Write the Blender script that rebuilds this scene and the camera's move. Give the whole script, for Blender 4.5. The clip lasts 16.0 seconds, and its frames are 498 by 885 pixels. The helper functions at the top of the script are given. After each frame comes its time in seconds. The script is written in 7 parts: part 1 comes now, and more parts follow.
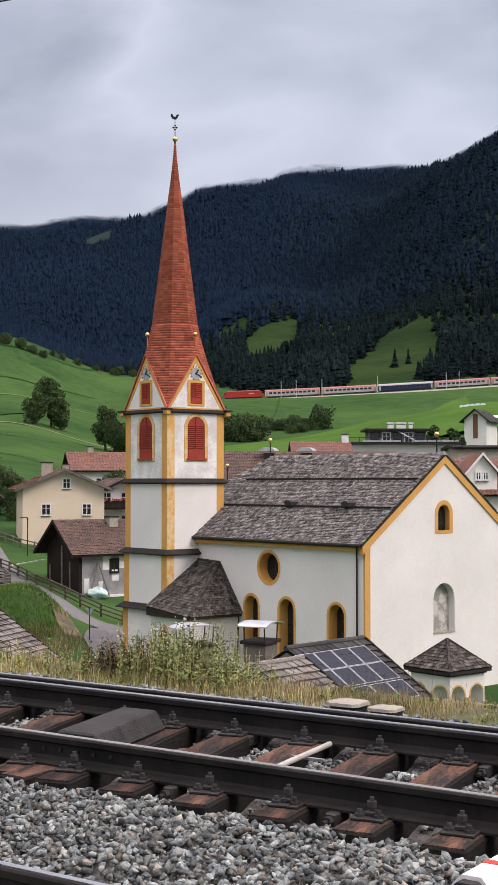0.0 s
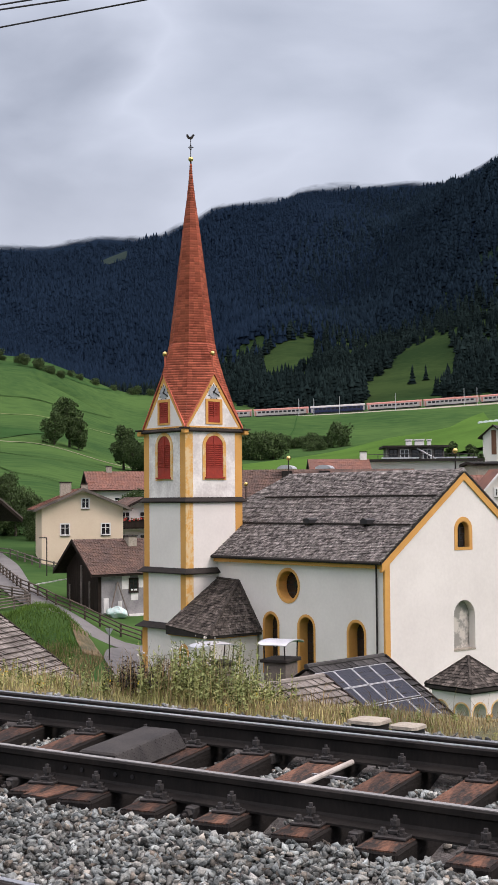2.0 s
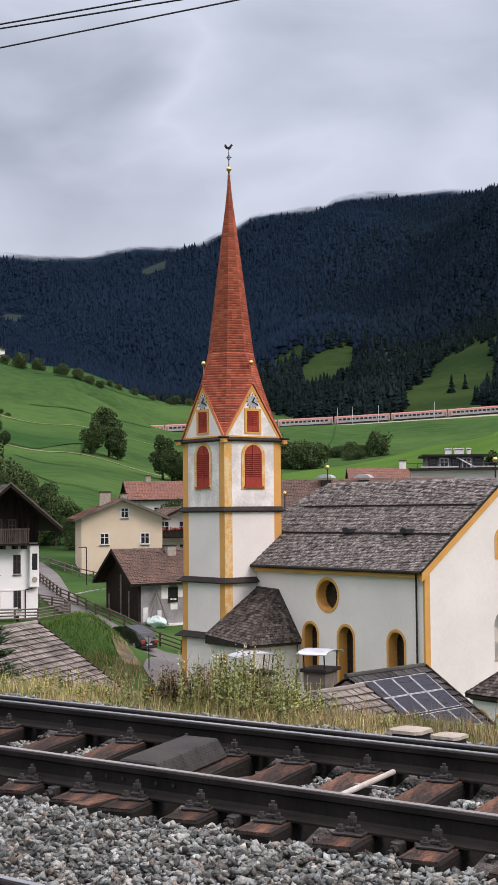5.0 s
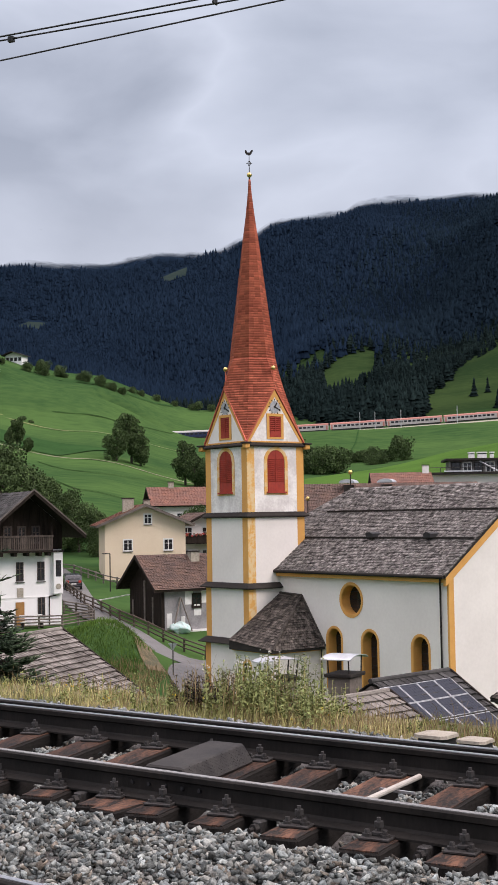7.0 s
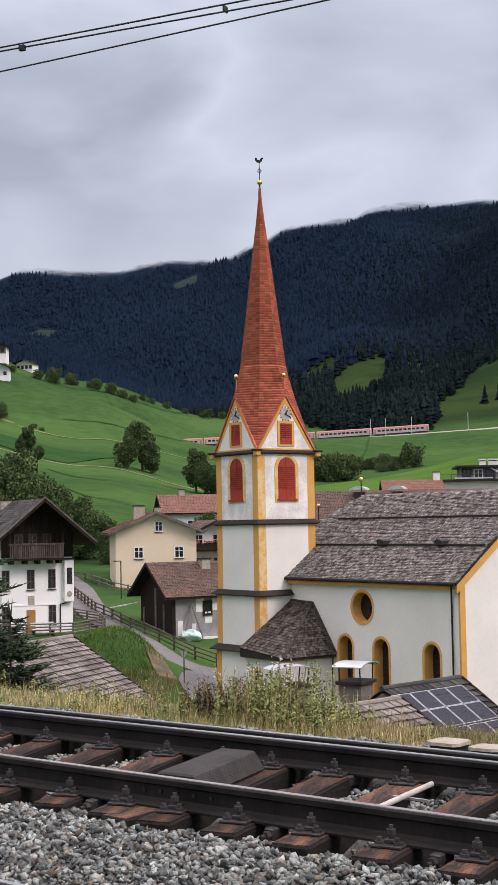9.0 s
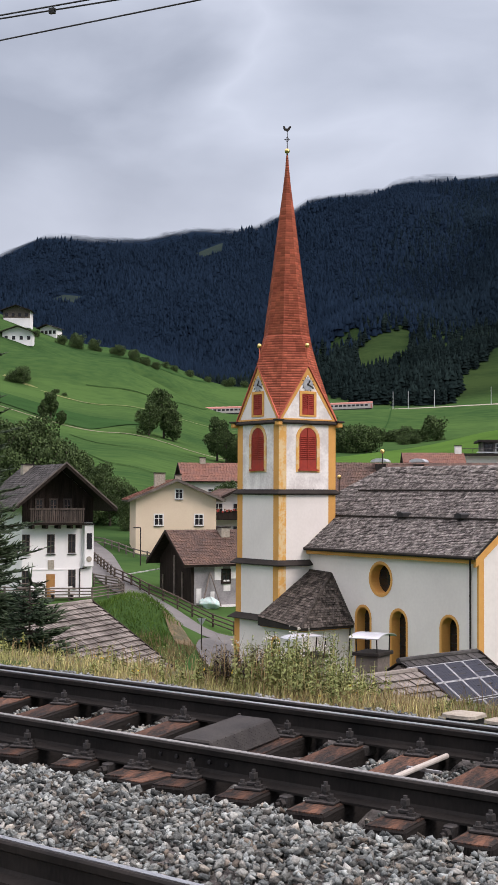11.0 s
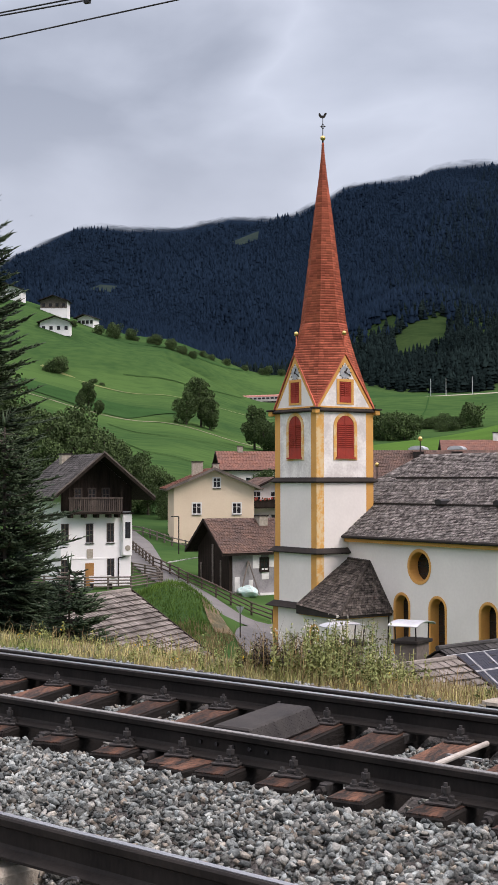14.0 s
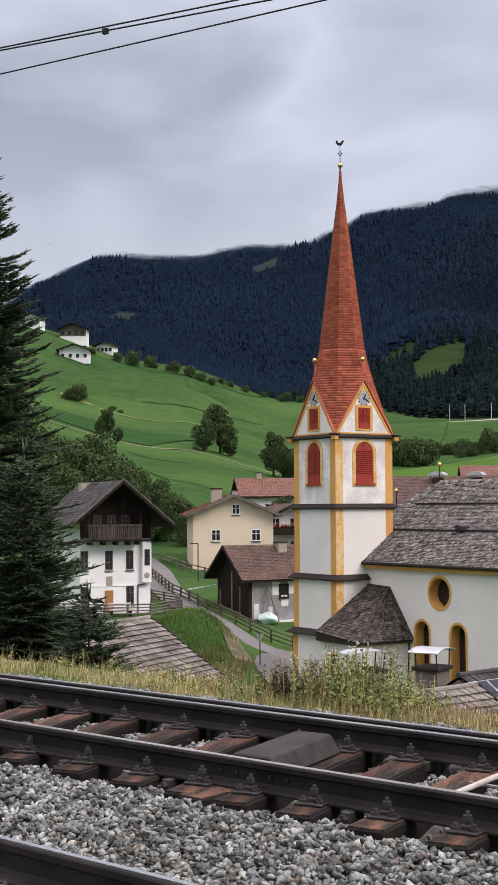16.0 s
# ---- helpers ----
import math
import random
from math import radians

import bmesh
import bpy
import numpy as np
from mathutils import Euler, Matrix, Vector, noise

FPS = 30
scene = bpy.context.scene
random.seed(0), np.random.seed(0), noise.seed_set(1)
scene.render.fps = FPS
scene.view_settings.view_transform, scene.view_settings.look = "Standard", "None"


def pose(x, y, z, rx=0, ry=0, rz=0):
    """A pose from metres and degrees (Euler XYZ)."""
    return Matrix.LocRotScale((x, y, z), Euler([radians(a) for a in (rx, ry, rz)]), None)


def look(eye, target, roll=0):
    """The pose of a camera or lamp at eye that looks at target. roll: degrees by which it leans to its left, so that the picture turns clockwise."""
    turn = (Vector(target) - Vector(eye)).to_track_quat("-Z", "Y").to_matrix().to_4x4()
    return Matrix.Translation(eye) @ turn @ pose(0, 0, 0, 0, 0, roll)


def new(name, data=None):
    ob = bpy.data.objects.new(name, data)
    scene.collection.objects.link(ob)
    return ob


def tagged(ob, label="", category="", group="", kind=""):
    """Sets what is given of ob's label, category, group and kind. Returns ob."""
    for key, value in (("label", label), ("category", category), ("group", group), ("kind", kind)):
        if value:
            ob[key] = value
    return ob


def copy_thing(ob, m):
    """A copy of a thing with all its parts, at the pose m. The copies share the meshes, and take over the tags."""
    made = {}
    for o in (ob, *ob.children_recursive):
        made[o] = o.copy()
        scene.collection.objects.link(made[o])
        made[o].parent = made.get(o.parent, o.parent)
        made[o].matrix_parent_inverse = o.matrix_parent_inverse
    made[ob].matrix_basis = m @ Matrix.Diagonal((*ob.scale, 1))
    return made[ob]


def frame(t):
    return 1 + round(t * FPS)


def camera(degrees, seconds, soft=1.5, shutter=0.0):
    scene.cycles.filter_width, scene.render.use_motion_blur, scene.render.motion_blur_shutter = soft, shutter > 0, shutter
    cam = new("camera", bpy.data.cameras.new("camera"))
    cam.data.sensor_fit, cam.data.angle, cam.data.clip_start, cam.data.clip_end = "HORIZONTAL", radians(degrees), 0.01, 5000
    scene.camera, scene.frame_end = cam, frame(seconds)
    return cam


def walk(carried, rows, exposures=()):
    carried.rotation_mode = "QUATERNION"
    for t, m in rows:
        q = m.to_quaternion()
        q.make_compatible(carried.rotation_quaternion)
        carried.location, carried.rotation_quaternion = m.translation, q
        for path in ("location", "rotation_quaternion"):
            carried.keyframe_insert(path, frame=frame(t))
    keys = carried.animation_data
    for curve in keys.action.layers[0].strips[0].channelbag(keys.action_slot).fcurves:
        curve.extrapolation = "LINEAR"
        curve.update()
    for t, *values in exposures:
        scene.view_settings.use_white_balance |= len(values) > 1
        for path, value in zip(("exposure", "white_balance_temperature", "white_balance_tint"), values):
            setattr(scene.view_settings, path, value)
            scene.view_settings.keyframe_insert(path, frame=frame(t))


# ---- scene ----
# metres; x right, y ahead, z up; z = 0 is the top of the rails of the crossed track
cam = camera(20.84, 16.0, soft=0.7)
ROWS = [
    (0.0, -0.000, 0.0, 1.500, 0.000, 1.694, 0.003),
    (0.5, -0.001, 0.0, 1.499, 0.333, 2.034, 0.035),
    (1.0, -0.002, 0.0, 1.499, 0.530, 2.174, 0.197),
    (1.5, -0.004, 0.0, 1.498, 0.652, 2.307, 0.377),
    (2.0, -0.005, 0.0, 1.497, 0.782, 2.470, 0.493),
    (2.5, -0.006, 0.0, 1.496, 0.934, 2.534, 0.601),
    (3.0, -0.007, 0.0, 1.496, 1.059, 2.504, 0.726),
    (3.5, -0.009, 0.0, 1.495, 1.212, 2.325, 0.745),
    (4.0, -0.010, 0.0, 1.494, 1.473, 2.589, 0.582),
    (4.5, -0.011, 0.0, 1.494, 2.053, 2.748, 0.494),
    (5.0, -0.013, 0.0, 1.493, 2.426, 2.882, 0.575),
    (7.5, -0.019, 0.0, 1.489, 3.547, 3.303, 1.051),
    (8.0, -0.020, 0.0, 1.489, 3.659, 3.542, 1.154),
    (8.5, -0.021, 0.0, 1.488, 3.743, 3.592, 1.180),
    (11.0, -0.027, 0.0, 1.484, 4.703, 2.157, -0.237),
    (11.5, -0.029, 0.0, 1.484, 5.013, 2.251, -0.317),
    (12.0, -0.030, 0.0, 1.483, 5.294, 2.222, -0.211),
    (12.5, -0.030, 0.0, 1.483, 5.614, 1.746, -0.162),
    (13.0, -0.030, 0.0, 1.483, 5.837, 1.586, -0.114),
    (13.5, -0.030, 0.0, 1.483, 6.062, 1.479, -0.048),
    (14.0, -0.030, 0.0, 1.483, 6.295, 1.663, 0.085),
    (14.5, -0.030, 0.0, 1.483, 6.513, 2.019, 0.160),
    (15.0, -0.030, 0.0, 1.483, 6.754, 2.209, 0.176),
    (15.5, -0.030, 0.0, 1.483, 6.933, 2.395, 0.268),
    (16.0, -0.030, 0.0, 1.483, 7.104, 2.792, 0.312),
]
LOOKS = [(0.0, 0.32, 6480, 21.5), (16.0, 0.32, 6480, 21.5)]
walk(cam, [(t, pose(x, y, z, 90 + pitch, roll, yaw)) for t, x, y, z, yaw, pitch, roll in ROWS], LOOKS)

# ---- world and sun: an overcast day, soft light from the right ----
world = bpy.data.worlds.new("overcast_sky")
scene.world = world
world.use_nodes = True
wt = world.node_tree
wt.nodes.clear()


def wnode(kind, **values):
    n = wt.nodes.new(kind)
    for k, v in values.items():
        n.inputs[k].default_value = v
    return n


w_out = wnode("ShaderNodeOutputWorld")
w_bg = wnode("ShaderNodeBackground", Strength=1.0)
w_sky = wt.nodes.new("ShaderNodeTexSky")
w_sky.sky_type = "NISHITA"
w_sky.sun_disc = False
w_sky.sun_elevation = radians(42)
w_sky.sun_rotation = radians(115)
w_co = wt.nodes.new("ShaderNodeTexCoord")
w_map = wt.nodes.new("ShaderNodeMapping")
w_map.inputs["Scale"].default_value = (1.0, 1.0, 2.1)
w_map.inputs["Location"].default_value = (0.35, 0.1, 0.55)
w_n1 = wnode("ShaderNodeTexNoise", Scale=5.0, Detail=6.0, Roughness=0.45, Distortion=0.25)
w_n2 = wnode("ShaderNodeTexNoise", Scale=2.6, Detail=2.0, Roughness=0.4)
w_add = wt.nodes.new("ShaderNodeMath")
w_add.operation = "ADD"
w_ramp = wt.nodes.new("ShaderNodeValToRGB")
els = w_ramp.color_ramp.elements
els[0].position, els[0].color = 0.72, (0.306, 0.358, 0.412, 1)
els[1].position, els[1].color = 1.28, (0.515, 0.588, 0.650, 1)
e = els.new(1.0)
e.color = (0.358, 0.418, 0.476, 1)
w_half = wt.nodes.new("ShaderNodeMath")
w_half.operation = "MULTIPLY"
w_half.inputs[1].default_value = 0.5
w_ramp.color_ramp.elements[0].position = 0.37
w_ramp.color_ramp.elements[1].position = 0.50
w_ramp.color_ramp.elements[2].position = 0.63
w_mixs = wt.nodes.new("ShaderNodeMix")
w_mixs.data_type = "RGBA"
w_mixs.inputs[0].default_value = 0.94
w_sc = wt.nodes.new("ShaderNodeMix")
w_sc.data_type = "RGBA"
w_sc.blend_type = "MULTIPLY"
w_sc.inputs[0].default_value = 1.0
w_sc.inputs[7].default_value = (0.10, 0.10, 0.10, 1)
wl = wt.links.new
wl(w_co.outputs["Generated"], w_map.inputs["Vector"])
wl(w_map.outputs["Vector"], w_n1.inputs["Vector"])
wl(w_map.outputs["Vector"], w_n2.inputs["Vector"])
wl(w_n1.outputs["Fac"], w_add.inputs[0])
wl(w_n2.outputs["Fac"], w_add.inputs[1])
wl(w_add.outputs[0], w_half.inputs[0])
wl(w_half.outputs[0], w_ramp.inputs["Fac"])
wl(w_sky.outputs["Color"], w_sc.inputs[6])
wl(w_sc.outputs[2], w_mixs.inputs[6])
wl(w_ramp.outputs["Color"], w_mixs.inputs[7])
w_sep = wt.nodes.new("ShaderNodeSeparateXYZ")
w_zen = wt.nodes.new("ShaderNodeMapRange")
w_zen.interpolation_type = "SMOOTHSTEP"
for k_, v_ in (("From Min", 0.40), ("From Max", 0.95), ("To Min", 1.0), ("To Max", 4.3)):
    w_zen.inputs[k_].default_value = v_
wl(w_co.outputs["Generated"], w_sep.inputs[0])
wl(w_sep.outputs["Z"], w_zen.inputs["Value"])
wl(w_zen.outputs[0], w_bg.inputs["Strength"])
w_high = wt.nodes.new("ShaderNodeMapRange")
w_high.interpolation_type = "SMOOTHSTEP"
w_high.inputs["From Min"].default_value, w_high.inputs["From Max"].default_value = 0.38, 0.75
w_top = wt.nodes.new("ShaderNodeMix")
w_top.data_type = "RGBA"
w_top.inputs[7].default_value = (0.48, 0.465, 0.468, 1)
wl(w_sep.outputs["Z"], w_high.inputs["Value"])
wl(w_high.outputs[0], w_top.inputs[0])
# pale mist where the cloud base meets the mountains
w_low = wt.nodes.new("ShaderNodeMapRange")
w_low.interpolation_type = "SMOOTHSTEP"
for k_, v_ in (("From Min", 0.29), ("From Max", 0.17), ("To Min", 0.0), ("To Max", 0.55)):
    w_low.inputs[k_].default_value = v_
w_mist = wt.nodes.new("ShaderNodeMix")
w_mist.data_type = "RGBA"
w_mist.inputs[7].default_value = (0.475, 0.535, 0.585, 1)
wl(w_sep.outputs["Z"], w_low.inputs["Value"])
wl(w_low.outputs[0], w_mist.inputs[0])
wl(w_mixs.outputs[2], w_mist.inputs[6])
wl(w_mist.outputs[2], w_top.inputs[6])
wl(w_top.outputs[2], w_bg.inputs["Color"])
wl(w_bg.outputs["Background"], w_out.inputs["Surface"])

sun_data = bpy.data.lights.new("sun", "SUN")
sun_data.energy, sun_data.angle, sun_data.color = 1.5, radians(24), (1.0, 0.93, 0.84)
sun = new("sun", sun_data)
sun.matrix_world = look((60, -30, 55), (0, 0, 0))


# ---- materials ----
def mat(name, color, color2=None, rough=0.8, scale=4.0, fine=40.0, bump=0.3, metal=0.0, vary=0.0, island=False,
        spec=0.4, stretch=(1, 1, 1), contrast=0.5, dist=0.02, world_space=False):
    """A surface with two scales of noise in colour, roughness and relief; vary: change from piece to piece."""
    m = bpy.data.materials.new(name)
    m.use_nodes = True
    t = m.node_tree
    b = t.nodes["Principled BSDF"]
    b.inputs["Metallic"].default_value = metal
    b.inputs["Specular IOR Level"].default_value = spec
    co = t.nodes.new("ShaderNodeTexCoord")
    mp = t.nodes.new("ShaderNodeMapping")
    mp.inputs["Scale"].default_value = stretch
    if world_space:
        geo = t.nodes.new("ShaderNodeNewGeometry")
        t.links.new(geo.outputs["Position"], mp.inputs["Vector"])
    else:
        t.links.new(co.outputs["Object"], mp.inputs["Vector"])
    n1 = t.nodes.new("ShaderNodeTexNoise")
    n1.inputs["Scale"].default_value, n1.inputs["Detail"].default_value = scale, 5
    n2 = t.nodes.new("ShaderNodeTexNoise")
    n2.inputs["Scale"].default_value, n2.inputs["Detail"].default_value = fine, 4
    for n in (n1, n2):
        t.links.new(mp.outputs["Vector"], n.inputs["Vector"])
    mul = t.nodes.new("ShaderNodeMath")
    mul.operation = "MULTIPLY_ADD"
    mul.inputs[1].default_value = 0.45
    t.links.new(n2.outputs["Fac"], mul.inputs[0])
    t.links.new(n1.outputs["Fac"], mul.inputs[2])
    rp = t.nodes.new("ShaderNodeMapRange")
    rp.inputs["From Min"].default_value = 0.725 - 0.28 * (1.1 - contrast)
    rp.inputs["From Max"].default_value = 0.725 + 0.28 * (1.1 - contrast)
    t.links.new(mul.outputs[0], rp.inputs["Value"])
    mx = t.nodes.new("ShaderNodeMix")
    mx.data_type = "RGBA"
    c2 = color2 or tuple(0.72 * c for c in color)
    mx.inputs[6].default_value, mx.inputs[7].default_value = (*c2, 1), (*color, 1)
    t.links.new(rp.outputs[0], mx.inputs[0])
    last = mx.outputs[2]
    if vary:
        if island:
            rnd = t.nodes.new("ShaderNodeNewGeometry").outputs["Random Per Island"]
        else:
            rnd = t.nodes.new("ShaderNodeObjectInfo").outputs["Random"]
        vr = t.nodes.new("ShaderNodeMapRange")
        vr.inputs["To Min"].default_value, vr.inputs["To Max"].default_value = 1 - vary, 1 + vary
        t.links.new(rnd, vr.inputs["Value"])
        hs = t.nodes.new("ShaderNodeHueSaturation")
        t.links.new(vr.outputs[0], hs.inputs["Value"])
        t.links.new(last, hs.inputs["Color"])
        last = hs.outputs["Color"]
    t.links.new(last, b.inputs["Base Color"])
    rr = t.nodes.new("ShaderNodeMapRange")
    rr.inputs["To Min"].default_value, rr.inputs["To Max"].default_value = max(0.05, rough - 0.12), min(1, rough + 0.1)
    t.links.new(n1.outputs["Fac"], rr.inputs["Value"])
    t.links.new(rr.outputs[0], b.inputs["Roughness"])
    if bump:
        bp = t.nodes.new("ShaderNodeBump")
        bp.inputs["Strength"].default_value, bp.inputs["Distance"].default_value = bump, dist
        t.links.new(n2.outputs["Fac"], bp.inputs["Height"])
        t.links.new(bp.outputs["Normal"], b.inputs["Normal"])
    return m


WHITE = mat("white_plaster", (0.82, 0.78, 0.73), (0.73, 0.69, 0.645), 0.9, 0.35, 5, 0.25, contrast=0.3)
WORN = mat("worn_white_plaster", (0.84, 0.81, 0.77), (0.62, 0.58, 0.55), 0.9, 0.9, 6, 0.5, contrast=0.6)
YELLOW = mat("ochre_paint", (0.68, 0.365, 0.10), (0.60, 0.30, 0.075), 0.85, 1.0, 9, 0.2, contrast=0.3)
OLDYELLOW = mat("flaking_ochre_paint", (0.68, 0.37, 0.10), (0.70, 0.52, 0.28), 0.9, 1.6, 6, 0.4, contrast=0.8)
SPIRE = mat("red_shingle", (0.61, 0.160, 0.095), (0.45, 0.108, 0.066), 0.8, 0.8, 9, 0.4, vary=0.24, island=True, spec=0.25)
REDPAINT = mat("red_shutter_paint", (0.37, 0.042, 0.022), (0.27, 0.030, 0.017), 0.7, 2, 20, 0.2)
SHINGLE = mat("weathered_grey_shingle", (0.275, 0.256, 0.240), (0.055, 0.050, 0.046), 0.95, 2.6, 16, 0.9, vary=0.55, island=True, spec=0.2)
LEAD = mat("dark_sheet_metal", (0.040, 0.034, 0.030), (0.022, 0.019, 0.017), 0.85, 1.5, 14, 0.4, spec=0.2)
GOLD = mat("gilt_metal", (0.85, 0.60, 0.22), None, 0.3, 5, 40, 0.05, metal=1.0)
GLASS_DARK = mat("dark_leaded_glass", (0.022, 0.024, 0.028), (0.012, 0.012, 0.014), 0.12, 4, 14, 0.15, spec=0.6)
DIAL = mat("clock_blue_grey", (0.27, 0.29, 0.33), (0.42, 0.42, 0.41), 0.7, 6, 18, 0.1)
DARKWOOD = mat("dark_weathered_timber", (0.034, 0.025, 0.020), (0.015, 0.011, 0.009), 0.9, 1.5, 14, 0.5, stretch=(3, 3, 0.5), spec=0.15)
BALCONYWOOD = mat("brown_grey_balcony_timber", (0.105, 0.082, 0.068), (0.050, 0.039, 0.033), 0.9, 1.5, 14, 0.4, vary=0.3, stretch=(3, 3, 0.5))
GREYWOOD = mat("grey_weathered_timber", (0.20, 0.17, 0.145), (0.11, 0.092, 0.08), 0.9, 1.5, 14, 0.5, vary=0.25)
CREAM = mat("cream_plaster", (0.76, 0.64, 0.48), (0.69, 0.56, 0.41), 0.9, 0.4, 6, 0.2, contrast=0.3)
BROWNTILE = mat("brown_roof_tile", (0.130, 0.076, 0.054), (0.068, 0.042, 0.033), 0.85, 1.0, 9, 0.4, vary=0.22, island=True)
REDTILE = mat("red_roof_tile", (0.215, 0.092, 0.060), (0.135, 0.064, 0.045), 0.85, 0.7, 8, 0.4, vary=0.14, island=True)
GREYTILE = mat("grey_roof_tile", (0.080, 0.077, 0.074), (0.030, 0.029, 0.028), 0.9, 1.0, 9, 0.4, vary=0.30, island=True, spec=0.2)
PALETILE = mat("pale_brown_concrete_tile", (0.285, 0.258, 0.230), (0.135, 0.120, 0.106), 0.95, 1.4, 12, 0.4, vary=0.22, island=True, spec=0.15)
RAILSIDE = mat("rusted_rail_steel", (0.026, 0.0225, 0.0195), (0.009, 0.008, 0.0072), 0.7, 2, 40, 0.08, metal=0.1, stretch=(1.5, 1, 0.5), contrast=0.5, spec=0.2)
RAILTOP = mat("polished_rail_steel", (0.72, 0.72, 0.73), (0.55, 0.55, 0.56), 0.36, 2, 60, 0.05, metal=1.0, stretch=(0.1, 1, 1))
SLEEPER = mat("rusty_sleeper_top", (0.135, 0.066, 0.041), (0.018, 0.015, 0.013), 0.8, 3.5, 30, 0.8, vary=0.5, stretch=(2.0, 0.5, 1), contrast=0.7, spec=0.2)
# creosoted sleeper timber, with the shade of its sides painted in as near black
TIMBER = mat("shaded_creosoted_timber", (0.022, 0.019, 0.017), (0.010, 0.009, 0.008), 0.85, 4, 30, 0.6, stretch=(3.0, 0.3, 1), spec=0.15)
DULLTOP = mat("dull_worn_rail_steel", (0.52, 0.495, 0.47), (0.36, 0.34, 0.32), 0.40, 2, 60, 0.05, metal=0.8, stretch=(0.1, 1, 1))
DARKSHINGLE = mat("dark_brown_shingle", (0.125, 0.108, 0.094), (0.036, 0.031, 0.027), 0.95, 2.6, 16, 0.9, vary=0.55, island=True, spec=0.15)
FARMWHITE = mat("fresh_white_limewash", (0.90, 0.89, 0.88), (0.83, 0.82, 0.81), 0.9, 0.4, 5, 0.2, contrast=0.3)
HOUSETILE = mat("red_brown_roof_tile", (0.205, 0.088, 0.058), (0.105, 0.052, 0.038), 0.9, 0.8, 8, 0.4, vary=0.22, island=True, spec=0.2)
IRON = mat("grey_iron", (0.06, 0.058, 0.056), (0.032, 0.028, 0.026), 0.55, 8, 60, 0.3, metal=0.4)
STONE = mat("grey_ballast_stone", (0.315, 0.325, 0.314), (0.074, 0.078, 0.076), 0.9, 9, 60, 0.6, vary=0.6, island=True, world_space=True, spec=0.25)
ASPHALT = mat("grey_asphalt", (0.17, 0.165, 0.16), (0.12, 0.118, 0.115), 0.9, 0.5, 6, 0.3)
COVER = mat("dark_grey_painted_steel", (0.050, 0.046, 0.042), (0.022, 0.020, 0.019), 0.75, 5, 60, 0.25, spec=0.25)
CONCRETE = mat("weathered_concrete", (0.42, 0.38, 0.31), (0.28, 0.25, 0.20), 0.9, 5, 40, 0.5)
SHEET = mat("galvanised_sheet", (0.62, 0.63, 0.65), (0.48, 0.49, 0.50), 0.4, 2, 20, 0.1, metal=0.6)
SOLAR = mat("blue_black_solar_glass", (0.022, 0.026, 0.042), (0.014, 0.016, 0.028), 0.4, 2, 20, 0.02, spec=0.25)
ALU = mat("aluminium_frame", (0.62, 0.62, 0.63), None, 0.4, 3, 30, 0.05, metal=0.7)
TRAINRED = mat("red_locomotive_paint", (0.42, 0.030, 0.018), (0.34, 0.025, 0.015), 0.45, 0.5, 5, 0.02)
TRAINGREY = mat("light_grey_coach_paint", (0.44, 0.42, 0.41), (0.36, 0.34, 0.33), 0.5, 0.5, 5, 0.02)
TRAINROOF = mat("pinkish_red_coach_roof", (0.46, 0.20, 0.16), (0.38, 0.15, 0.12), 0.6, 0.5, 5, 0.02)
TRAINBLUE = mat("dark_blue_coach_paint", (0.020, 0.028, 0.085), (0.015, 0.020, 0.06), 0.4, 0.5, 5, 0.02)
TRAINDARK = mat("coach_window_glass", (0.025, 0.026, 0.03), None, 0.15, 1, 10, 0.0)
BLACK = mat("black_rubber_metal", (0.020, 0.020, 0.021), None, 0.6, 3, 20, 0.1)
WHITEPAINT = mat("white_paint", (0.78, 0.77, 0.75), (0.66, 0.65, 0.62), 0.55, 2, 20, 0.1)
REDSTRIPE = mat("red_signal_paint", (0.52, 0.045, 0.025), (0.42, 0.04, 0.025), 0.5, 3, 30, 0.1)
BARK = mat("grey_brown_bark", (0.10, 0.08, 0.065), (0.05, 0.04, 0.033), 0.95, 3, 18, 0.8)
LEAF = mat("broadleaf_green", (0.076, 0.118, 0.042), (0.036, 0.058, 0.022), 0.75, 0.6, 5, 0.0, vary=0.35, island=True, spec=0.1)
NEEDLE = mat("dark_spruce_needles", (0.062, 0.090, 0.046), (0.026, 0.042, 0.026), 0.75, 0.8, 6, 0.0, vary=0.5, island=True, spec=0.12)
# aerial haze is painted into the farther forest colours: bluer with distance
FOREST = mat("far_spruce_haze_blue", (0.0098, 0.0188, 0.0335), (0.0078, 0.0152, 0.0275), 0.95, 0.006, 0.05, 0.0, vary=0.18, island=True, spec=0.0, world_space=True)
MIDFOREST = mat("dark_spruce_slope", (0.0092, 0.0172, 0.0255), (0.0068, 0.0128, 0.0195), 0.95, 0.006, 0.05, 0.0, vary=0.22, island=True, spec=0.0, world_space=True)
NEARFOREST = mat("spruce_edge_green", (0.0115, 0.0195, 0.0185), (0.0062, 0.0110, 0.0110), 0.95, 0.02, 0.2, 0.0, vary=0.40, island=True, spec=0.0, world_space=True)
STRAW = mat("dry_grass_and_weeds", (0.48, 0.42, 0.20), (0.17, 0.21, 0.065), 0.9, 1.3, 9, 0.0, vary=0.6, island=True, spec=0.1)
WEED = mat("green_weed_leaves", (0.27, 0.30, 0.115), (0.13, 0.165, 0.058), 0.8, 1.6, 9, 0.0, vary=0.45, island=True, spec=0.15)
DRYSTEM = mat("brown_dry_stalks", (0.36, 0.27, 0.14), (0.16, 0.115, 0.06), 0.9, 1.5, 9, 0.0, vary=0.5, island=True, spec=0.1)
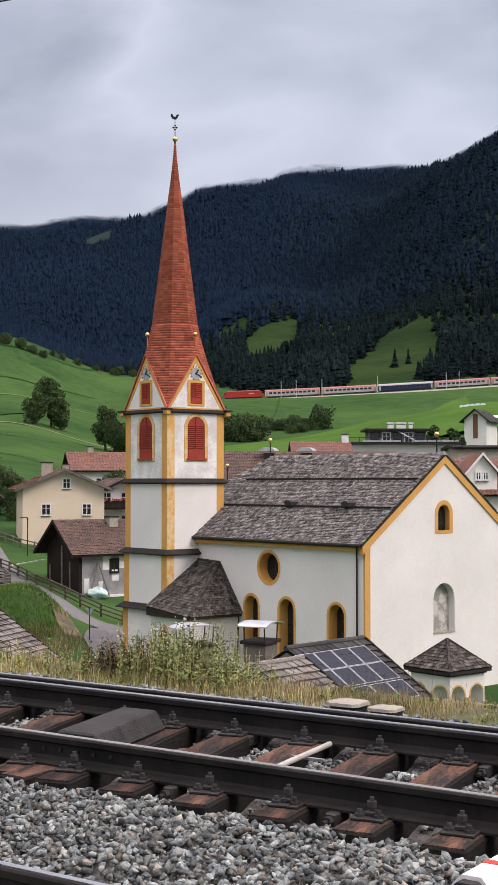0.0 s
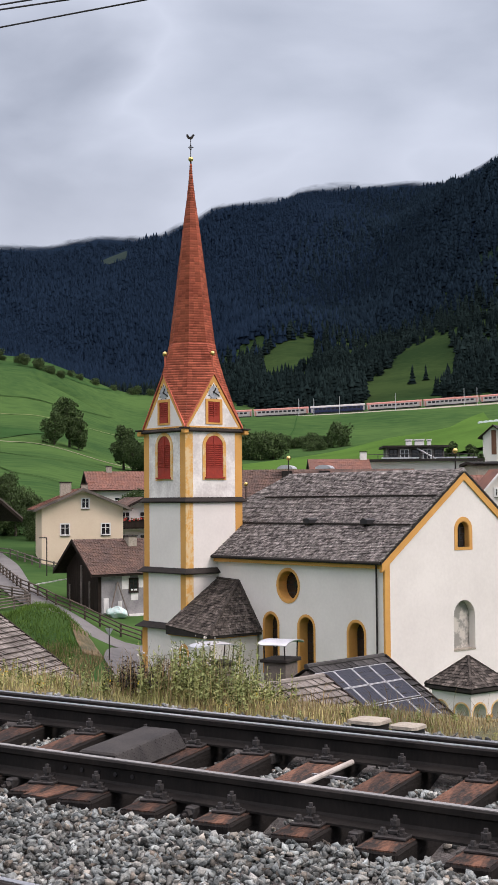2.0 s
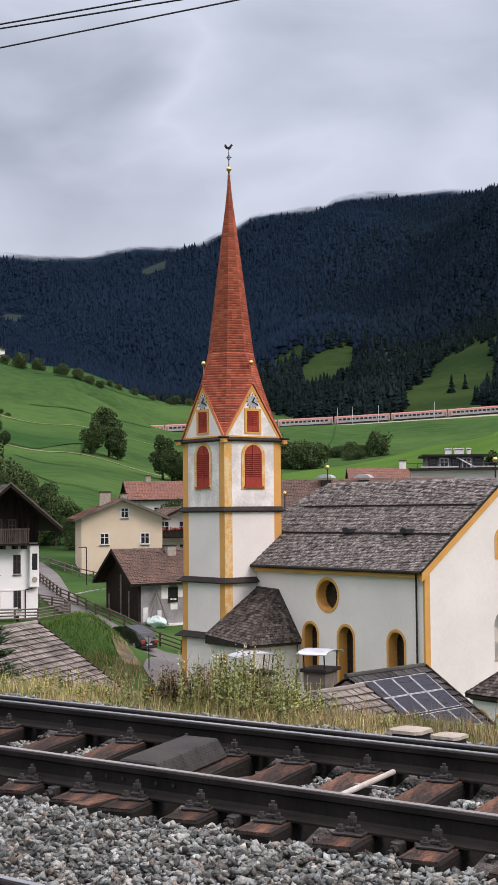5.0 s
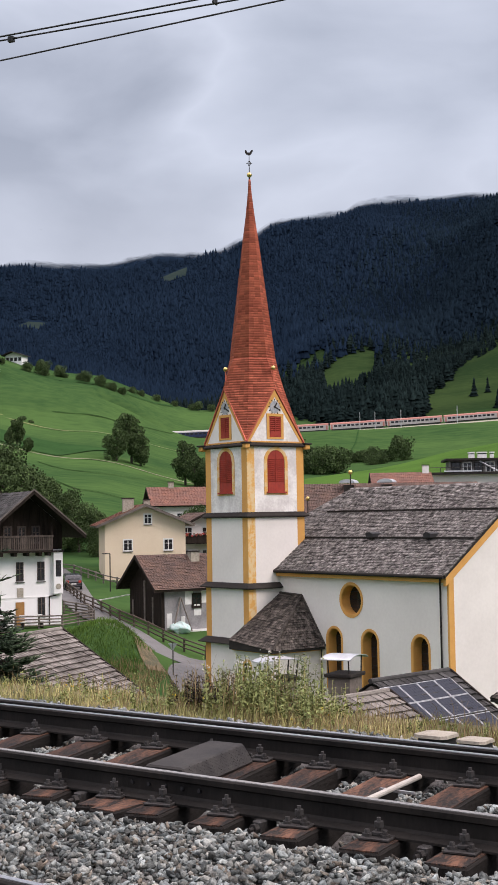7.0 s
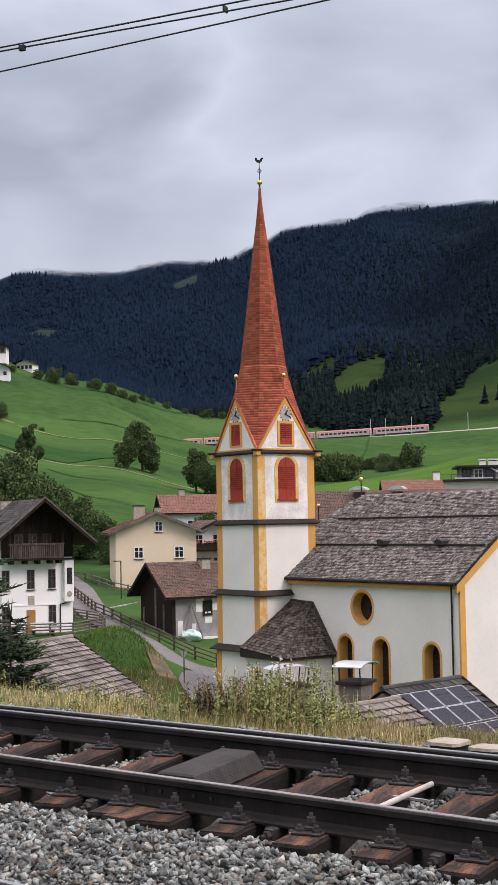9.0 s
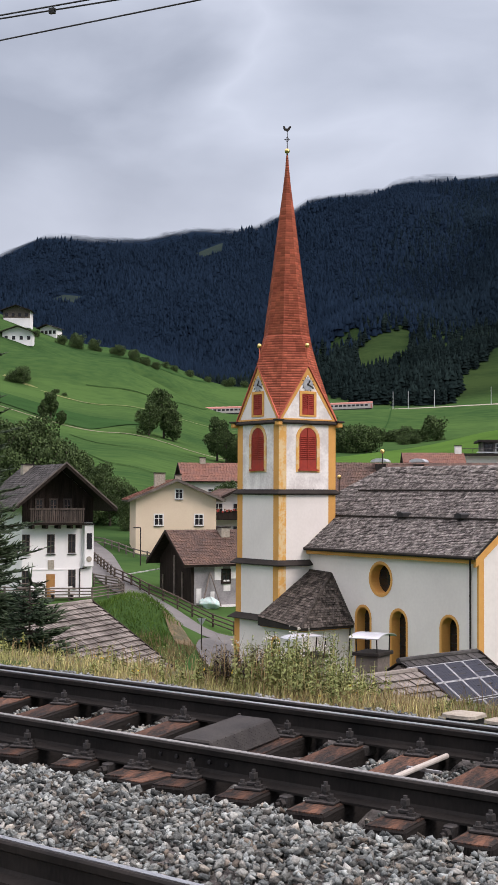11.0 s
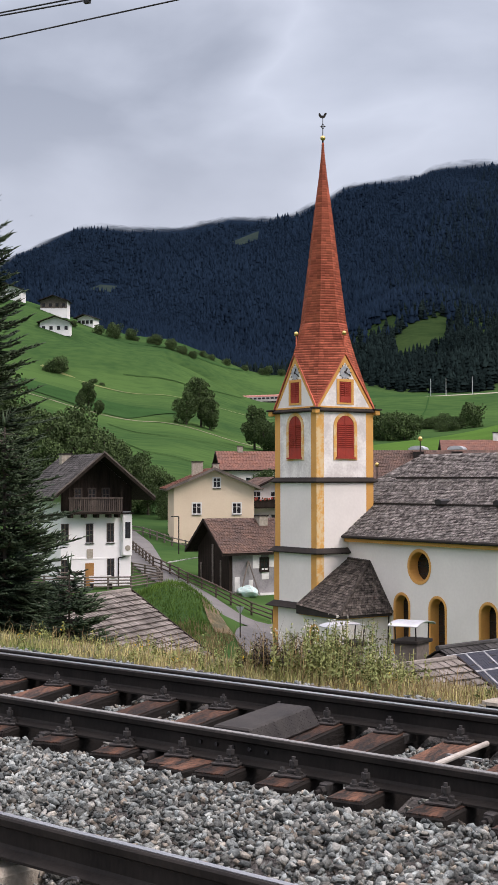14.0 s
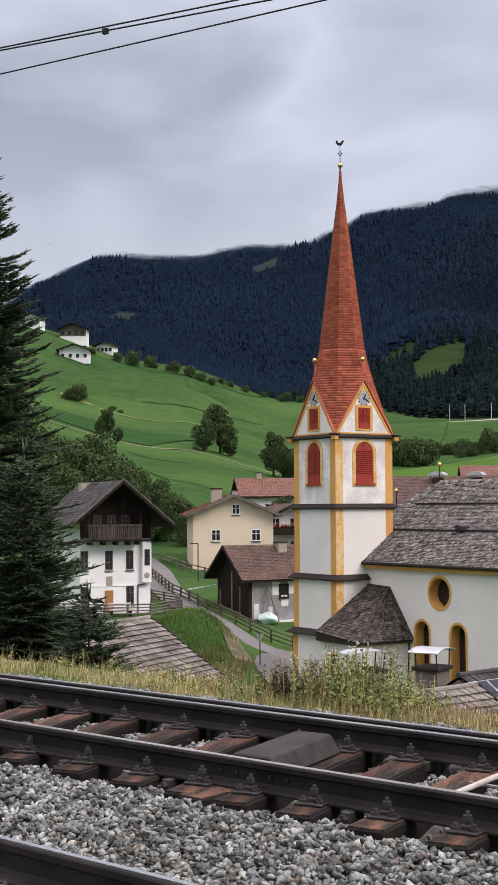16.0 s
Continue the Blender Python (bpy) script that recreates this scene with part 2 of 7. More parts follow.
BRAMBLE = mat("dark_bramble_leaves", (0.055, 0.045, 0.036), (0.026, 0.020, 0.020), 0.85, 3, 9, 0.0, vary=0.5, island=True, spec=0.1)
MEADOWBLADE = mat("meadow_grass_blades", (0.120, 0.205, 0.042), (0.070, 0.125, 0.028), 0.9, 0.3, 2, 0.0, vary=0.35, island=True, spec=0.05)
FLOWER = mat("white_seed_heads", (0.62, 0.60, 0.55), (0.45, 0.42, 0.36), 0.9, 5, 20, 0.0)
YFLOWER = mat("yellow_weed_flowers", (0.70, 0.50, 0.03), (0.55, 0.36, 0.02), 0.8, 5, 20, 0.0)


def tinted(m, stops, island=True):
    """Stones of several kinds: a tint for each piece from a ramp of (position, colour)."""
    t = m.node_tree
    b = t.nodes["Principled BSDF"]
    last = b.inputs["Base Color"].links[0].from_socket
    rnd = t.nodes.new("ShaderNodeNewGeometry").outputs["Random Per Island"] if island else t.nodes.new("ShaderNodeObjectInfo").outputs["Random"]
    scramble = t.nodes.new("ShaderNodeMath")
    scramble.operation = "MULTIPLY"
    scramble.inputs[1].default_value = 17.3
    wrap = t.nodes.new("ShaderNodeMath")
    wrap.operation = "FRACT"
    ramp = t.nodes.new("ShaderNodeValToRGB")
    ramp.color_ramp.interpolation = "LINEAR"
    e = ramp.color_ramp.elements
    e[0].position, e[0].color = stops[0][0], (*stops[0][1], 1)
    e[1].position, e[1].color = stops[-1][0], (*stops[-1][1], 1)
    for p, c in stops[1:-1]:
        e.new(p).color = (*c, 1)
    mx = t.nodes.new("ShaderNodeMix")
    mx.data_type, mx.blend_type = "RGBA", "MULTIPLY"
    mx.inputs[0].default_value = 1.0
    t.links.new(rnd, scramble.inputs[0])
    t.links.new(scramble.outputs[0], wrap.inputs[0])
    t.links.new(wrap.outputs[0], ramp.inputs["Fac"])
    t.links.new(last, mx.inputs[6])
    t.links.new(ramp.outputs["Color"], mx.inputs[7])
    t.links.new(mx.outputs[2], b.inputs["Base Color"])
    return m


STONE_TINTS = [(0.0, (0.90, 0.98, 1.0)), (0.50, (0.98, 1.02, 0.99)), (0.84, (1.03, 1.0, 0.94)), (0.94, (1.08, 0.96, 0.82)), (0.98, (0.80, 0.64, 0.52)), (1.0, (1.15, 1.08, 0.98))]
tinted(STONE, STONE_TINTS)


# ---- helpers for building ----
def mesh_from(name, verts, faces, material):
    me = bpy.data.meshes.new(name)
    verts = np.asarray(verts, dtype=np.float32)
    if isinstance(faces, np.ndarray):
        k = faces.shape[1]
        me.vertices.add(len(verts))
        me.vertices.foreach_set("co", verts.ravel())
        me.loops.add(faces.size)
        me.loops.foreach_set("vertex_index", faces.astype(np.int32).ravel())
        me.polygons.add(len(faces))
        me.polygons.foreach_set("loop_start", np.arange(0, faces.size, k, dtype=np.int32))
        me.update(calc_edges=True)
    else:
        me.from_pydata([tuple(map(float, v)) for v in verts], [], faces)
        me.update()
    if material:
        me.materials.append(material)
    return me


def part(name, bm, material, parent=None, label="", smooth=False):
    """Link a bmesh as one mesh object under a thing or a part."""
    me = bpy.data.meshes.new(name)
    bmesh.ops.recalc_face_normals(bm, faces=bm.faces)
    bm.to_mesh(me)
    bm.free()
    me.materials.append(material)
    if smooth:
        for p in me.polygons:
            p.use_smooth = True
    ob = new(name, me)
    ob.parent = parent
    if label:
        ob["label"] = label
    return ob


def thing(name, label, category, m=None, group="", kind=""):
    ob = new(name)
    ob.empty_display_size = 0.3
    if m is not None:
        ob.matrix_basis = m
    return tagged(ob, label, category, group, kind)


def box(bm, x0, x1, y0, y1, z0, z1, m=None, bevel=0.0):
    vs = [bm.verts.new(v) for v in ((x0, y0, z0), (x1, y0, z0), (x1, y1, z0), (x0, y1, z0),
                                    (x0, y0, z1), (x1, y0, z1), (x1, y1, z1), (x0, y1, z1))]
    fs = [bm.faces.new([vs[i] for i in q]) for q in ((0, 3, 2, 1), (4, 5, 6, 7), (0, 1, 5, 4), (1, 2, 6, 5), (2, 3, 7, 6), (3, 0, 4, 7))]
    if bevel:
        es = list({ed for f in fs for ed in f.edges})
        r = bmesh.ops.bevel(bm, geom=es, offset=bevel, segments=1, affect="EDGES", profile=0.5)
        vs = list({v for f in r["faces"] for v in f.verts} | {v for v in vs if v.is_valid})
    if m is not None:
        bmesh.ops.transform(bm, matrix=m, verts=[v for v in vs if v.is_valid])
    return bm


def boxes(*specs, m=None, bevel=0.0):
    bm = bmesh.new()
    for s in specs:
        box(bm, *s, m=m, bevel=bevel)
    return bm


def prism(bm, outline, y0, y1, m=None):
    """An x-z outline pushed from y0 to y1."""
    a = [bm.verts.new((x, y0, z)) for x, z in outline]
    b = [bm.verts.new((x, y1, z)) for x, z in outline]
    bm.faces.new(a)
    bm.faces.new(b[::-1])
    n = len(a)
    for i in range(n):
        bm.faces.new((a[i], b[i], b[(i + 1) % n], a[(i + 1) % n]))
    if m is not None:
        bmesh.ops.transform(bm, matrix=m, verts=a + b)
    return bm


def tube(bm, p, q, r0, r1=None, n=8, cap=True):
    p, q = Vector(p), Vector(q)
    r1 = r0 if r1 is None else r1
    turn = (q - p).to_track_quat("Z", "Y").to_matrix()
    rings = []
    for c, r in ((p, r0), (q, r1)):
        rings.append([bm.verts.new(c + turn @ Vector((r * math.cos(2 * math.pi * i / n), r * math.sin(2 * math.pi * i / n), 0))) for i in range(n)])
    for i in range(n):
        bm.faces.new((rings[0][i], rings[0][(i + 1) % n], rings[1][(i + 1) % n], rings[1][i]))
    if cap:
        bm.faces.new(rings[0][::-1])
        bm.faces.new(rings[1])
    return bm


def ball(bm, c, r, n=8, squash=1.0):
    g = bmesh.ops.create_uvsphere(bm, u_segments=n + 2, v_segments=n, radius=r)
    bmesh.ops.transform(bm, matrix=Matrix.Translation(c) @ Matrix.Diagonal((1, 1, squash, 1)), verts=g["verts"])
    return bm


def arch(w, h, base=0.0, n=10):
    """Outline of a round-headed opening, w wide and h high."""
    pts = [(-w / 2, base), (w / 2, base)]
    for i in range(n + 1):
        a = math.pi * i / n
        pts.append((w / 2 * math.cos(a), base + h - w / 2 + w / 2 * math.sin(a)))
    return pts


def circle_outline(r, n=24, sx=1.0):
    return [(sx * r * math.cos(2 * math.pi * i / n), r * math.sin(2 * math.pi * i / n)) for i in range(n)]


def ring_prism(bm, outer, inner, y0, y1, m=None):
    """A frame between two outlines with equally many points."""
    vs = []
    for pts in (outer, inner):
        for y in (y0, y1):
            vs.append([bm.verts.new((x, y, z)) for x, z in pts])
    oa, ob_, ia, ib = vs
    n = len(oa)
    for i in range(n):
        j = (i + 1) % n
        bm.faces.new((oa[i], oa[j], ia[j], ia[i]))
        bm.faces.new((ob_[j], ob_[i], ib[i], ib[j]))
        bm.faces.new((oa[j], oa[i], ob_[i], ob_[j]))
        bm.faces.new((ia[i], ia[j], ib[j], ib[i]))
    if m is not None:
        bmesh.ops.transform(bm, matrix=m, verts=[v for r in vs for v in r])
    return bm


def cut(ob, *cutters):
    """Openings that go into a wall: boolean difference, applied at once."""
    for c in cutters:
        md = ob.modifiers.new("opening", "BOOLEAN")
        md.operation, md.object, md.solver = "DIFFERENCE", c, "EXACT"
    bpy.context.view_layer.update()
    me = bpy.data.meshes.new_from_object(ob.evaluated_get(bpy.context.evaluated_depsgraph_get()))
    ob.modifiers.clear()
    ob.data = me
    for c in cutters:
        bpy.data.objects.remove(c)


def roof_slabs(p0, along, down, n_along, n_rows, thick, jitter, rng, lift=0.02, gap=0.01):
    """Rows of overlapping slabs on a roof plane: p0 top corner, along and down full vectors. Arrays of verts and quads."""
    p0, along, down = (np.array(v, float) for v in (p0, along, down))
    nrm = np.cross(along, down)
    nrm /= np.linalg.norm(nrm)
    if nrm[2] < 0:
        nrm = -nrm
    vs, fs, at = [], [], 0
    for j in range(n_rows):
        off = rng.random() * 0.8
        edges = [0.0]
        while edges[-1] < 1:
            edges.append(edges[-1] + (1 / n_along) * (1 + jitter * (rng.random() - 0.5)))
        edges = [max(0.0, x_ - off / n_along) for x_ in edges]
        edges[-1] = 1.0
        for i in range(len(edges) - 1):
            a0, a1 = edges[i] + gap / n_along, min(1.0, edges[i + 1])
            if a1 - a0 < 0.15 / n_along:
                continue
            dj = jitter * 0.25 * (rng.random() - 0.5)
            d0, d1 = j / n_rows, min(1.02, (j + 1.25 + dj) / n_rows)
            th = thick * (0.7 + 0.6 * rng.random())
            up0, up1 = lift * 0.2, lift + jitter * 0.02 * rng.random()
            q = [p0 + along * a + down * d + nrm * u for a, d, u in ((a0, d0, up0), (a1, d0, up0), (a1, d1, up1), (a0, d1, up1))]
            vs += q + [v + nrm * th for v in q]
            fs += [(at + 4, at + 5, at + 6, at + 7), (at + 3, at + 2, at + 6, at + 7), (at, at + 3, at + 7, at + 4), (at + 2, at + 1, at + 5, at + 6)]
            at += 8
    return np.array(vs), np.array(fs)


def slabs_part(name, arrays, material, parent, label="", kind="stuff"):
    vs, fs, at = [], [], 0
    for v, f in arrays:
        vs.append(v)
        fs.append(f + at)
        at += len(v)
    ob = new(name, mesh_from(name, np.concatenate(vs), np.concatenate(fs), material))
    ob.parent = parent
    if label:
        ob["label"] = label
    if kind:
        ob["kind"] = kind
    return ob


RNG = np.random.default_rng(7)


# ---- the ground: embankment, village, fields, wooded mountains, one sheet to the horizon ----
RAIL_N = np.array([0.5651, 0.8250])      # across the tracks, away from the camera
RAIL_U = np.array([0.8250, -0.5651])     # along the tracks
A_COL = np.array([-0.32, -0.184, -0.09, 0.02, 0.184])
Y_ROW = np.array([45, 80, 115, 150, 200, 300, 410, 560, 622, 645, 700, 900])
Z_TAB = np.array([[-11.5, -10.5, -7.4, -4.0, 2, 15, 30, 52, 84, 93, 104, 96],
                  [-11.5, -10.8, -7.6, -5.0, -1, 8, 20, 39, 58, 66, 78, 72],
                  [-11.5, -11.2, -9.0, -6.5, -3, 3, 13, 27, 38.5, 38.5, 57, 62],
                  [-11.5, -11.5, -11.5, -9, -6, 0, 11, 25, 40.5, 40.5, 46, 84],
                  [-11.5, -11.5, -11.0, -9, -4, 8, 25, 31, 43.5, 43.5, 54, 96]])
RIDGE_A = np.array([-0.9, -0.45, -0.32, -0.307, -0.294, -0.276, -0.252, -0.243, -0.219, -0.19, -0.16, -0.14, -0.131, -0.094, -0.076, -0.064, -0.048, -0.039, -0.021, -0.002, 0.016, 0.025, 0.043, 0.088, 0.134, 0.151, 0.163, 0.185, 0.3, 0.9])
RIDGE_E = np.array([0.116, 0.136, 0.148, 0.157, 0.1677, 0.176, 0.184, 0.19, 0.19, 0.1868, 0.186, 0.1905, 0.194, 0.193, 0.196, 0.2, 0.2087, 0.215, 0.218, 0.2195, 0.222, 0.227, 0.2298, 0.2315, 0.233, 0.2372, 0.2436, 0.259, 0.316, 0.376])


def track_z(x):
    return 40.5 + 0.042 * x + 0.00012 * x * x


def smooth(t):
    t = np.clip(t, 0, 1)
    return t * t * (3 - 2 * t)


def wavy(x, y, k, seed=0.0):
    return np.sin(x * k + seed) * np.cos(y * k * 0.83 + 1.7 * seed) + 0.5 * np.sin(2.1 * k * x + 1.3 * k * y + seed * 2.1)


def ground_z(x, y):
    x, y = np.asarray(x, float), np.asarray(y, float)
    n = RAIL_N[0] * x + RAIL_N[1] * y
    yy = np.maximum(y, 45.0)
    a = np.clip(x / yy, -0.45, 0.35)
    cols = np.stack([np.interp(yy, Y_ROW, row) for row in Z_TAB], 0)
    k = np.clip(np.searchsorted(A_COL, a) - 1, 0, len(A_COL) - 2)
    w = smooth(np.clip((a - A_COL[k]) / (A_COL[k + 1] - A_COL[k]), 0, 1))
    z = np.take_along_axis(cols, k[None], 0)[0] * (1 - w) + np.take_along_axis(cols, k[None] + 1, 0)[0] * w
    z = z + 0.5 * wavy(x, y, 0.035) * smooth((yy - 160) / 150)
    # knoll in which the far railway goes out of sight
    z = z + 9 * np.exp(-((x + 128) / 26) ** 2 - ((y - 592) / 22) ** 2)
    # grassy mound below the road
    z = z + 2.5 * np.exp(-((x + 17.2) / 3.6) ** 2 - ((y - 104.5) / 2.8) ** 2)
    # hollow of the road junction
    z = z - 0.95 * np.exp(-((x + 10.5) / 6) ** 2 - ((y - 108) / 8) ** 2)
    # bench of the far railway
    tz = track_z(x) - 0.7
    b = np.exp(-((y - 634) / 9.0) ** 4)
    b = b * smooth((x + 112) / 24)
    z = z * (1 - b) + tz * b
    # mountains
    up = np.interp(np.clip(x / np.maximum(y, 700), -0.9, 0.9), RIDGE_A, RIDGE_E + 0.022) * 2450
    m = smooth((y - 820) / 1650)
    rough = (16 * wavy(x, y, 0.006, 0.4) + 7 * wavy(x, y, 0.017, 1.1)) * smooth((y - 900) / 500)
    spur = 120 * smooth((y - 780) / 500) * smooth((x / np.maximum(y, 700) - 0.05) / 0.16) * (1 - smooth((y - 1300) / 600))
    base = np.minimum(z, 110)
    z = np.where(y > 800, base * (1 - m) + up * m + rough * (1 - 0.6 * m) + spur, z)
    # steeper brow with the upper clearing
    z = z + 30 * np.exp(-((x - 14) / 60) ** 2 - ((y - 1060) / 95) ** 2)
    # embankment beside the track
    bank = -0.26 - 0.25 * (1 - smooth((n - 8.68) / 0.3)) - 11.2 * smooth((n - 9.2) / 24)
    w = smooth((n - 30) / 8)
    z = np.where(n < 30, bank, bank * (1 - w) + z * w)
    return z


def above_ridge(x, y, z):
    """Metres by which a place on the mountain reaches over the line where the cloud fade begins."""
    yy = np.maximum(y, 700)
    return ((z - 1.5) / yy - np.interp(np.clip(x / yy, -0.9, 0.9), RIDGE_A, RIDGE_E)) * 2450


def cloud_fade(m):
    """Imitates cloud haze on the summits: the surface turns transparent with height and ragged noise."""
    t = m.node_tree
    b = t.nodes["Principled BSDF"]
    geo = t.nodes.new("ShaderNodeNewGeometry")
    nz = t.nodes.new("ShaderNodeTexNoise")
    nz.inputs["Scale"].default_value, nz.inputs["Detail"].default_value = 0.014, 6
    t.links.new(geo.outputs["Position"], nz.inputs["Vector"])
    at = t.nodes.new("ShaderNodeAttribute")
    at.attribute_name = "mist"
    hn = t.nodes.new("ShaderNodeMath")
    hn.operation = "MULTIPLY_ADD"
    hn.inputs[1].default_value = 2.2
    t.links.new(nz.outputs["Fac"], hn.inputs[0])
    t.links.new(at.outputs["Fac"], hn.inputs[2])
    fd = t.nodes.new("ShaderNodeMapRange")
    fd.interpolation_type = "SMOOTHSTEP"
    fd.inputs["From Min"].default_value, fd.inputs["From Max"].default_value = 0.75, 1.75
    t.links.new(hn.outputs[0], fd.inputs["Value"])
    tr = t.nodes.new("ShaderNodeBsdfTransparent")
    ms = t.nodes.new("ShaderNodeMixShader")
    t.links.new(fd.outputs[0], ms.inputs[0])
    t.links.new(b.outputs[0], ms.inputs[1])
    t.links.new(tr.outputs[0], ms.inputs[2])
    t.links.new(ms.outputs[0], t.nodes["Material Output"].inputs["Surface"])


def build_ground():
    xs = np.concatenate([-np.geomspace(2600, 66, 50), np.arange(-64, 65, 2.0), np.geomspace(66, 2600, 50)])
    ys = np.concatenate([np.linspace(-900, -20, 10), np.arange(-16, 150, 2.0), np.arange(150, 620, 6), np.arange(620, 652, 3),
                         np.arange(655, 1000, 10), np.arange(1000, 2600, 22), np.linspace(2600, 4700, 16)])
    gx, gy = np.meshgrid(xs, ys)
    gz = ground_z(gx, gy)
    v = np.stack([gx.ravel(), gy.ravel(), gz.ravel()], 1)
    nx = len(xs)
    i = np.arange(len(ys) - 1)[:, None] * nx + np.arange(nx - 1)[None]
    f = np.stack([i, i + 1, i + nx + 1, i + nx], -1).reshape(-1, 4)
    m = mat("meadow_grass", (0.060, 0.114, 0.034), (0.031, 0.069, 0.024), 0.95, 0.016, 0.30, 0.6, spec=0.0, stretch=(0.5, 1, 2.2), world_space=True, contrast=0.6, dist=0.3)
    t = m.node_tree
    b = t.nodes["Principled BSDF"]
    grass = b.inputs["Base Color"].links[0].from_socket
    geo = t.nodes.new("ShaderNodeNewGeometry")
    sep = t.nodes.new("ShaderNodeSeparateXYZ")
    t.links.new(geo.outputs["Position"], sep.inputs[0])
    # woods' floor past the far railway, painted in the forest's haze-tinted dark blue
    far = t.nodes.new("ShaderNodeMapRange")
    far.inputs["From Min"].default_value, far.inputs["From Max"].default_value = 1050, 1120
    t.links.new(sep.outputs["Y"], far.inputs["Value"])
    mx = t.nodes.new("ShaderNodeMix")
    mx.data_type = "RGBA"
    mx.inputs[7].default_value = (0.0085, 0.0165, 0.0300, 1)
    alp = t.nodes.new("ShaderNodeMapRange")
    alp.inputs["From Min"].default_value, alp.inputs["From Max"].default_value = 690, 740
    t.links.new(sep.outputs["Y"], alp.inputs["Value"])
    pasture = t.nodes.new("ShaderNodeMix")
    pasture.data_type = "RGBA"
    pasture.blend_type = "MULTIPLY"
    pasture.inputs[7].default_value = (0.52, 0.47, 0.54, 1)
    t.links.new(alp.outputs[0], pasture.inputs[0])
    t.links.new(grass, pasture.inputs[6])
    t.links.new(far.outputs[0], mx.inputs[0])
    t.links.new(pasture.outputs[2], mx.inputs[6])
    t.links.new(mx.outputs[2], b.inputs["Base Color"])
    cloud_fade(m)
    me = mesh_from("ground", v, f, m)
    # mist: per-vertex alpha fade that imitates cloud haze along the ridge
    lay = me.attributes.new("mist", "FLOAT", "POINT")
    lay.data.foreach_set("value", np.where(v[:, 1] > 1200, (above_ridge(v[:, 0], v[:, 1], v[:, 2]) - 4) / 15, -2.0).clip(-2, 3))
    for p in me.polygons:
        p.use_smooth = True
    return tagged(new("ground", me), "green valley meadows rising to wooded mountains with tops faded as if in cloud", "ground", kind="structure")


ground = build_ground()


# ---- the church ----
CHURCH = pose(-5.435, 90.0, 0, 0, 0, 40)
TW = 4.82          # tower's width


def louvred_shutter(church, m, w, h, round_top, label):
    """Ochre frame, red leaf with slats and a lower panel."""
    outer = arch(w + 0.5, h + 0.35, -0.12) if round_top else [(-w / 2 - 0.2, -0.12), (w / 2 + 0.2, -0.12), (w / 2 + 0.2, h + 0.18), (-w / 2 - 0.2, h + 0.18)]
    inner = arch(w, h) if round_top else [(-w / 2, 0), (w / 2, 0), (w / 2, h), (-w / 2, h)]
    part("shutter_surround", ring_prism(bmesh.new(), outer, inner, -0.05, 0.12, m), OLDYELLOW if round_top else YELLOW, church)
    leaf = part("shutter", prism(bmesh.new(), [(0.985 * x, z) for x, z in inner], -0.01, 0.08, m), REDPAINT, church, label)
    for sx in (-1, 1):
        x0, x1 = sorted((sx * 0.04, sx * (w / 2 - 0.09)))
        top = h - 0.62 if round_top else h - 0.1
        z, lowest = top, h * (0.26 if round_top else 0.30)
        while z > lowest:
            bm = boxes((x0, x1, -0.05, 0.0, -0.018, 0.018), m=m @ pose(0, -0.01, z, 28))
            part("slat", bm, REDPAINT, leaf)
            z -= 0.135
        part("rail", boxes((x0, x1, -0.035, 0.0, 0.04, lowest - 0.02), m=m), REDPAINT, leaf)
    part("stile", boxes((-0.04, 0.04, -0.05, 0.0, 0.02, h - 0.05), m=m), REDPAINT, leaf)
    if round_top:
        part("sill", boxes((-w / 2 - 0.08, w / 2 + 0.08, -0.16, 0.02, -0.02, 0.08), m=m), REDPAINT, leaf)


def band(church, z, h, out, grow=0.0, z_drop=0.0, name="cornice", material=None):
    """A sloped string course round the tower."""
    bm = bmesh.new()
    a, b = -grow, TW + grow
    prof = [(0.0, h), (out, 0.0 + z_drop), (out, -0.06 + z_drop), (0.02, -0.12)]
    rings = []
    for o, dz in prof:
        rings.append([bm.verts.new(v) for v in ((a - o, a - o, z + dz), (b + o, a - o, z + dz), (b + o, b + o, z + dz), (a - o, b + o, z + dz))])
    for r0, r1 in zip(rings, rings[1:]):
        for i in range(4):
            bm.faces.new((r0[i], r0[(i + 1) % 4], r1[(i + 1) % 4], r1[i]))
    bm.faces.new(rings[0])
    bm.faces.new(rings[-1][::-1])
    return part(name, bm, material or LEAD, church)


def clock(church, m):
    bm = prism(bmesh.new(), circle_outline(0.42, 24), -0.03, 0.0, m)
    face = part("clock_face", bm, DIAL, church, "round blue-grey clock dial")
    for k in range(12):
        a = 2 * math.pi * k / 12
        part("hour_mark", boxes((-0.025, 0.025, -0.04, 0.0, 0.44, 0.54), m=m @ pose(0, 0, 0, 0, math.degrees(a), 0)), LEAD, face)
    part("pointer", boxes((-0.035, 0.035, -0.06, -0.03, -0.1, 0.5), m=m @ pose(0, 0, 0, 0, 115, 0)), LEAD, face)
    part("pointer", boxes((-0.045, 0.045, -0.07, -0.04, -0.08, 0.32), m=m @ pose(0, 0, 0, 0, 30, 0)), LEAD, face)


def spire_profile():
    return [(10.7, 1.90), (11.84, 1.66), (16.0, 1.13), (20.86, 0.52), (22.6, 0.28), (24.2, 0.11), (25.05, 0.06)]


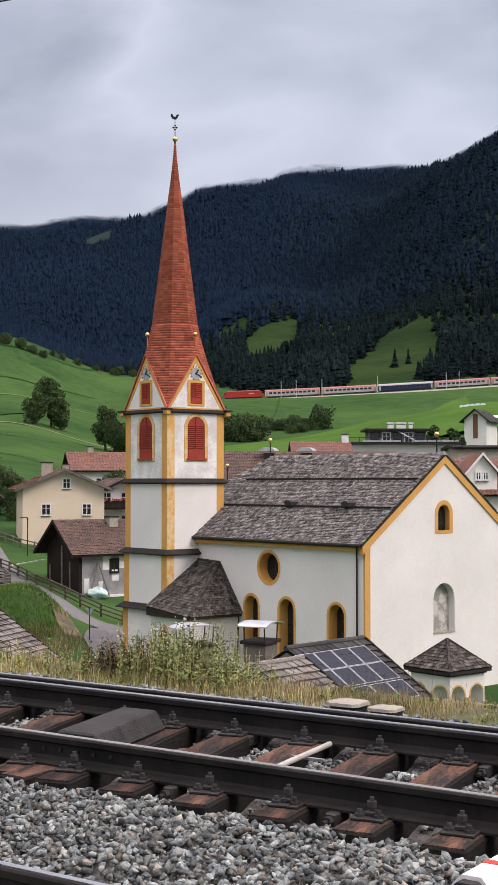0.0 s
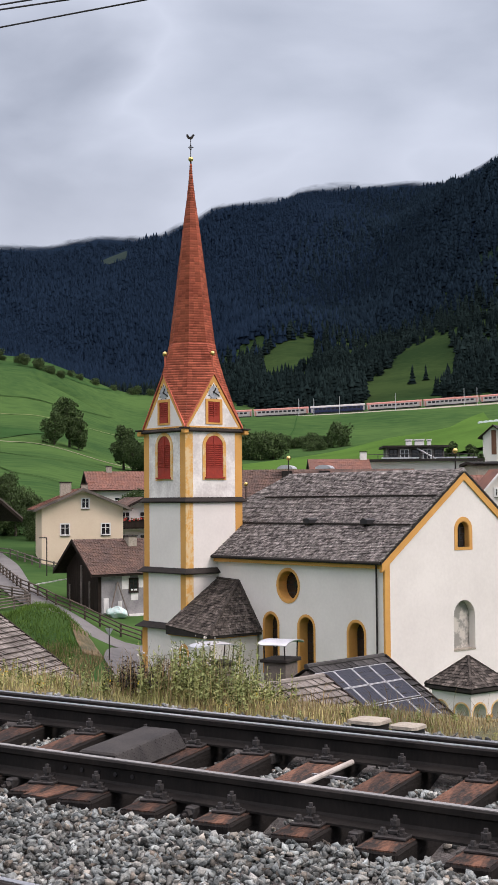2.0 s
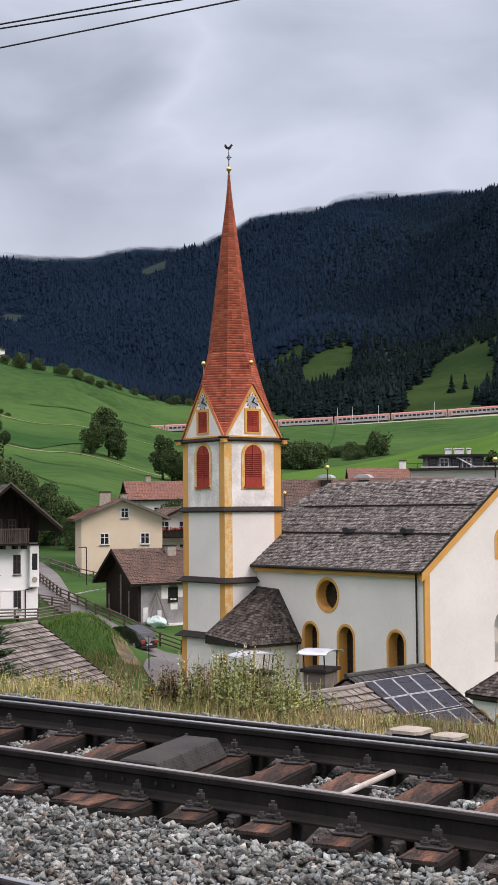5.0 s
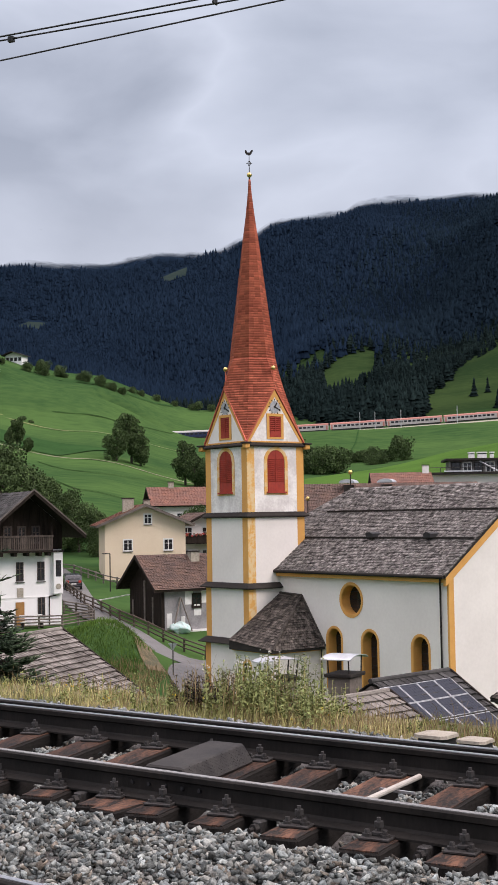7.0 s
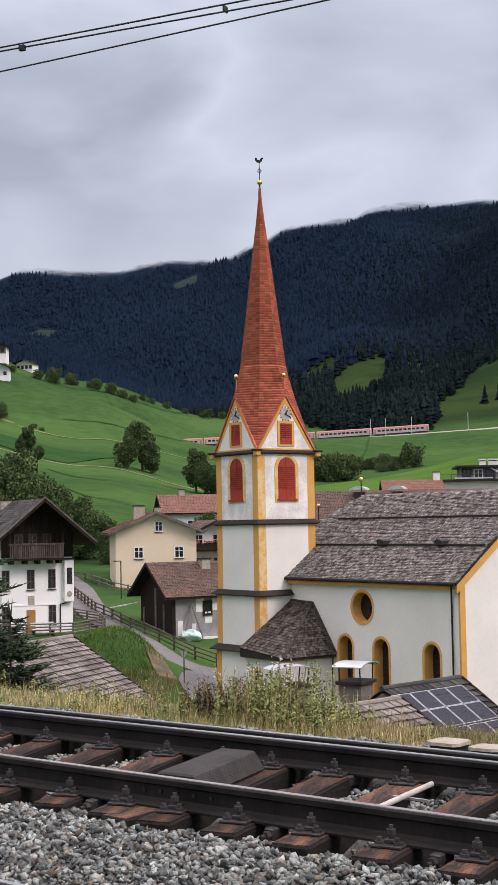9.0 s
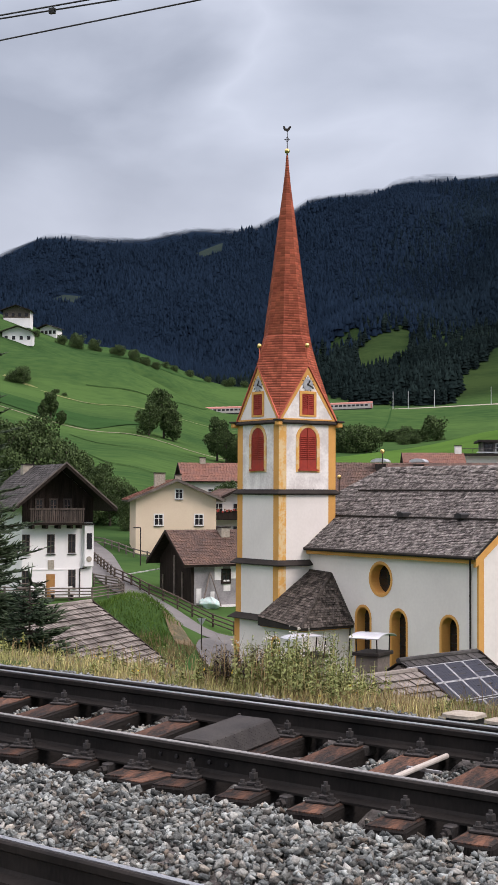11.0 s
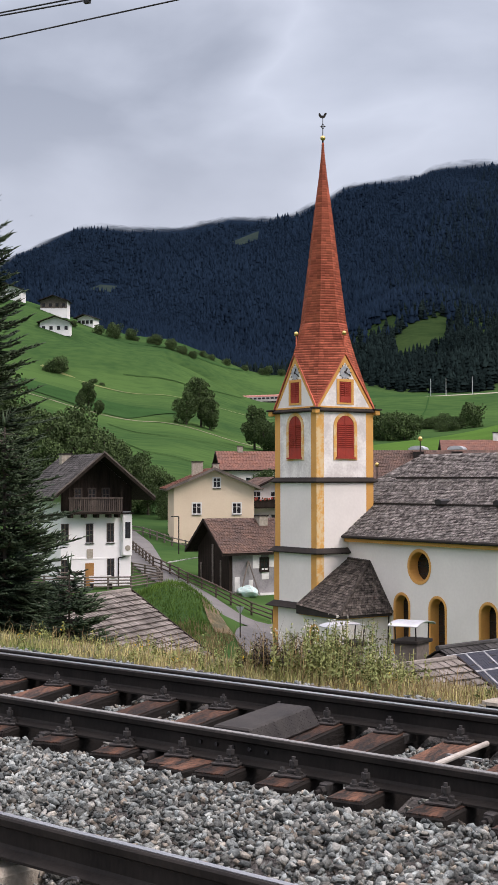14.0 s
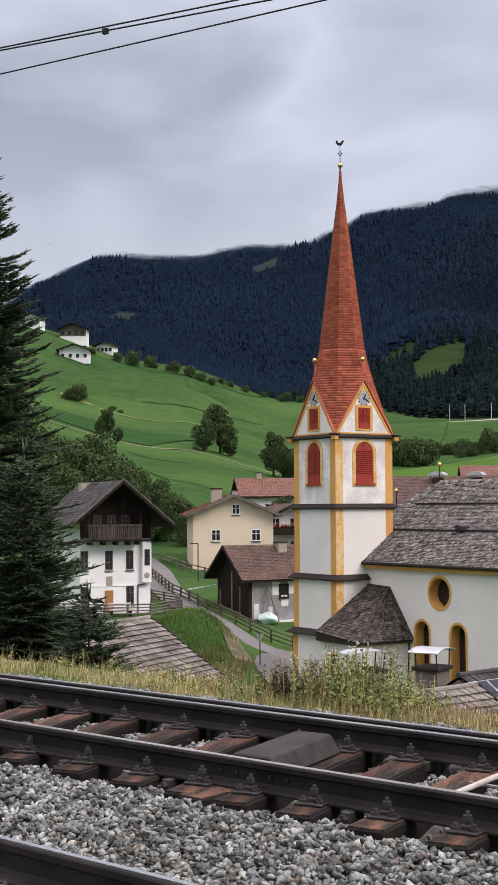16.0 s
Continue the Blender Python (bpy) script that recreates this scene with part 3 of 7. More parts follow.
def build_tower(church):
    # shaft in three stages, each a little narrower than the one below
    for z0, z1, g in ((-12.2, -6.95, 0.12), (-6.95, -3.2, 0.06), (-3.2, 1.55, 0.0)):
        part("tower_stage", boxes((-g, TW + g, -g, TW + g, z0, z1)), WHITE, church, "white plastered tower stage")
    part("belfry_wall", boxes((0.0, TW, 0.0, TW, 1.55, 6.3)), WORN, church, "stained white plaster of the belfry")
    # painted corners
    for z0, z1, g in ((-12.0, -7.05, 0.12), (-6.75, -3.32, 0.06), (-3.0, 1.43, 0.0), (1.75, 6.2, 0.0)):
        o, w = g + 0.006, 0.62
        for x, y in ((0, 0), (0, TW), (TW, 0), (TW, TW)):
            sx, sy = (1 if x == 0 else -1), (1 if y == 0 else -1)
            cx, cy = x - sx * o, y - sy * o
            xs, ys = sorted((cx, cx + sx * w)), sorted((cy, cy + sy * w))
            xt, yt = sorted((cx, cx + sx * 0.05)), sorted((cy, cy + sy * 0.05))
            part("corner_band", boxes((xs[0], xs[1], yt[0], yt[1], z0, z1)), OLDYELLOW if (x == 0 and y == 0) else YELLOW, church)
            part("corner_band", boxes((xt[0], xt[1], yt[1] if sy > 0 else ys[0], ys[1] if sy > 0 else yt[0], z0, z1)), YELLOW, church)
    band(church, 6.28, 0.16, 0.26, material=LEAD)
    for x, y in ((0, 0), (TW, 0), (0, TW)):
        sx, sy = (-1 if x == 0 else 1), (-1 if y == 0 else 1)
        con = part("corner_console", boxes((x + sx * 0.16 - 0.2, x + sx * 0.16 + 0.2, y + sy * 0.16 - 0.2, y + sy * 0.16 + 0.2, 6.02, 6.34), bevel=0.05), YELLOW, church)
        part("console_cap", boxes((x + sx * 0.18 - 0.28, x + sx * 0.18 + 0.28, y + sy * 0.18 - 0.28, y + sy * 0.18 + 0.28, 6.345, 6.46), bevel=0.03), LEAD, con)
    band(church, 1.52, 0.26, 0.24, name="string_course")
    band(church, -3.25, 0.30, 0.34, 0.03, name="string_course")
    band(church, -7.0, 0.34, 0.42, 0.08, name="string_course")
    # gables
    gz, ga = 6.45, 10.05
    for side in ("r", "l", "rb", "lb"):
        m = {"r": pose(TW / 2, 0, 0), "l": pose(0, TW / 2, 0, 0, 0, -90), "rb": pose(TW / 2, TW, 0, 0, 0, 180), "lb": pose(TW, TW / 2, 0, 0, 0, 90)}[side]
        h = TW / 2
        part("gable_wall", prism(bmesh.new(), [(-h, gz), (h, gz), (0, ga)], 0.0, 0.3, m), WORN if side == "r" else WHITE, church)
        bm = bmesh.new()
        ring_prism(bm, [(-h + 0.02, gz), (h - 0.02, gz), (0, ga)], [(-h + 0.30, gz + 0.10), (h - 0.30, gz + 0.10), (0, ga - 0.48)], -0.02, 0.05, m)
        part("gable_border", bm, YELLOW, church)
        bm = bmesh.new()
        for sx in (-1, 1):
            prism(bm, [(sx * (h + 0.04), gz - 0.02), (sx * (h + 0.04), gz + 0.12), (0, ga + 0.24), (0, ga + 0.08)], -0.10, 0.1, m)
        part("gable_verge", bm, SPIRE, church)
        if side in "rl":
            louvred_shutter(church, m @ pose(0, 0, 6.82), 1.02, 1.42, False, "red painted louvre shutter in the gable")
            louvred_shutter(church, m @ pose(0, 0, 3.05), 1.5, 2.9, True, "red painted round-headed louvre shutters")
            clock(church, m @ pose(0, -0.0, 8.88))
            # finial ball on the gable
            bm = tube(bmesh.new(), (0, 0, 0.0), (0, 0, 1.6), 0.06, 0.035)
            bmesh.ops.transform(bm, matrix=m @ pose(0, 0.1, 9.9), verts=bm.verts)
            rod = part("gable_rod", bm, SPIRE, church)
            part("gilt_ball", ball(bmesh.new(), m @ Vector((0, 0.1, 11.55)), 0.17), GOLD, rod, smooth=True)
    # foot of the helm between the gables
    c = TW / 2
    ring = [(c + 1.625 * math.cos(k * math.pi / 4), c + 1.625 * math.sin(k * math.pi / 4), 12.3) for k in range(8)]
    ap = [(TW + 0.1, c, ga + 0.2), (c, TW + 0.1, ga + 0.2), (-0.1, c, ga + 0.2), (c, -0.1, ga + 0.2)]
    co = [(TW + 0.06, TW + 0.06, gz - 0.05), (-0.06, TW + 0.06, gz - 0.05), (-0.06, -0.06, gz - 0.05), (TW + 0.06, -0.06, gz - 0.05)]
    arrays = []
    for k in range(4):
        a, b, cc = np.array(ap[k]), np.array(ap[(k + 1) % 4]), np.array(co[k])
        r0, r1, r2 = (np.array(ring[(2 * k + i) % 8]) for i in range(3))
        for apex, r_edge in ((a, r0), (b, r2)):
            # level courses between the gable's verge and the hip in the middle
            vs, fs = [], []
            courses = np.arange(cc[2], r1[2], 0.175)
            zl = np.array([cc[2], apex[2], r_edge[2] + 1e-3])
            left = np.stack([cc, apex, r_edge])
            for z in courses:
                z2 = min(z + 0.2, r1[2])
                def on_left(h):
                    return np.array([np.interp(h, zl, left[:, i]) for i in range(3)])
                def on_hip(h):
                    u = (h - cc[2]) / (r1[2] - cc[2])
                    w = 1 - (1 - u) ** 1.22
                    return np.array((cc[0] + (r1[0] - cc[0]) * w, cc[1] + (r1[1] - cc[1]) * w, h))
                l0, h0, l1, h1 = on_left(z), on_hip(z), on_left(z2), on_hip(z2)
                out = (l0 + h0) / 2 - np.array((c, c, (l0 + h0)[2] / 2))
                out = 0.025 * out / max(1e-6, np.linalg.norm(out))
                n = max(1, int(np.linalg.norm(h0 - l0) / 0.28))
                for i in range(n):
                    t0, t1 = i / n, (i + 1) / n
                    at = len(vs)
                    vs += [l0 + (h0 - l0) * t0 + out, l0 + (h0 - l0) * t1 + out, l1 + (h1 - l1) * t1, l1 + (h1 - l1) * t0, l0 + (h0 - l0) * t0, l0 + (h0 - l0) * t1]
                    fs += [(at, at + 1, at + 2, at + 3), (at + 4, at + 5, at + 1, at)]
            arrays.append((np.array(vs), np.array(fs)))
    slabs_part("helm_foot", arrays, SPIRE, church, "red shingled foot of the spire")
    # spire in courses of shingles
    zs = np.array([p[0] for p in spire_profile()])
    rs = np.array([p[1] for p in spire_profile()])
    courses = np.arange(12.2, 24.9, 0.175)
    vs, fs = [], []
    for z in courses:
        r0, r1 = np.interp(z, zs, rs) + 0.016, np.interp(z + 0.2, zs, rs)
        n_side = max(1, int(r0 * 0.765 / 0.28))
        for k in range(8):
            a0, a1 = k * math.pi / 4, (k + 1) * math.pi / 4
            for i in range(n_side):
                t0, t1 = i / n_side, (i + 1) / n_side
                jit = 0.012 * RNG.random()
                def at_(r, t, zz):
                    return (c + r * ((1 - t) * math.cos(a0) + t * math.cos(a1)), c + r * ((1 - t) * math.sin(a0) + t * math.sin(a1)), zz)
                at = len(vs)
                vs += [at_(r0 + jit, t0, z), at_(r0 + jit, t1, z), at_(r1, t1, z + 0.2), at_(r1, t0, z + 0.2), at_(r0 - 0.06, t0, z + 0.01), at_(r0 - 0.06, t1, z + 0.01)]
                fs += [(at, at + 1, at + 2, at + 3), (at + 4, at + 5, at + 1, at)]
    slabs_part("spire", [(np.array(vs), np.array(fs))], SPIRE, church, "tall red shingled pointed spire")
    bm = tube(bmesh.new(), (c, c, 24.6), (c, c, 25.3), 0.08, 0.05)
    part("spire_tip", bm, LEAD, church)
    part("gilt_ball", ball(bmesh.new(), (c, c, 25.33), 0.18, 10), GOLD, church, "gilt ball on the spire", smooth=True)
    bm = tube(bmesh.new(), (c, c, 25.5), (c, c, 26.75), 0.03, 0.02)
    vane = part("weather_vane", bm, LEAD, church, "wrought iron cross with a weathercock")
    bm = bmesh.new()
    for a, b in (((-0.2, 26.15), (0.2, 26.15)), ((0, 25.95), (0.12, 26.15)), ((0, 25.95), (-0.12, 26.15)), ((0, 26.35), (0.12, 26.15)), ((0, 26.35), (-0.12, 26.15))):
        tube(bm, (c + a[0] * 0.77, c - a[0] * 0.64, a[1]), (c + b[0] * 0.77, c - b[0] * 0.64, b[1]), 0.02)
    part("cross_arm", bm, LEAD, vane)
    bird = [(-0.30, 26.95), (-0.20, 26.78), (0.02, 26.70), (0.16, 26.80), (0.24, 26.98), (0.30, 27.02), (0.22, 27.10), (0.12, 27.05), (0.04, 26.92), (-0.10, 26.92), (-0.18, 27.08), (-0.28, 27.10)]
    part("weathercock", prism(bmesh.new(), bird, -0.02, 0.02, pose(c, c, 0, 0, 0, -40)), LEAD, vane)


def window_glass(church, m, outline, depth, bars, name="window"):
    g = part(name, prism(bmesh.new(), outline, depth, depth + 0.05, m), GLASS_DARK, church, "dark leaded window in a deep ochre reveal")
    bm = bmesh.new()
    xs = [p[0] for p in outline]
    zs = [p[1] for p in outline]
    for k in range(1, bars):
        z = min(zs) + (max(zs) - min(zs)) * k / bars
        box(bm, min(xs) * 0.9, max(xs) * 0.9, depth - 0.03, depth, z - 0.02, z + 0.02)
    box(bm, -0.02, 0.02, depth - 0.03, depth, min(zs), max(zs))
    bmesh.ops.transform(bm, matrix=m, verts=bm.verts)
    part("glazing_bar", bm, LEAD, g)
    return g


def build_nave(church):
    x0, x1, y0, y1 = 2.6, 16.4, -15.94, 7.0
    xm, eave, ridge, base = 9.5, -1.9, 3.3, -12.2
    bm = bmesh.new()
    prism(bm, [(x0, base), (x1, base), (x1, eave), (xm, ridge - 0.25), (x0, eave)], y0, 0.8)
    box(bm, x0, x1, 0.8, y1, base, eave)
    walls = part("nave_wall", bm, WHITE, church, "white plastered nave with a plain gable front")
    side = [(-5.6, -9.6, 1.35, 3.87), (-9.0, -9.6, 1.40, 3.87), (-13.5, -9.6, 1.38, 3.82)]
    cutters = []
    for l, zb, w, h in side:
        m = pose(x0, l, zb, 0, 0, -90)
        bm = prism(bmesh.new(), arch(w, h), -0.5, 0.95, m)
        cutters.append(part("cutter", bm, WHITE, church))
    mo = pose(x0, -7.3, -3.88, 0, 0, -90)
    cutters.append(part("cutter", prism(bmesh.new(), circle_outline(0.98), -0.5, 0.95, mo), WHITE, church))
    mg = pose(9.44, y0, -1.45)
    cutters.append(part("cutter", prism(bmesh.new(), arch(1.1, 1.6), -0.5, 0.6, mg), WHITE, church))
    mn = pose(9.44, y0, -7.75)
    cutters.append(part("cutter", prism(bmesh.new(), arch(1.95, 3.05), -0.5, 0.55, mn), WHITE, church))
    cut(walls, *cutters)
    for l, zb, w, h in side:
        m = pose(x0, l, zb, 0, 0, -90)
        rev = part("window_surround", ring_prism(bmesh.new(), arch(w + 0.28, h + 0.14), arch(w - 0.02, h - 0.01), -0.03, 0.0, m), YELLOW, church)
        part("reveal", ring_prism(bmesh.new(), arch(w - 0.004, h - 0.002), arch(w - 0.1, h - 0.05), 0.0, 0.74, m), YELLOW, rev)
        window_glass(church, m, arch(w - 0.02, h), 0.68, 7)
    rev = part("window_surround", ring_prism(bmesh.new(), circle_outline(1.13), circle_outline(0.97), -0.03, 0.0, mo), YELLOW, church, "ochre ring of the round window")
    part("reveal", ring_prism(bmesh.new(), circle_outline(0.978), circle_outline(0.93), 0.0, 0.74, mo), YELLOW, rev)
    window_glass(church, mo, circle_outline(0.97), 0.68, 4, "round_window")
    rev = part("window_surround", ring_prism(bmesh.new(), arch(1.62, 2.04, -0.18), arch(1.08, 1.6), -0.03, 0.0, mg), YELLOW, church)
    part("reveal", ring_prism(bmesh.new(), arch(1.098, 1.599), arch(1.02, 1.56), 0.0, 0.4, mg), YELLOW, rev)
    window_glass(church, mg, arch(1.08, 1.6), 0.35, 4)
    # niche with a faded wall painting: plain patches in its colours
    back = part("niche_painting", prism(bmesh.new(), arch(1.93, 3.04), 0.5, 0.54, mn), mat("faded_fresco", (0.58, 0.54, 0.48), (0.30, 0.29, 0.26), 0.9, 1.6, 6, 0.1, contrast=0.8), church, "faded grey and ochre wall painting in the niche")
    part("niche_sill", boxes((-1.0, 1.0, -0.03, 0.5, -0.05, 0.06), m=mn), CONCRETE, back)
    # ochre corners, verge and eaves
    part("corner_band", boxes((x0 - 0.006, x0 + 0.42, y0 - 0.006, y0 + 0.05, base, eave - 0.1), (x0 - 0.006, x0 + 0.05, y0 + 0.05, y0 + 0.14, base, eave - 0.1)), YELLOW, church)
    part("corner_band", boxes((x1 - 0.5, x1 + 0.006, y0 - 0.006, y0 + 0.05, base, eave - 0.1)), YELLOW, church)
    sl = (ridge - eave) / (xm - x0)
    bm = bmesh.new()
    for sx in (-1, 1):
        e = xm + sx * (xm - x0 + 0.3)
        ez = eave - 0.3 * sl
        prism(bm, [(e, ez - 0.02), (e, ez - 0.62), (xm, ridge - 0.62), (xm, ridge - 0.02)], y0 - 0.10, y0 + 0.12)
    part("verge_board", bm, YELLOW, church, "ochre painted verge of the gable")
    part("eaves_moulding", boxes((x0 - 0.30, x0 - 0.002, y0 + 0.15, 0.0, eave - 0.64, eave - 0.40)), YELLOW, church)
    # roof: boarding and shingles
    ov = 0.4
    ex, ez = x0 - ov, eave - ov * sl + 0.05
    bm = bmesh.new()
    rh = 0.5
    hipy = y1 + 0.3
    pts = [(ex, y0 - 0.12, ez), (xm, y0 - 0.12, ridge), (2 * xm - ex, y0 - 0.12, ez), (ex, hipy, ez), (xm, rh, ridge), (2 * xm - ex, hipy, ez)]
    lo = [bm.verts.new((x, y, z - 0.14)) for x, y, z in pts]
    hi = [bm.verts.new((x, y, z)) for x, y, z in pts]
    for q in ((0, 1, 4, 3), (1, 2, 5, 4), (3, 4, 5)):
        bm.faces.new([hi[i] for i in q])
        bm.faces.new([lo[i] for i in q][::-1])
    for a, b in ((0, 1), (1, 2), (2, 5), (5, 3), (3, 0)):
        bm.faces.new((lo[a], lo[b], hi[b], hi[a]))
    roof = part("nave_roof", bm, LEAD, church, "steep roof of weathered grey shingles")
    arrays = []
    p_top, p_eave = np.array((xm, 0.0, ridge)), np.array((ex, 0.0, ez))
    rows = 62
    along = np.array((0.0, 0.5 - (y0 - 0.12), 0.0))
    arrays.append(roof_slabs((xm, y0 - 0.12, ridge), along, p_eave - p_top, 150, rows, 0.05, 1.5, RNG))
    arrays.append(roof_slabs((xm, y0 - 0.12, ridge), along, (2 * xm - ex - xm, 0, ez - ridge), 30, 20, 0.035, 0.9, RNG))
    # the part of the long side beside the hip, course by course
    for j in range(rows):
        t = (j + 0.5) / rows
        y_end = 0.5 + (hipy - 0.5) * t
        a = p_top + (p_eave - p_top) * (j / rows)
        n = max(1, int((y_end - 0.5) / 0.32))
        arrays.append(roof_slabs((a[0], 0.5, a[2]), (0, y_end - 0.5, 0), (p_eave - p_top) / rows, n, 1, 0.035, 0.6, RNG))
    slabs_part("shingle_covering", arrays, SHINGLE, roof)
    # two ledges for snow along the slope, ridge cap, vents
    for t in (0.30, 0.62):
        a = p_top + (p_eave - p_top) * t
        part("snow_ledge", boxes((a[0] - 0.14, a[0] + 0.02, y0 + 0.1, 0.4, a[2] + 0.02, a[2] + 0.13)), LEAD, roof)
    part("ridge_cap", prism(bmesh.new(), [(xm - 0.22, ridge - 0.1), (xm, ridge + 0.1), (xm + 0.22, ridge - 0.1)], y0 - 0.14, 0.55), SHINGLE, roof)
    for y in (-6.9, -12.2):
        t = 0.62
        a = p_top + (p_eave - p_top) * t
        part("roof_vent", prism(bmesh.new(), [(-0.30, 0.02), (0.30, 0.02), (0.30, 0.26), (0.0, 0.36), (-0.30, 0.26)], -0.42, 0.4, pose(a[0], y, a[2] + 0.08, 0, 0, -90)), BLACK, roof)
    for y in (0.5, y0 + 0.6):
        bm = tube(bmesh.new(), (xm, y, ridge), (xm, y, ridge + 1.1), 0.06, 0.03)
        rod = part("ridge_rod", bm, LEAD, roof)
        part("gilt_ball", ball(bmesh.new(), (xm, y, ridge + 1.2), 0.17), GOLD, rod, smooth=True)
    bm = tube(bmesh.new(), (xm - 1.5, 3.5, 0.9), (xm - 1.5, 3.5, 2.6), 0.05, 0.03)
    rod = part("ridge_rod", bm, LEAD, roof)
    part("gilt_ball", ball(bmesh.new(), (xm - 1.5, 3.5, 2.7), 0.16), GOLD, rod, smooth=True)
    # gutter and downpipe
    bm = tube(bmesh.new(), (ex - 0.06, y0 - 0.05, ez - 0.05), (ex - 0.06, 0.0, ez - 0.05), 0.11)
    gut = part("gutter", bm, LEAD, church)
    bm = tube(bmesh.new(), (ex - 0.06, y0 + 0.25, ez - 0.1), (x0 - 0.1, y0 + 0.6, ez - 0.8), 0.055)
    tube(bm, (x0 - 0.1, y0 + 0.6, ez - 0.8), (x0 - 0.1, y0 + 0.6, base + 0.8), 0.055)
    part("downpipe", bm, LEAD, gut)


def build_annex(church):
    """Sacristy in the corner of tower and nave, with a hipped shingle roof."""
    xa, ya, yb, zb = -1.4, -4.35, -0.06, -7.0
    part("sacristy_wall", boxes((xa, 2.55, ya, yb, -12.2, zb)), WHITE, church, "low white sacristy beside the tower")
    part("sacristy_moulding", boxes((xa - 0.1, 2.5, ya - 0.1, yb + 0.05, zb - 0.22, zb - 0.02)), YELLOW, church)
    e = 0.35
    E1, E2, E3 = (2.56, ya - e, zb), (xa - e, ya - e, zb), (xa - e, -0.07, zb + 0.42)
    T1, T2 = (2.56, -2.35, -3.82), (2.56, -0.07, -3.72)
    bm = bmesh.new()
    v = [bm.verts.new(p) for p in (E1, E2, E3, T1, T2)]
    lo = [bm.verts.new((p[0], p[1], zb - 0.14)) for p in (E1, E2, E3)]
    bk = bm.verts.new((2.56, -0.07, zb - 0.14))
    for q in ((v[0], v[1], v[3]), (v[1], v[2], v[4], v[3]), (lo[0], lo[1], v[1], v[0]), (lo[1], lo[2], v[2], v[1]), (lo[2], bk, v[4], v[2]), (lo[0], v[0], v[3], v[4], bk), (lo[0], bk, lo[2], lo[1])):
        bm.faces.new(q)
    roof = part("sacristy_roof", bm, LEAD, church, "hipped shingle roof of the sacristy")
    arrays = []
    n = 22
    P = [np.array(p) for p in (E1, E2, E3, T1, T2)]
    for j in range(n):
        t0, t1 = j / n, (j + 1) / n
        for a0, a1, b0, b1 in ((P[3], P[3], P[1], P[0]), (P[4], P[3], P[2], P[1])):
            u0, u1 = a0 + (b0 - a0) * t0, a1 + (b1 - a1) * t0
            w0, w1 = a0 + (b0 - a0) * t1, a1 + (b1 - a1) * t1
            width = np.linalg.norm(w1 - w0)
            k = max(1, int(width / 0.22))
            s0, s1 = (u0 + u1) / 2, (w0 + w1) / 2
            vec = (w1 - w0)
            arrays.append(roof_slabs(w0 + (s0 - s1), vec, s1 - s0, k, 1, 0.035, 0.8, RNG))
    slabs_part("shingle_covering", arrays, DARKSHINGLE, roof)
    for a, b in ((T1, E2), (T1, E1), (T1, T2)):
        part("hip_cap", tube(bmesh.new(), Vector(a) + Vector((0, 0, 0.05)), Vector(b) + Vector((0, 0, 0.05)), 0.10, 0.10, 6), DARKSHINGLE, roof)
    bm = tube(bmesh.new(), (2.3, ya - 0.3, zb - 0.1), (2.3, ya - 0.12, -11), 0.05)
    part("downpipe", bm, LEAD, church)
    part("window_surround", ring_prism(bmesh.new(), arch(1.0, 1.7), arch(0.7, 1.5), -0.03, 0.05, pose(xa, -1.6, -9.4, 0, 0, -90)), YELLOW, church)
    part("window", prism(bmesh.new(), arch(0.7, 1.5), 0.0, 0.04, pose(xa - 0.012, -1.6, -9.4, 0, 0, -90)), GLASS_DARK, church)


def build_church():
    church = thing("church", "white village church with ochre trim and a red pointed spire", "church", CHURCH)
    build_tower(church)
    build_nave(church)
    build_annex(church)
    return church


build_church()


# ---- the tracks ----
TRACK = pose(0, 0, 0, 0, 0, -34.41)     # x along the rails, y across them


def rail_outline():
    half = [(0.075, -0.172), (0.075, -0.160), (0.022, -0.142), (0.010, -0.125), (0.010, -0.055), (0.034, -0.042), (0.0365, -0.012), (0.028, -0.003)]
    return half + [(-x, z) for x, z in half[::-1]]


def build_rail(n, s0=-70.0, s1=45.0, top=RAILTOP):
    r = thing("rail", "dark rusted steel rail with a polished running surface", "rail", TRACK @ pose(0, n, 0), "rails of the tracks")
    bm = prism(bmesh.new(), rail_outline(), s0, s1, pose(0, 0, 0, 0, 0, -90))
    part("rail_body", bm, RAILSIDE, r)
    part("running_surface", boxes((s0, s1, -0.012 if n < 5 else -0.020, 0.022, -0.004, 0.001)), top, r, "bright worn running surface")


for n_ in (7.53, 7.74, 3.89, 2.38):
    build_rail(n_)
build_rail(6.05, top=DULLTOP)


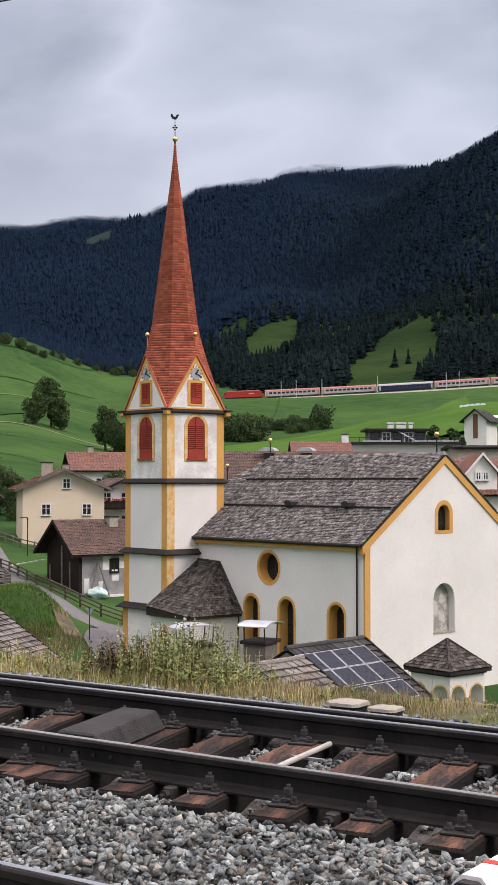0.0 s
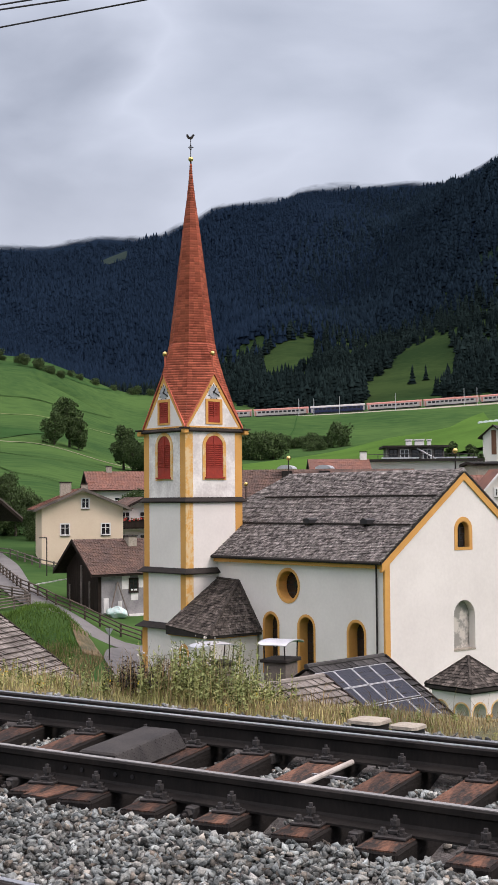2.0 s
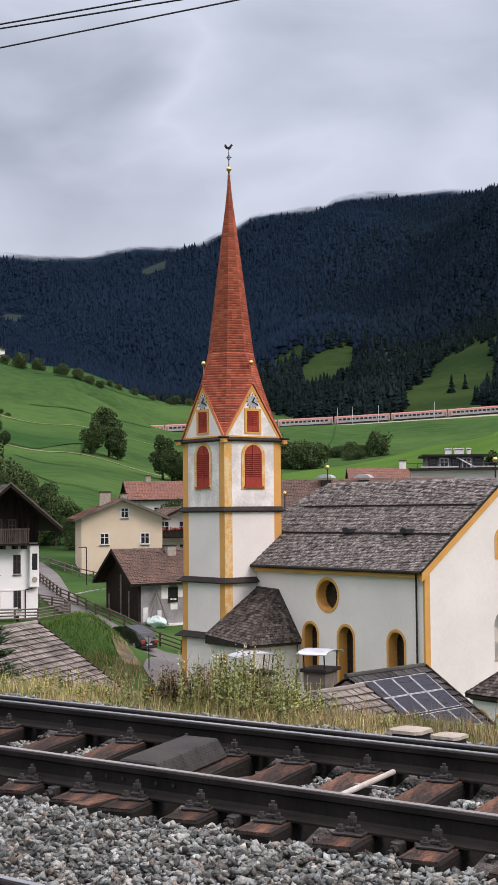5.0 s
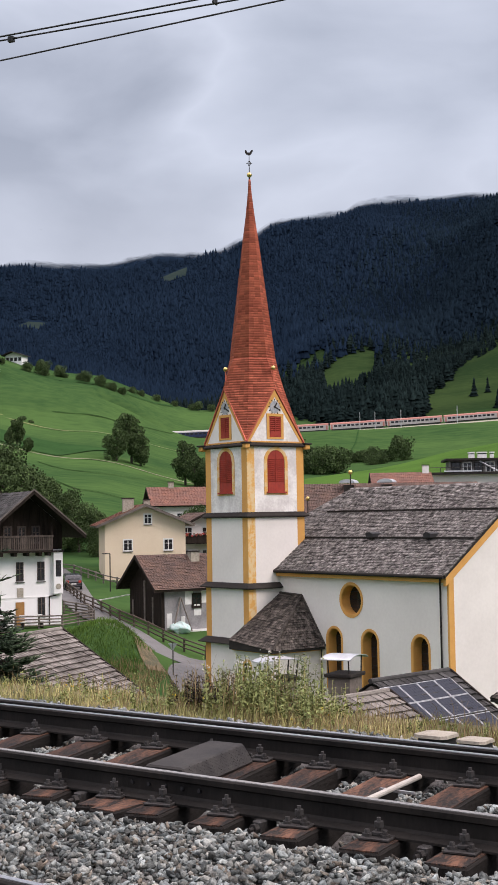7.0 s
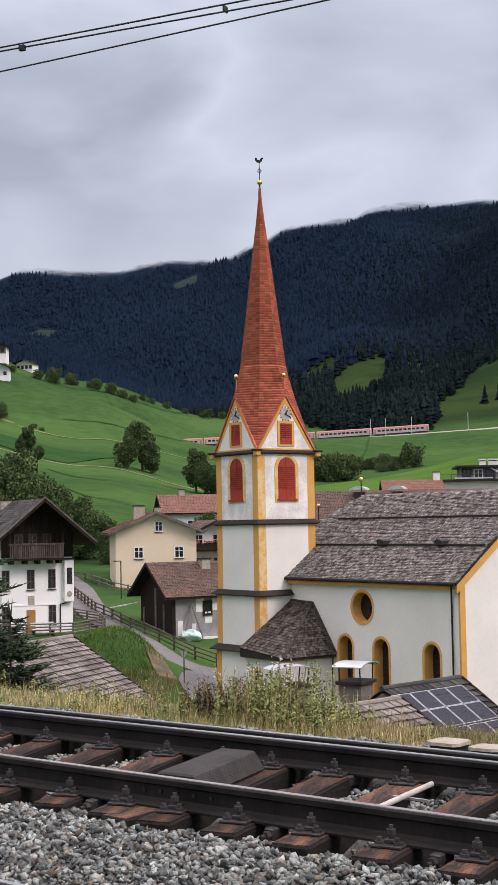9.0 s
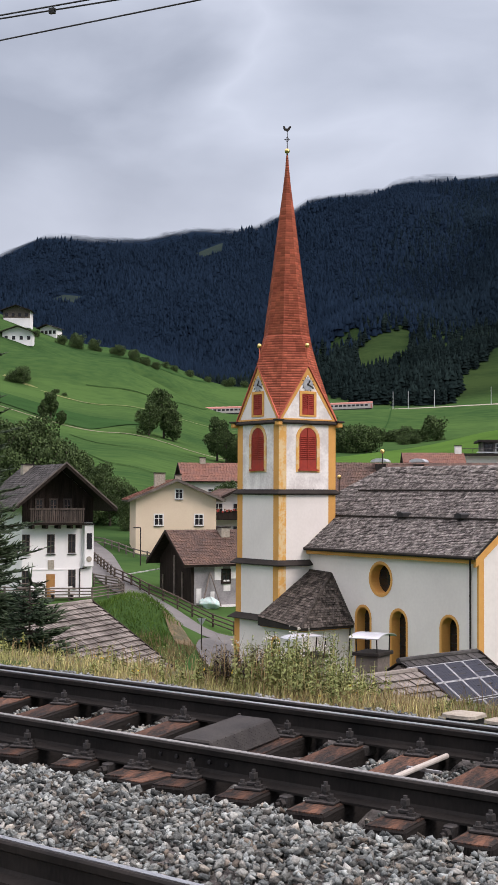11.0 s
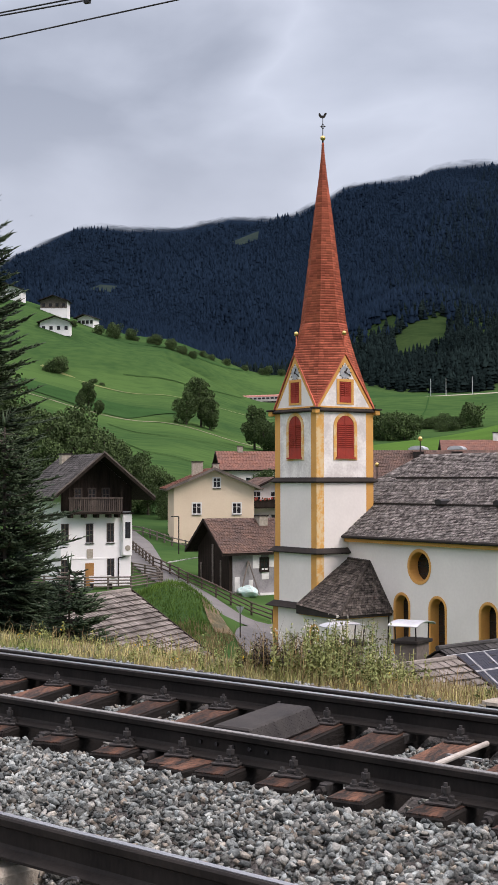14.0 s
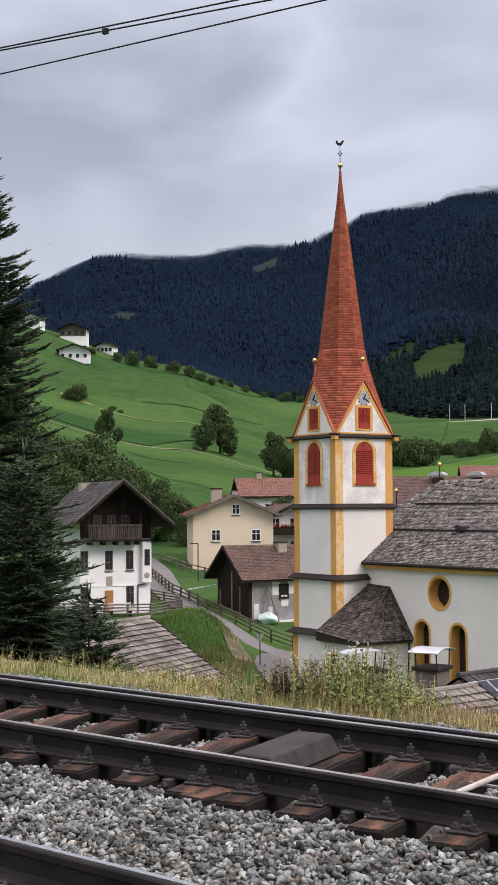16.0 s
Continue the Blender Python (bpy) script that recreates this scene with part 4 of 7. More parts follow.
def sleeper_at(s, first=None):
    skew = -0.27 + 0.085 * (s + 3.84)
    m = TRACK @ pose(s - 0.035 + skew / 2, 6.79, -0.175, 0, 0, math.degrees(math.atan(-skew / 1.48)))
    if first is not None:
        return copy_thing(first, m)
    sl = thing("sleeper", "rust-brown timber sleeper bedded in grey ballast", "sleeper", m, "sleepers under the track")
    bm = boxes((-0.115, 0.115, -1.13, 1.13, -0.16, -0.002), bevel=0.012)
    # body coloured near black so that the sides look shaded; rust lies on top
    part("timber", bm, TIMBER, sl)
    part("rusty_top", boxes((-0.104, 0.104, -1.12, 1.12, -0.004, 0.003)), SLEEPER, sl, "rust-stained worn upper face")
    for n in (-0.74, 0.74):
        pl = part("base_plate", boxes((-0.085, 0.085, n - 0.19, n + 0.19, 0.0, 0.016), bevel=0.004), IRON, sl)
        pl.location.z = 0.004
        for k, (dx, dy) in enumerate(((-0.05, -0.145), (0.05, -0.145), (-0.05, 0.145), (0.05, 0.145))):
            bm = tube(bmesh.new(), (dx, n + dy, 0.012), (dx, n + dy, 0.03), 0.027, 0.027, 8)
            tube(bm, (dx, n + dy, 0.03), (dx, n + dy, 0.05), 0.016, 0.014, 6)
            part("screw", bm, IRON, pl)
        for sy in (-1, 1):
            bm = boxes((-0.03, 0.03, n + sy * 0.098 - 0.04, n + sy * 0.098 + 0.04, 0.016, 0.038), bevel=0.004)
            tube(bm, (0.0, n + sy * 0.105, 0.03), (0.0, n + sy * 0.105, 0.105), 0.013, 0.012, 8)
            tube(bm, (0.0, n + sy * 0.105, 0.055), (0.0, n + sy * 0.105, 0.085), 0.026, 0.026, 6)
            part("clamp_bolt", bm, IRON, pl)
    return sl


SLEEPER_S = [-5.705, -5.31, -4.83, -4.325, -3.815, -3.315, -2.82, -2.36, -1.87, -1.38] + [-6.19, -6.75, -7.355] + [-7.87 - 0.51 * k for k in range(19)]
first_sleeper = sleeper_at(SLEEPER_S[0])
for s_ in SLEEPER_S[1:]:
    sleeper_at(s_, first_sleeper)


# ---- the far train ----
def build_coach(kind):
    """One coach of the far train, 26 m long, centred on its own middle; z = 0 is the rail."""
    label = {"grey": "light grey coach with red roof band and dark windows", "blue": "dark blue restaurant coach with grey roof"}[kind]
    c = thing("railway_coach", label, "train coach", group="coaches of the train")
    body = TRAINBLUE if kind == "blue" else TRAINGREY
    prof = [(-1.4, 0.9), (1.4, 0.9), (1.45, 1.6), (1.42, 3.05), (-1.42, 3.05), (-1.45, 1.6)]
    part("body", prism(bmesh.new(), prof, -12.9, 12.9, pose(0, 0, 0, 0, 0, -90)), body, c)
    roof = [(-1.42, 3.05), (1.42, 3.05), (1.3, 3.5), (0.85, 3.9), (0, 4.05), (-0.85, 3.9), (-1.3, 3.5)]
    part("roof", prism(bmesh.new(), roof, -12.9, 12.9, pose(0, 0, 0, 0, 0, -90)), TRAINROOF if kind == "grey" else TRAINGREY, c)
    for k in range(11):
        x = -11.0 + 2.0 * k
        part("window", boxes((x, x + 1.45, -1.49, -1.40, 1.95, 2.8)), TRAINDARK, c)
    for x in (-12.5, 11.7):
        part("door", boxes((x, x + 0.8, -1.48, -1.38, 0.95, 2.9)), TRAINGREY if kind == "blue" else TRAINROOF, c)
    part("underframe", boxes((-12.2, 12.2, -1.2, 1.2, 0.35, 0.9)), BLACK, c)
    for x in (-9.5, 9.5):
        bg = part("bogie", boxes((x - 1.7, x + 1.7, -1.15, 1.15, 0.3, 0.75)), BLACK, c)
        for dx in (-1.25, 1.25):
            part("wheel", tube(bmesh.new(), (x + dx, -1.0, 0.46), (x + dx, -0.86, 0.46), 0.46, 0.46, 14), IRON, bg)
    return c


def build_locomotive():
    c = thing("locomotive", "bright red electric locomotive at the head of the train", "locomotive")
    prof = [(-9.6, 1.0), (-9.6, 1.9), (-8.6, 3.4), (-8.2, 3.75), (8.2, 3.75), (8.6, 3.4), (9.6, 1.9), (9.6, 1.0)]
    part("body", prism(bmesh.new(), prof, -1.48, 1.48), TRAINRED, c)
    part("roof", boxes((-7.6, 7.6, -1.2, 1.2, 3.75, 4.1), bevel=0.1), TRAINROOF, c)
    for x in (-8.9, 8.4):
        part("cab_window", boxes((x, x + 0.6, -1.5, -1.44, 2.4, 3.2)), TRAINDARK, c)
    part("side_mark", boxes((2.5, 5.0, -1.5, -1.46, 2.3, 2.8)), TRAINGREY, c)
    part("underframe", boxes((-8.6, 8.6, -1.2, 1.2, 0.35, 1.0)), BLACK, c)
    for x in (-5.0, 5.0):
        bg = part("bogie", boxes((x - 2.0, x + 2.0, -1.15, 1.15, 0.3, 0.8)), BLACK, c)
        for dx in (-1.5, 1.5):
            part("wheel", tube(bmesh.new(), (x + dx, -1.05, 0.55), (x + dx, -0.9, 0.55), 0.55, 0.55, 14), IRON, bg)
    bm = bmesh.new()
    tube(bm, (-4.5, 0, 4.0), (-3.2, 0, 4.9), 0.05)
    tube(bm, (-3.2, 0, 4.9), (-4.4, 0, 5.6), 0.05)
    part("pantograph", bm, IRON, c)
    return c


TRAIN_KINDS = ["grey", "grey", "blue", "grey", "grey", "grey", "grey", "grey"]
TRAIN_Y = 634.0
LOCO = build_locomotive()
first_coach = {k: build_coach(k) for k in ("grey", "blue")}
COACHES = []
for k_ in TRAIN_KINDS:
    used = any(o is first_coach[k_] for o in COACHES)
    COACHES.append(copy_thing(first_coach[k_], Matrix.Identity(4)) if used else first_coach[k_])


def train_pose(x):
    return pose(x, TRAIN_Y, track_z(x), 0, -math.degrees(math.atan(0.042 + 0.00024 * x)), 0)


def build_far_line():
    """Track bed and catenary masts of the far railway."""
    bm = bmesh.new()
    for x0, x1 in [(-150 + 20 * k, -130 + 20 * k) for k in range(24)]:
        z0, z1 = track_z(x0), track_z(x1)
        prism(bm, [(TRAIN_Y - 3.4, -0.75), (TRAIN_Y + 3.4, -0.75), (TRAIN_Y + 2.4, -0.05), (TRAIN_Y - 2.4, -0.05)], 0, x1 - x0,
              Matrix.Translation((x0, 0, z0)) @ Matrix(((0, 1, 0, 0), (1, 0, 0, 0), (0, (z1 - z0) / (x1 - x0), 1, 0), (0, 0, 0, 1))))
    tagged(part("far_track_bed", bm, CONCRETE, None), "pale ballast bed of the distant railway", "track bed", kind="structure")
    first = None
    for x in (-92, -40, 15, 22, 34, 60, 92, 98, 140, 190):
        m = pose(x, TRAIN_Y - 3.6, track_z(x) - 0.8)
        if first is not None:
            copy_thing(first, m)
            continue
        first = thing("catenary_mast", "thin grey catenary mast beside the far railway", "mast", m, "masts of the far railway")
        part("pole", tube(bmesh.new(), (0, 0, 0), (0, 0, 8.6), 0.17, 0.12), SHEET, first)
        part("bracket", tube(bmesh.new(), (0, 0, 7.2), (0, 3.2, 7.0), 0.05), SHEET, first)


build_far_line()


# ---- houses ----
def house(name, label, m, w, length, wall_h, pitch, over, mats, windows=(), side_windows=(), rows=14, per=26, base=1.2, front_over=None, category="house"):
    """A gabled house: gable front at y = 0 looking along -y, ridge along y. windows: (x, z, w, h) on the front."""
    wall_m, roof_m, trim_m = mats
    h = thing(name, label, category, m)
    rise = math.tan(radians(pitch))
    top = wall_h + rise * w / 2
    fo = over if front_over is None else front_over
    part("wall", prism(bmesh.new(), [(-w / 2, -base), (w / 2, -base), (w / 2, wall_h), (0, top), (-w / 2, wall_h)], 0, length), wall_m, h)
    e = w / 2 + over
    ez = wall_h - over * rise
    arrays = []
    bm = bmesh.new()
    for sx in (-1, 1):
        prism(bm, [(0, top + 0.02), (sx * e, ez + 0.02), (sx * e, ez + 0.2), (0, top + 0.22)], -fo, length + over)
        arrays.append(roof_slabs((0, -fo, top + 0.22), (0, length + over + fo, 0), (sx * e, 0, ez - top), per, rows, 0.05, 0.25, RNG))
    roof = part("roof", bm, trim_m, h)
    slabs_part("tiling", arrays, roof_m, roof)
    bm = bmesh.new()
    for sx in (-1, 1):
        prism(bm, [(0, top + 0.30), (sx * e, ez + 0.28), (sx * e, ez - 0.02), (0, top - 0.02)], -fo - 0.06, -fo)
    part("verge_board", bm, trim_m, h)
    for (x, z, ww, hh) in windows:
        add_window(h, pose(x, 0, z), ww, hh)
    for (y, z, ww, hh) in side_windows:
        add_window(h, pose(-w / 2, y, z, 0, 0, -90), ww, hh)
    return h


def add_window(h, m, w, hh, frame_m=None, rim=0.14):
    fr = part("window", ring_prism(bmesh.new(), [(-w / 2 - rim, -rim), (w / 2 + rim, -rim), (w / 2 + rim, hh + rim), (-w / 2 - rim, hh + rim)],
                                   [(-w / 2, 0), (w / 2, 0), (w / 2, hh), (-w / 2, hh)], -0.05, 0.05, m), frame_m or WHITEPAINT, h)
    part("pane", boxes((-w / 2, w / 2, -0.015, 0.03, 0, hh), m=m), GLASS_DARK, fr)
    part("mullion", boxes((-0.04, 0.04, -0.04, -0.015, 0, hh), (-w / 2, -0.04, -0.035, -0.015, hh * 0.62, hh * 0.62 + 0.05), (0.04, w / 2, -0.035, -0.015, hh * 0.62, hh * 0.62 + 0.05), m=m), frame_m or WHITEPAINT, fr)
    part("sill", boxes((-w / 2 - 0.12, w / 2 + 0.12, -0.14, 0.0, -0.2, -0.14), m=m), LEAD, fr)


def chimney(h, m, w=0.7, hh=1.2, material=None):
    c = part("chimney", boxes((-w / 2, w / 2, -w / 2, w / 2, -0.6, hh), m=m), material or CONCRETE, h)
    part("chimney_cap", boxes((-w / 2 - 0.08, w / 2 + 0.08, -w / 2 - 0.08, w / 2 + 0.08, hh, hh + 0.1), m=m), LEAD, c)


def build_cream_house():
    m = pose(-20.5, 150, -6.38, 0, 0, 14)
    h = house("house", "cream plastered house with white windows and a shallow tiled roof", m, 9.0, 9.0, 7.28, 23, 0.9, (CREAM, HOUSETILE, GREYWOOD),
              [(-1.95, 4.35, 0.85, 1.1), (2.55, 4.35, 0.85, 1.1), (0.3, 7.3, 0.7, 0.95)], rows=12)
    chimney(h, pose(-1.6, 3.0, 8.9), 1.2, 1.2)
    chimney(h, pose(0.9, 6.5, 8.95), 0.7, 1.0)


def build_barn():
    m = pose(-16.75, 122, -8.15, 0, 0, -57)
    h = house("barn", "old dark timber barn with a brown tiled roof", m, 6.6, 10.5, 3.65, 36, 0.75, (DARKWOOD, BROWNTILE, DARKWOOD), rows=24, per=46, front_over=1.0, category="barn")
    mp = pose(3.3, 0.0, 0, 0, 0, 90)
    part("stone_wall", boxes((0.3, 9.6, -0.05, 0.1, -0.5, 3.3), m=mp), mat("grey_rendered_stone", (0.30, 0.29, 0.29), (0.20, 0.19, 0.20), 0.9, 1, 8, 0.4), h, "grey rendered wall with white patches")
    for a, b, c, d in ((2.3, 3.1, 1.9, 3.1), (3.9, 5.2, 2.0, 3.1), (3.2, 3.9, 0.9, 1.9), (0.5, 1.0, -0.1, 1.2), (1.9, 2.3, 0.0, 0.9)):
        part("white_patch", boxes((a, b, -0.08, -0.04, c, d), m=mp), WHITEPAINT, h)
    add_window(h, mp @ pose(3.45, -0.06, 1.75), 0.7, 1.0, DARKWOOD)
    part("doorway", boxes((6.0, 7.8, -0.09, -0.04, 0.3, 3.2), m=mp), BLACK, h)
    part("plinth", boxes((2.0, 9.6, -0.5, 0.0, -1.4, -0.3), m=mp), WHITEPAINT, h)
    part("gable_plank", boxes((-2.6, -2.45, -0.12, -0.02, -1, 2.2), (-0.1, 0.1, -0.12, -0.02, -1, 4.0), (1.6, 1.75, -0.12, -0.02, -1, 2.6)), GREYWOOD, h)
    part("prop", tube(bmesh.new(), (4.3, 0.6, -0.4), (3.5, 1.8, 2.6), 0.07), GREYWOOD, h)
    part("prop", tube(bmesh.new(), (4.1, 2.6, -0.4), (3.5, 1.8, 2.6), 0.06), GREYWOOD, h)
    chimney(h, pose(0.6, 4.6, 5.6), 0.85, 0.9)
    chimney(h, pose(-0.6, 7.6, 5.8), 0.75, 1.0)


def build_white_house():
    m = pose(-26.0, 115, -7.4, 0, 0, 30)
    h = house("farmhouse", "white plastered farmhouse with a dark timber gable and balcony", m, 6.3, 9.5, 8.45, 40, 1.40, (FARMWHITE, GREYTILE, DARKWOOD), rows=20, per=34, front_over=2.3)
    rise = math.tan(radians(40))
    part("timber_gable", prism(bmesh.new(), [(-3.17, 6.35), (3.17, 6.35), (3.17, 8.4), (0, 8.4 + 3.15 * rise), (-3.17, 8.4)], -0.12, -0.02), DARKWOOD, h, "dark brown boarded gable")
    for k in range(20):
        x = -3.0 + 0.315 * k
        top = 8.4 + (3.15 - abs(x)) * rise - 0.1
        part("batten", boxes((x - 0.035, x + 0.035, -0.155, -0.12, 6.4, top)), DARKWOOD, h)
    # pale weathered edge of the verge
    e, ez, top = 4.55, 8.45 - 1.40 * rise, 8.45 + rise * 3.15
    bm = bmesh.new()
    for sx in (-1, 1):
        prism(bm, [(0, top + 0.42), (sx * (e + 0.03), ez + 0.38), (sx * (e + 0.03), ez + 0.24), (0, top + 0.28)], -2.42, -2.30)
    part("verge_strip", bm, GREYWOOD, h, "pale grey weathered verge strip")
    for x, z, hh in ((-2.8, 3.75, 1.5), (-0.6, 3.75, 1.5), (1.27, 3.75, 1.5), (-2.8, 0.75, 1.45), (1.3, 0.75, 1.45)):
        add_window(h, pose(x, 0, z), 0.54, hh, BALCONYWOOD, 0.06)
    part("front_door", boxes((-0.98, -0.22, -0.06, 0.02, -0.2, 1.9)), mat("varnished_door_wood", (0.40, 0.20, 0.06), None, 0.5, 3, 20, 0.2), h, "varnished brown front door")
    part("sign_plate", boxes((-0.85, -0.3, -0.06, -0.0, 2.3, 3.1)), CONCRETE, h)
    part("string_moulding", boxes((-3.15, 2.1, -0.05, 0.0, 2.25, 2.36)), FARMWHITE, h)
    bal = part("balcony", boxes((-2.8, 1.95, -1.25, -0.16, 6.12, 6.28)), DARKWOOD, h, "dark timber balcony")
    part("balcony_rail", boxes((-2.85, 2.0, -1.34, -1.18, 7.42, 7.58)), BALCONYWOOD, bal)
    part("balcony_rail", boxes((-2.8, 1.95, -1.30, -1.20, 6.30, 6.42)), BALCONYWOOD, bal)
    for k in range(26):
        part("baluster", boxes((-2.78 + 0.184 * k, -2.65 + 0.184 * k, -1.27, -1.23, 6.42, 7.42)), BALCONYWOOD, bal)
    for x in (-2.8, 1.83):
        part("balcony_post", boxes((x, x + 0.12, -1.26, -1.15, 6.28, 8.6)), DARKWOOD, bal)
    for x in (-2.6, -1.4, -0.3, 0.8, 1.6):
        part("bracket", boxes((x, x + 0.22, -1.15, 0, 5.82, 6.12)), DARKWOOD, bal)
    for x in (-1.7, -0.45, 0.8):
        add_window(h, pose(x, -0.16, 7.0), 0.5, 1.25, BALCONYWOOD)
    bay = part("bay_window", boxes((2.28, 3.12, -0.45, 0.6, 2.5, 6.1), bevel=0.04), FARMWHITE, h, "white corner bay window")
    part("pane", boxes((2.48, 2.95, -0.48, -0.44, 4.0, 5.4)), GLASS_DARK, bay)
    part("pane", boxes((3.115, 3.15, -0.2, 0.35, 4.0, 5.4)), GLASS_DARK, bay)
    part("medallion", prism(bmesh.new(), circle_outline(0.24), -0.50, -0.44, pose(2.7, 0, 3.15)), CONCRETE, bay)
    part("bay_roof", boxes((2.2, 3.2, -0.53, 0.7, 6.1, 6.24)), LEAD, bay)
    part("downpipe", tube(bmesh.new(), (2.0, -0.08, 2.3), (2.0, -0.08, -1), 0.05), LEAD, h)
    part("downpipe", tube(bmesh.new(), (2.0, -0.08, 2.3), (2.55, -0.3, 2.4), 0.05), LEAD, h)
    chimney(h, pose(-0.6, 7.6, 10.2), 0.9, 1.2)


build_cream_house()
build_barn()
build_white_house()


def gz(x, y):
    return float(ground_z(np.array([x]), np.array([y]))[0])


# ---- ballast ----
def hull_protos(count, rng, n_pts=11, squash=0.75):
    """Angular broken stones: hulls of a few random points, about 1 across."""
    out = []
    for _ in range(count):
        bm = bmesh.new()
        p = rng.normal(size=(n_pts, 3))
        p /= np.linalg.norm(p, axis=1)[:, None]
        p *= (0.38 + 0.18 * rng.random((n_pts, 1)))
        p[:, 2] *= squash
        p[:, 0] *= 1.25
        for q in p:
            bm.verts.new(q)
        r = bmesh.ops.convex_hull(bm, input=bm.verts)
        inner = [g for g in r["geom_interior"] if isinstance(g, bmesh.types.BMVert)]
        bmesh.ops.delete(bm, geom=inner, context="VERTS")
        bmesh.ops.triangulate(bm, faces=bm.faces)
        bmesh.ops.recalc_face_normals(bm, faces=bm.faces)
        bm.verts.index_update()
        out.append((np.array([v.co[:] for v in bm.verts]), np.array([[v.index for v in f.verts] for f in bm.faces])))
        bm.free()
    return out


def random_turns(n, rng, tilt=1.0):
    """n rotation matrices; tilt below 1 keeps them more upright."""
    a, b, c = rng.random(n) * 2 * np.pi, (rng.random(n) - 0.5) * np.pi * tilt, (rng.random(n) - 0.5) * np.pi * tilt
    ca, sa, cb, sb, cc, sc = np.cos(a), np.sin(a), np.cos(b), np.sin(b), np.cos(c), np.sin(c)
    o, i = np.zeros(n), np.ones(n)
    rz = np.stack([ca, -sa, o, sa, ca, o, o, o, i], 1).reshape(n, 3, 3)
    ry = np.stack([cb, o, sb, o, i, o, -sb, o, cb], 1).reshape(n, 3, 3)
    rx = np.stack([i, o, o, o, cc, -sc, o, sc, cc], 1).reshape(n, 3, 3)
    return rz @ ry @ rx


def scatter(protos, which, mats3, places):
    """All copies of small solids as two arrays."""
    vs, fs, at = [], [], 0
    for k, (v, f) in enumerate(protos):
        sel = np.where(which == k)[0]
        if not len(sel):
            continue
        w = np.einsum("nij,vj->nvi", mats3[sel], v) + places[sel][:, None]
        vs.append(w.reshape(-1, 3))
        fs.append((f[None] + (np.arange(len(sel)) * len(v))[:, None, None] + at).reshape(-1, f.shape[1]))
        at += len(sel) * len(v)
    return np.concatenate(vs), np.concatenate(fs)


def ballast_top(s, n):
    """Height of the stone bed: full between the tracks, hollow under the rails."""
    z = -0.235 + 0.0 * s
    z = z + 0.055 * np.exp(-((n - 5.15) / 0.60) ** 4)
    z = z - 0.05 * np.exp(-((n - 6.05) / 0.22) ** 2) - 0.05 * np.exp(-((n - 7.53) / 0.22) ** 2) - 0.06 * np.exp(-((n - 3.89) / 0.25) ** 2)
    return z + 0.012 * np.sin(5.1 * s) * np.cos(4.3 * n)


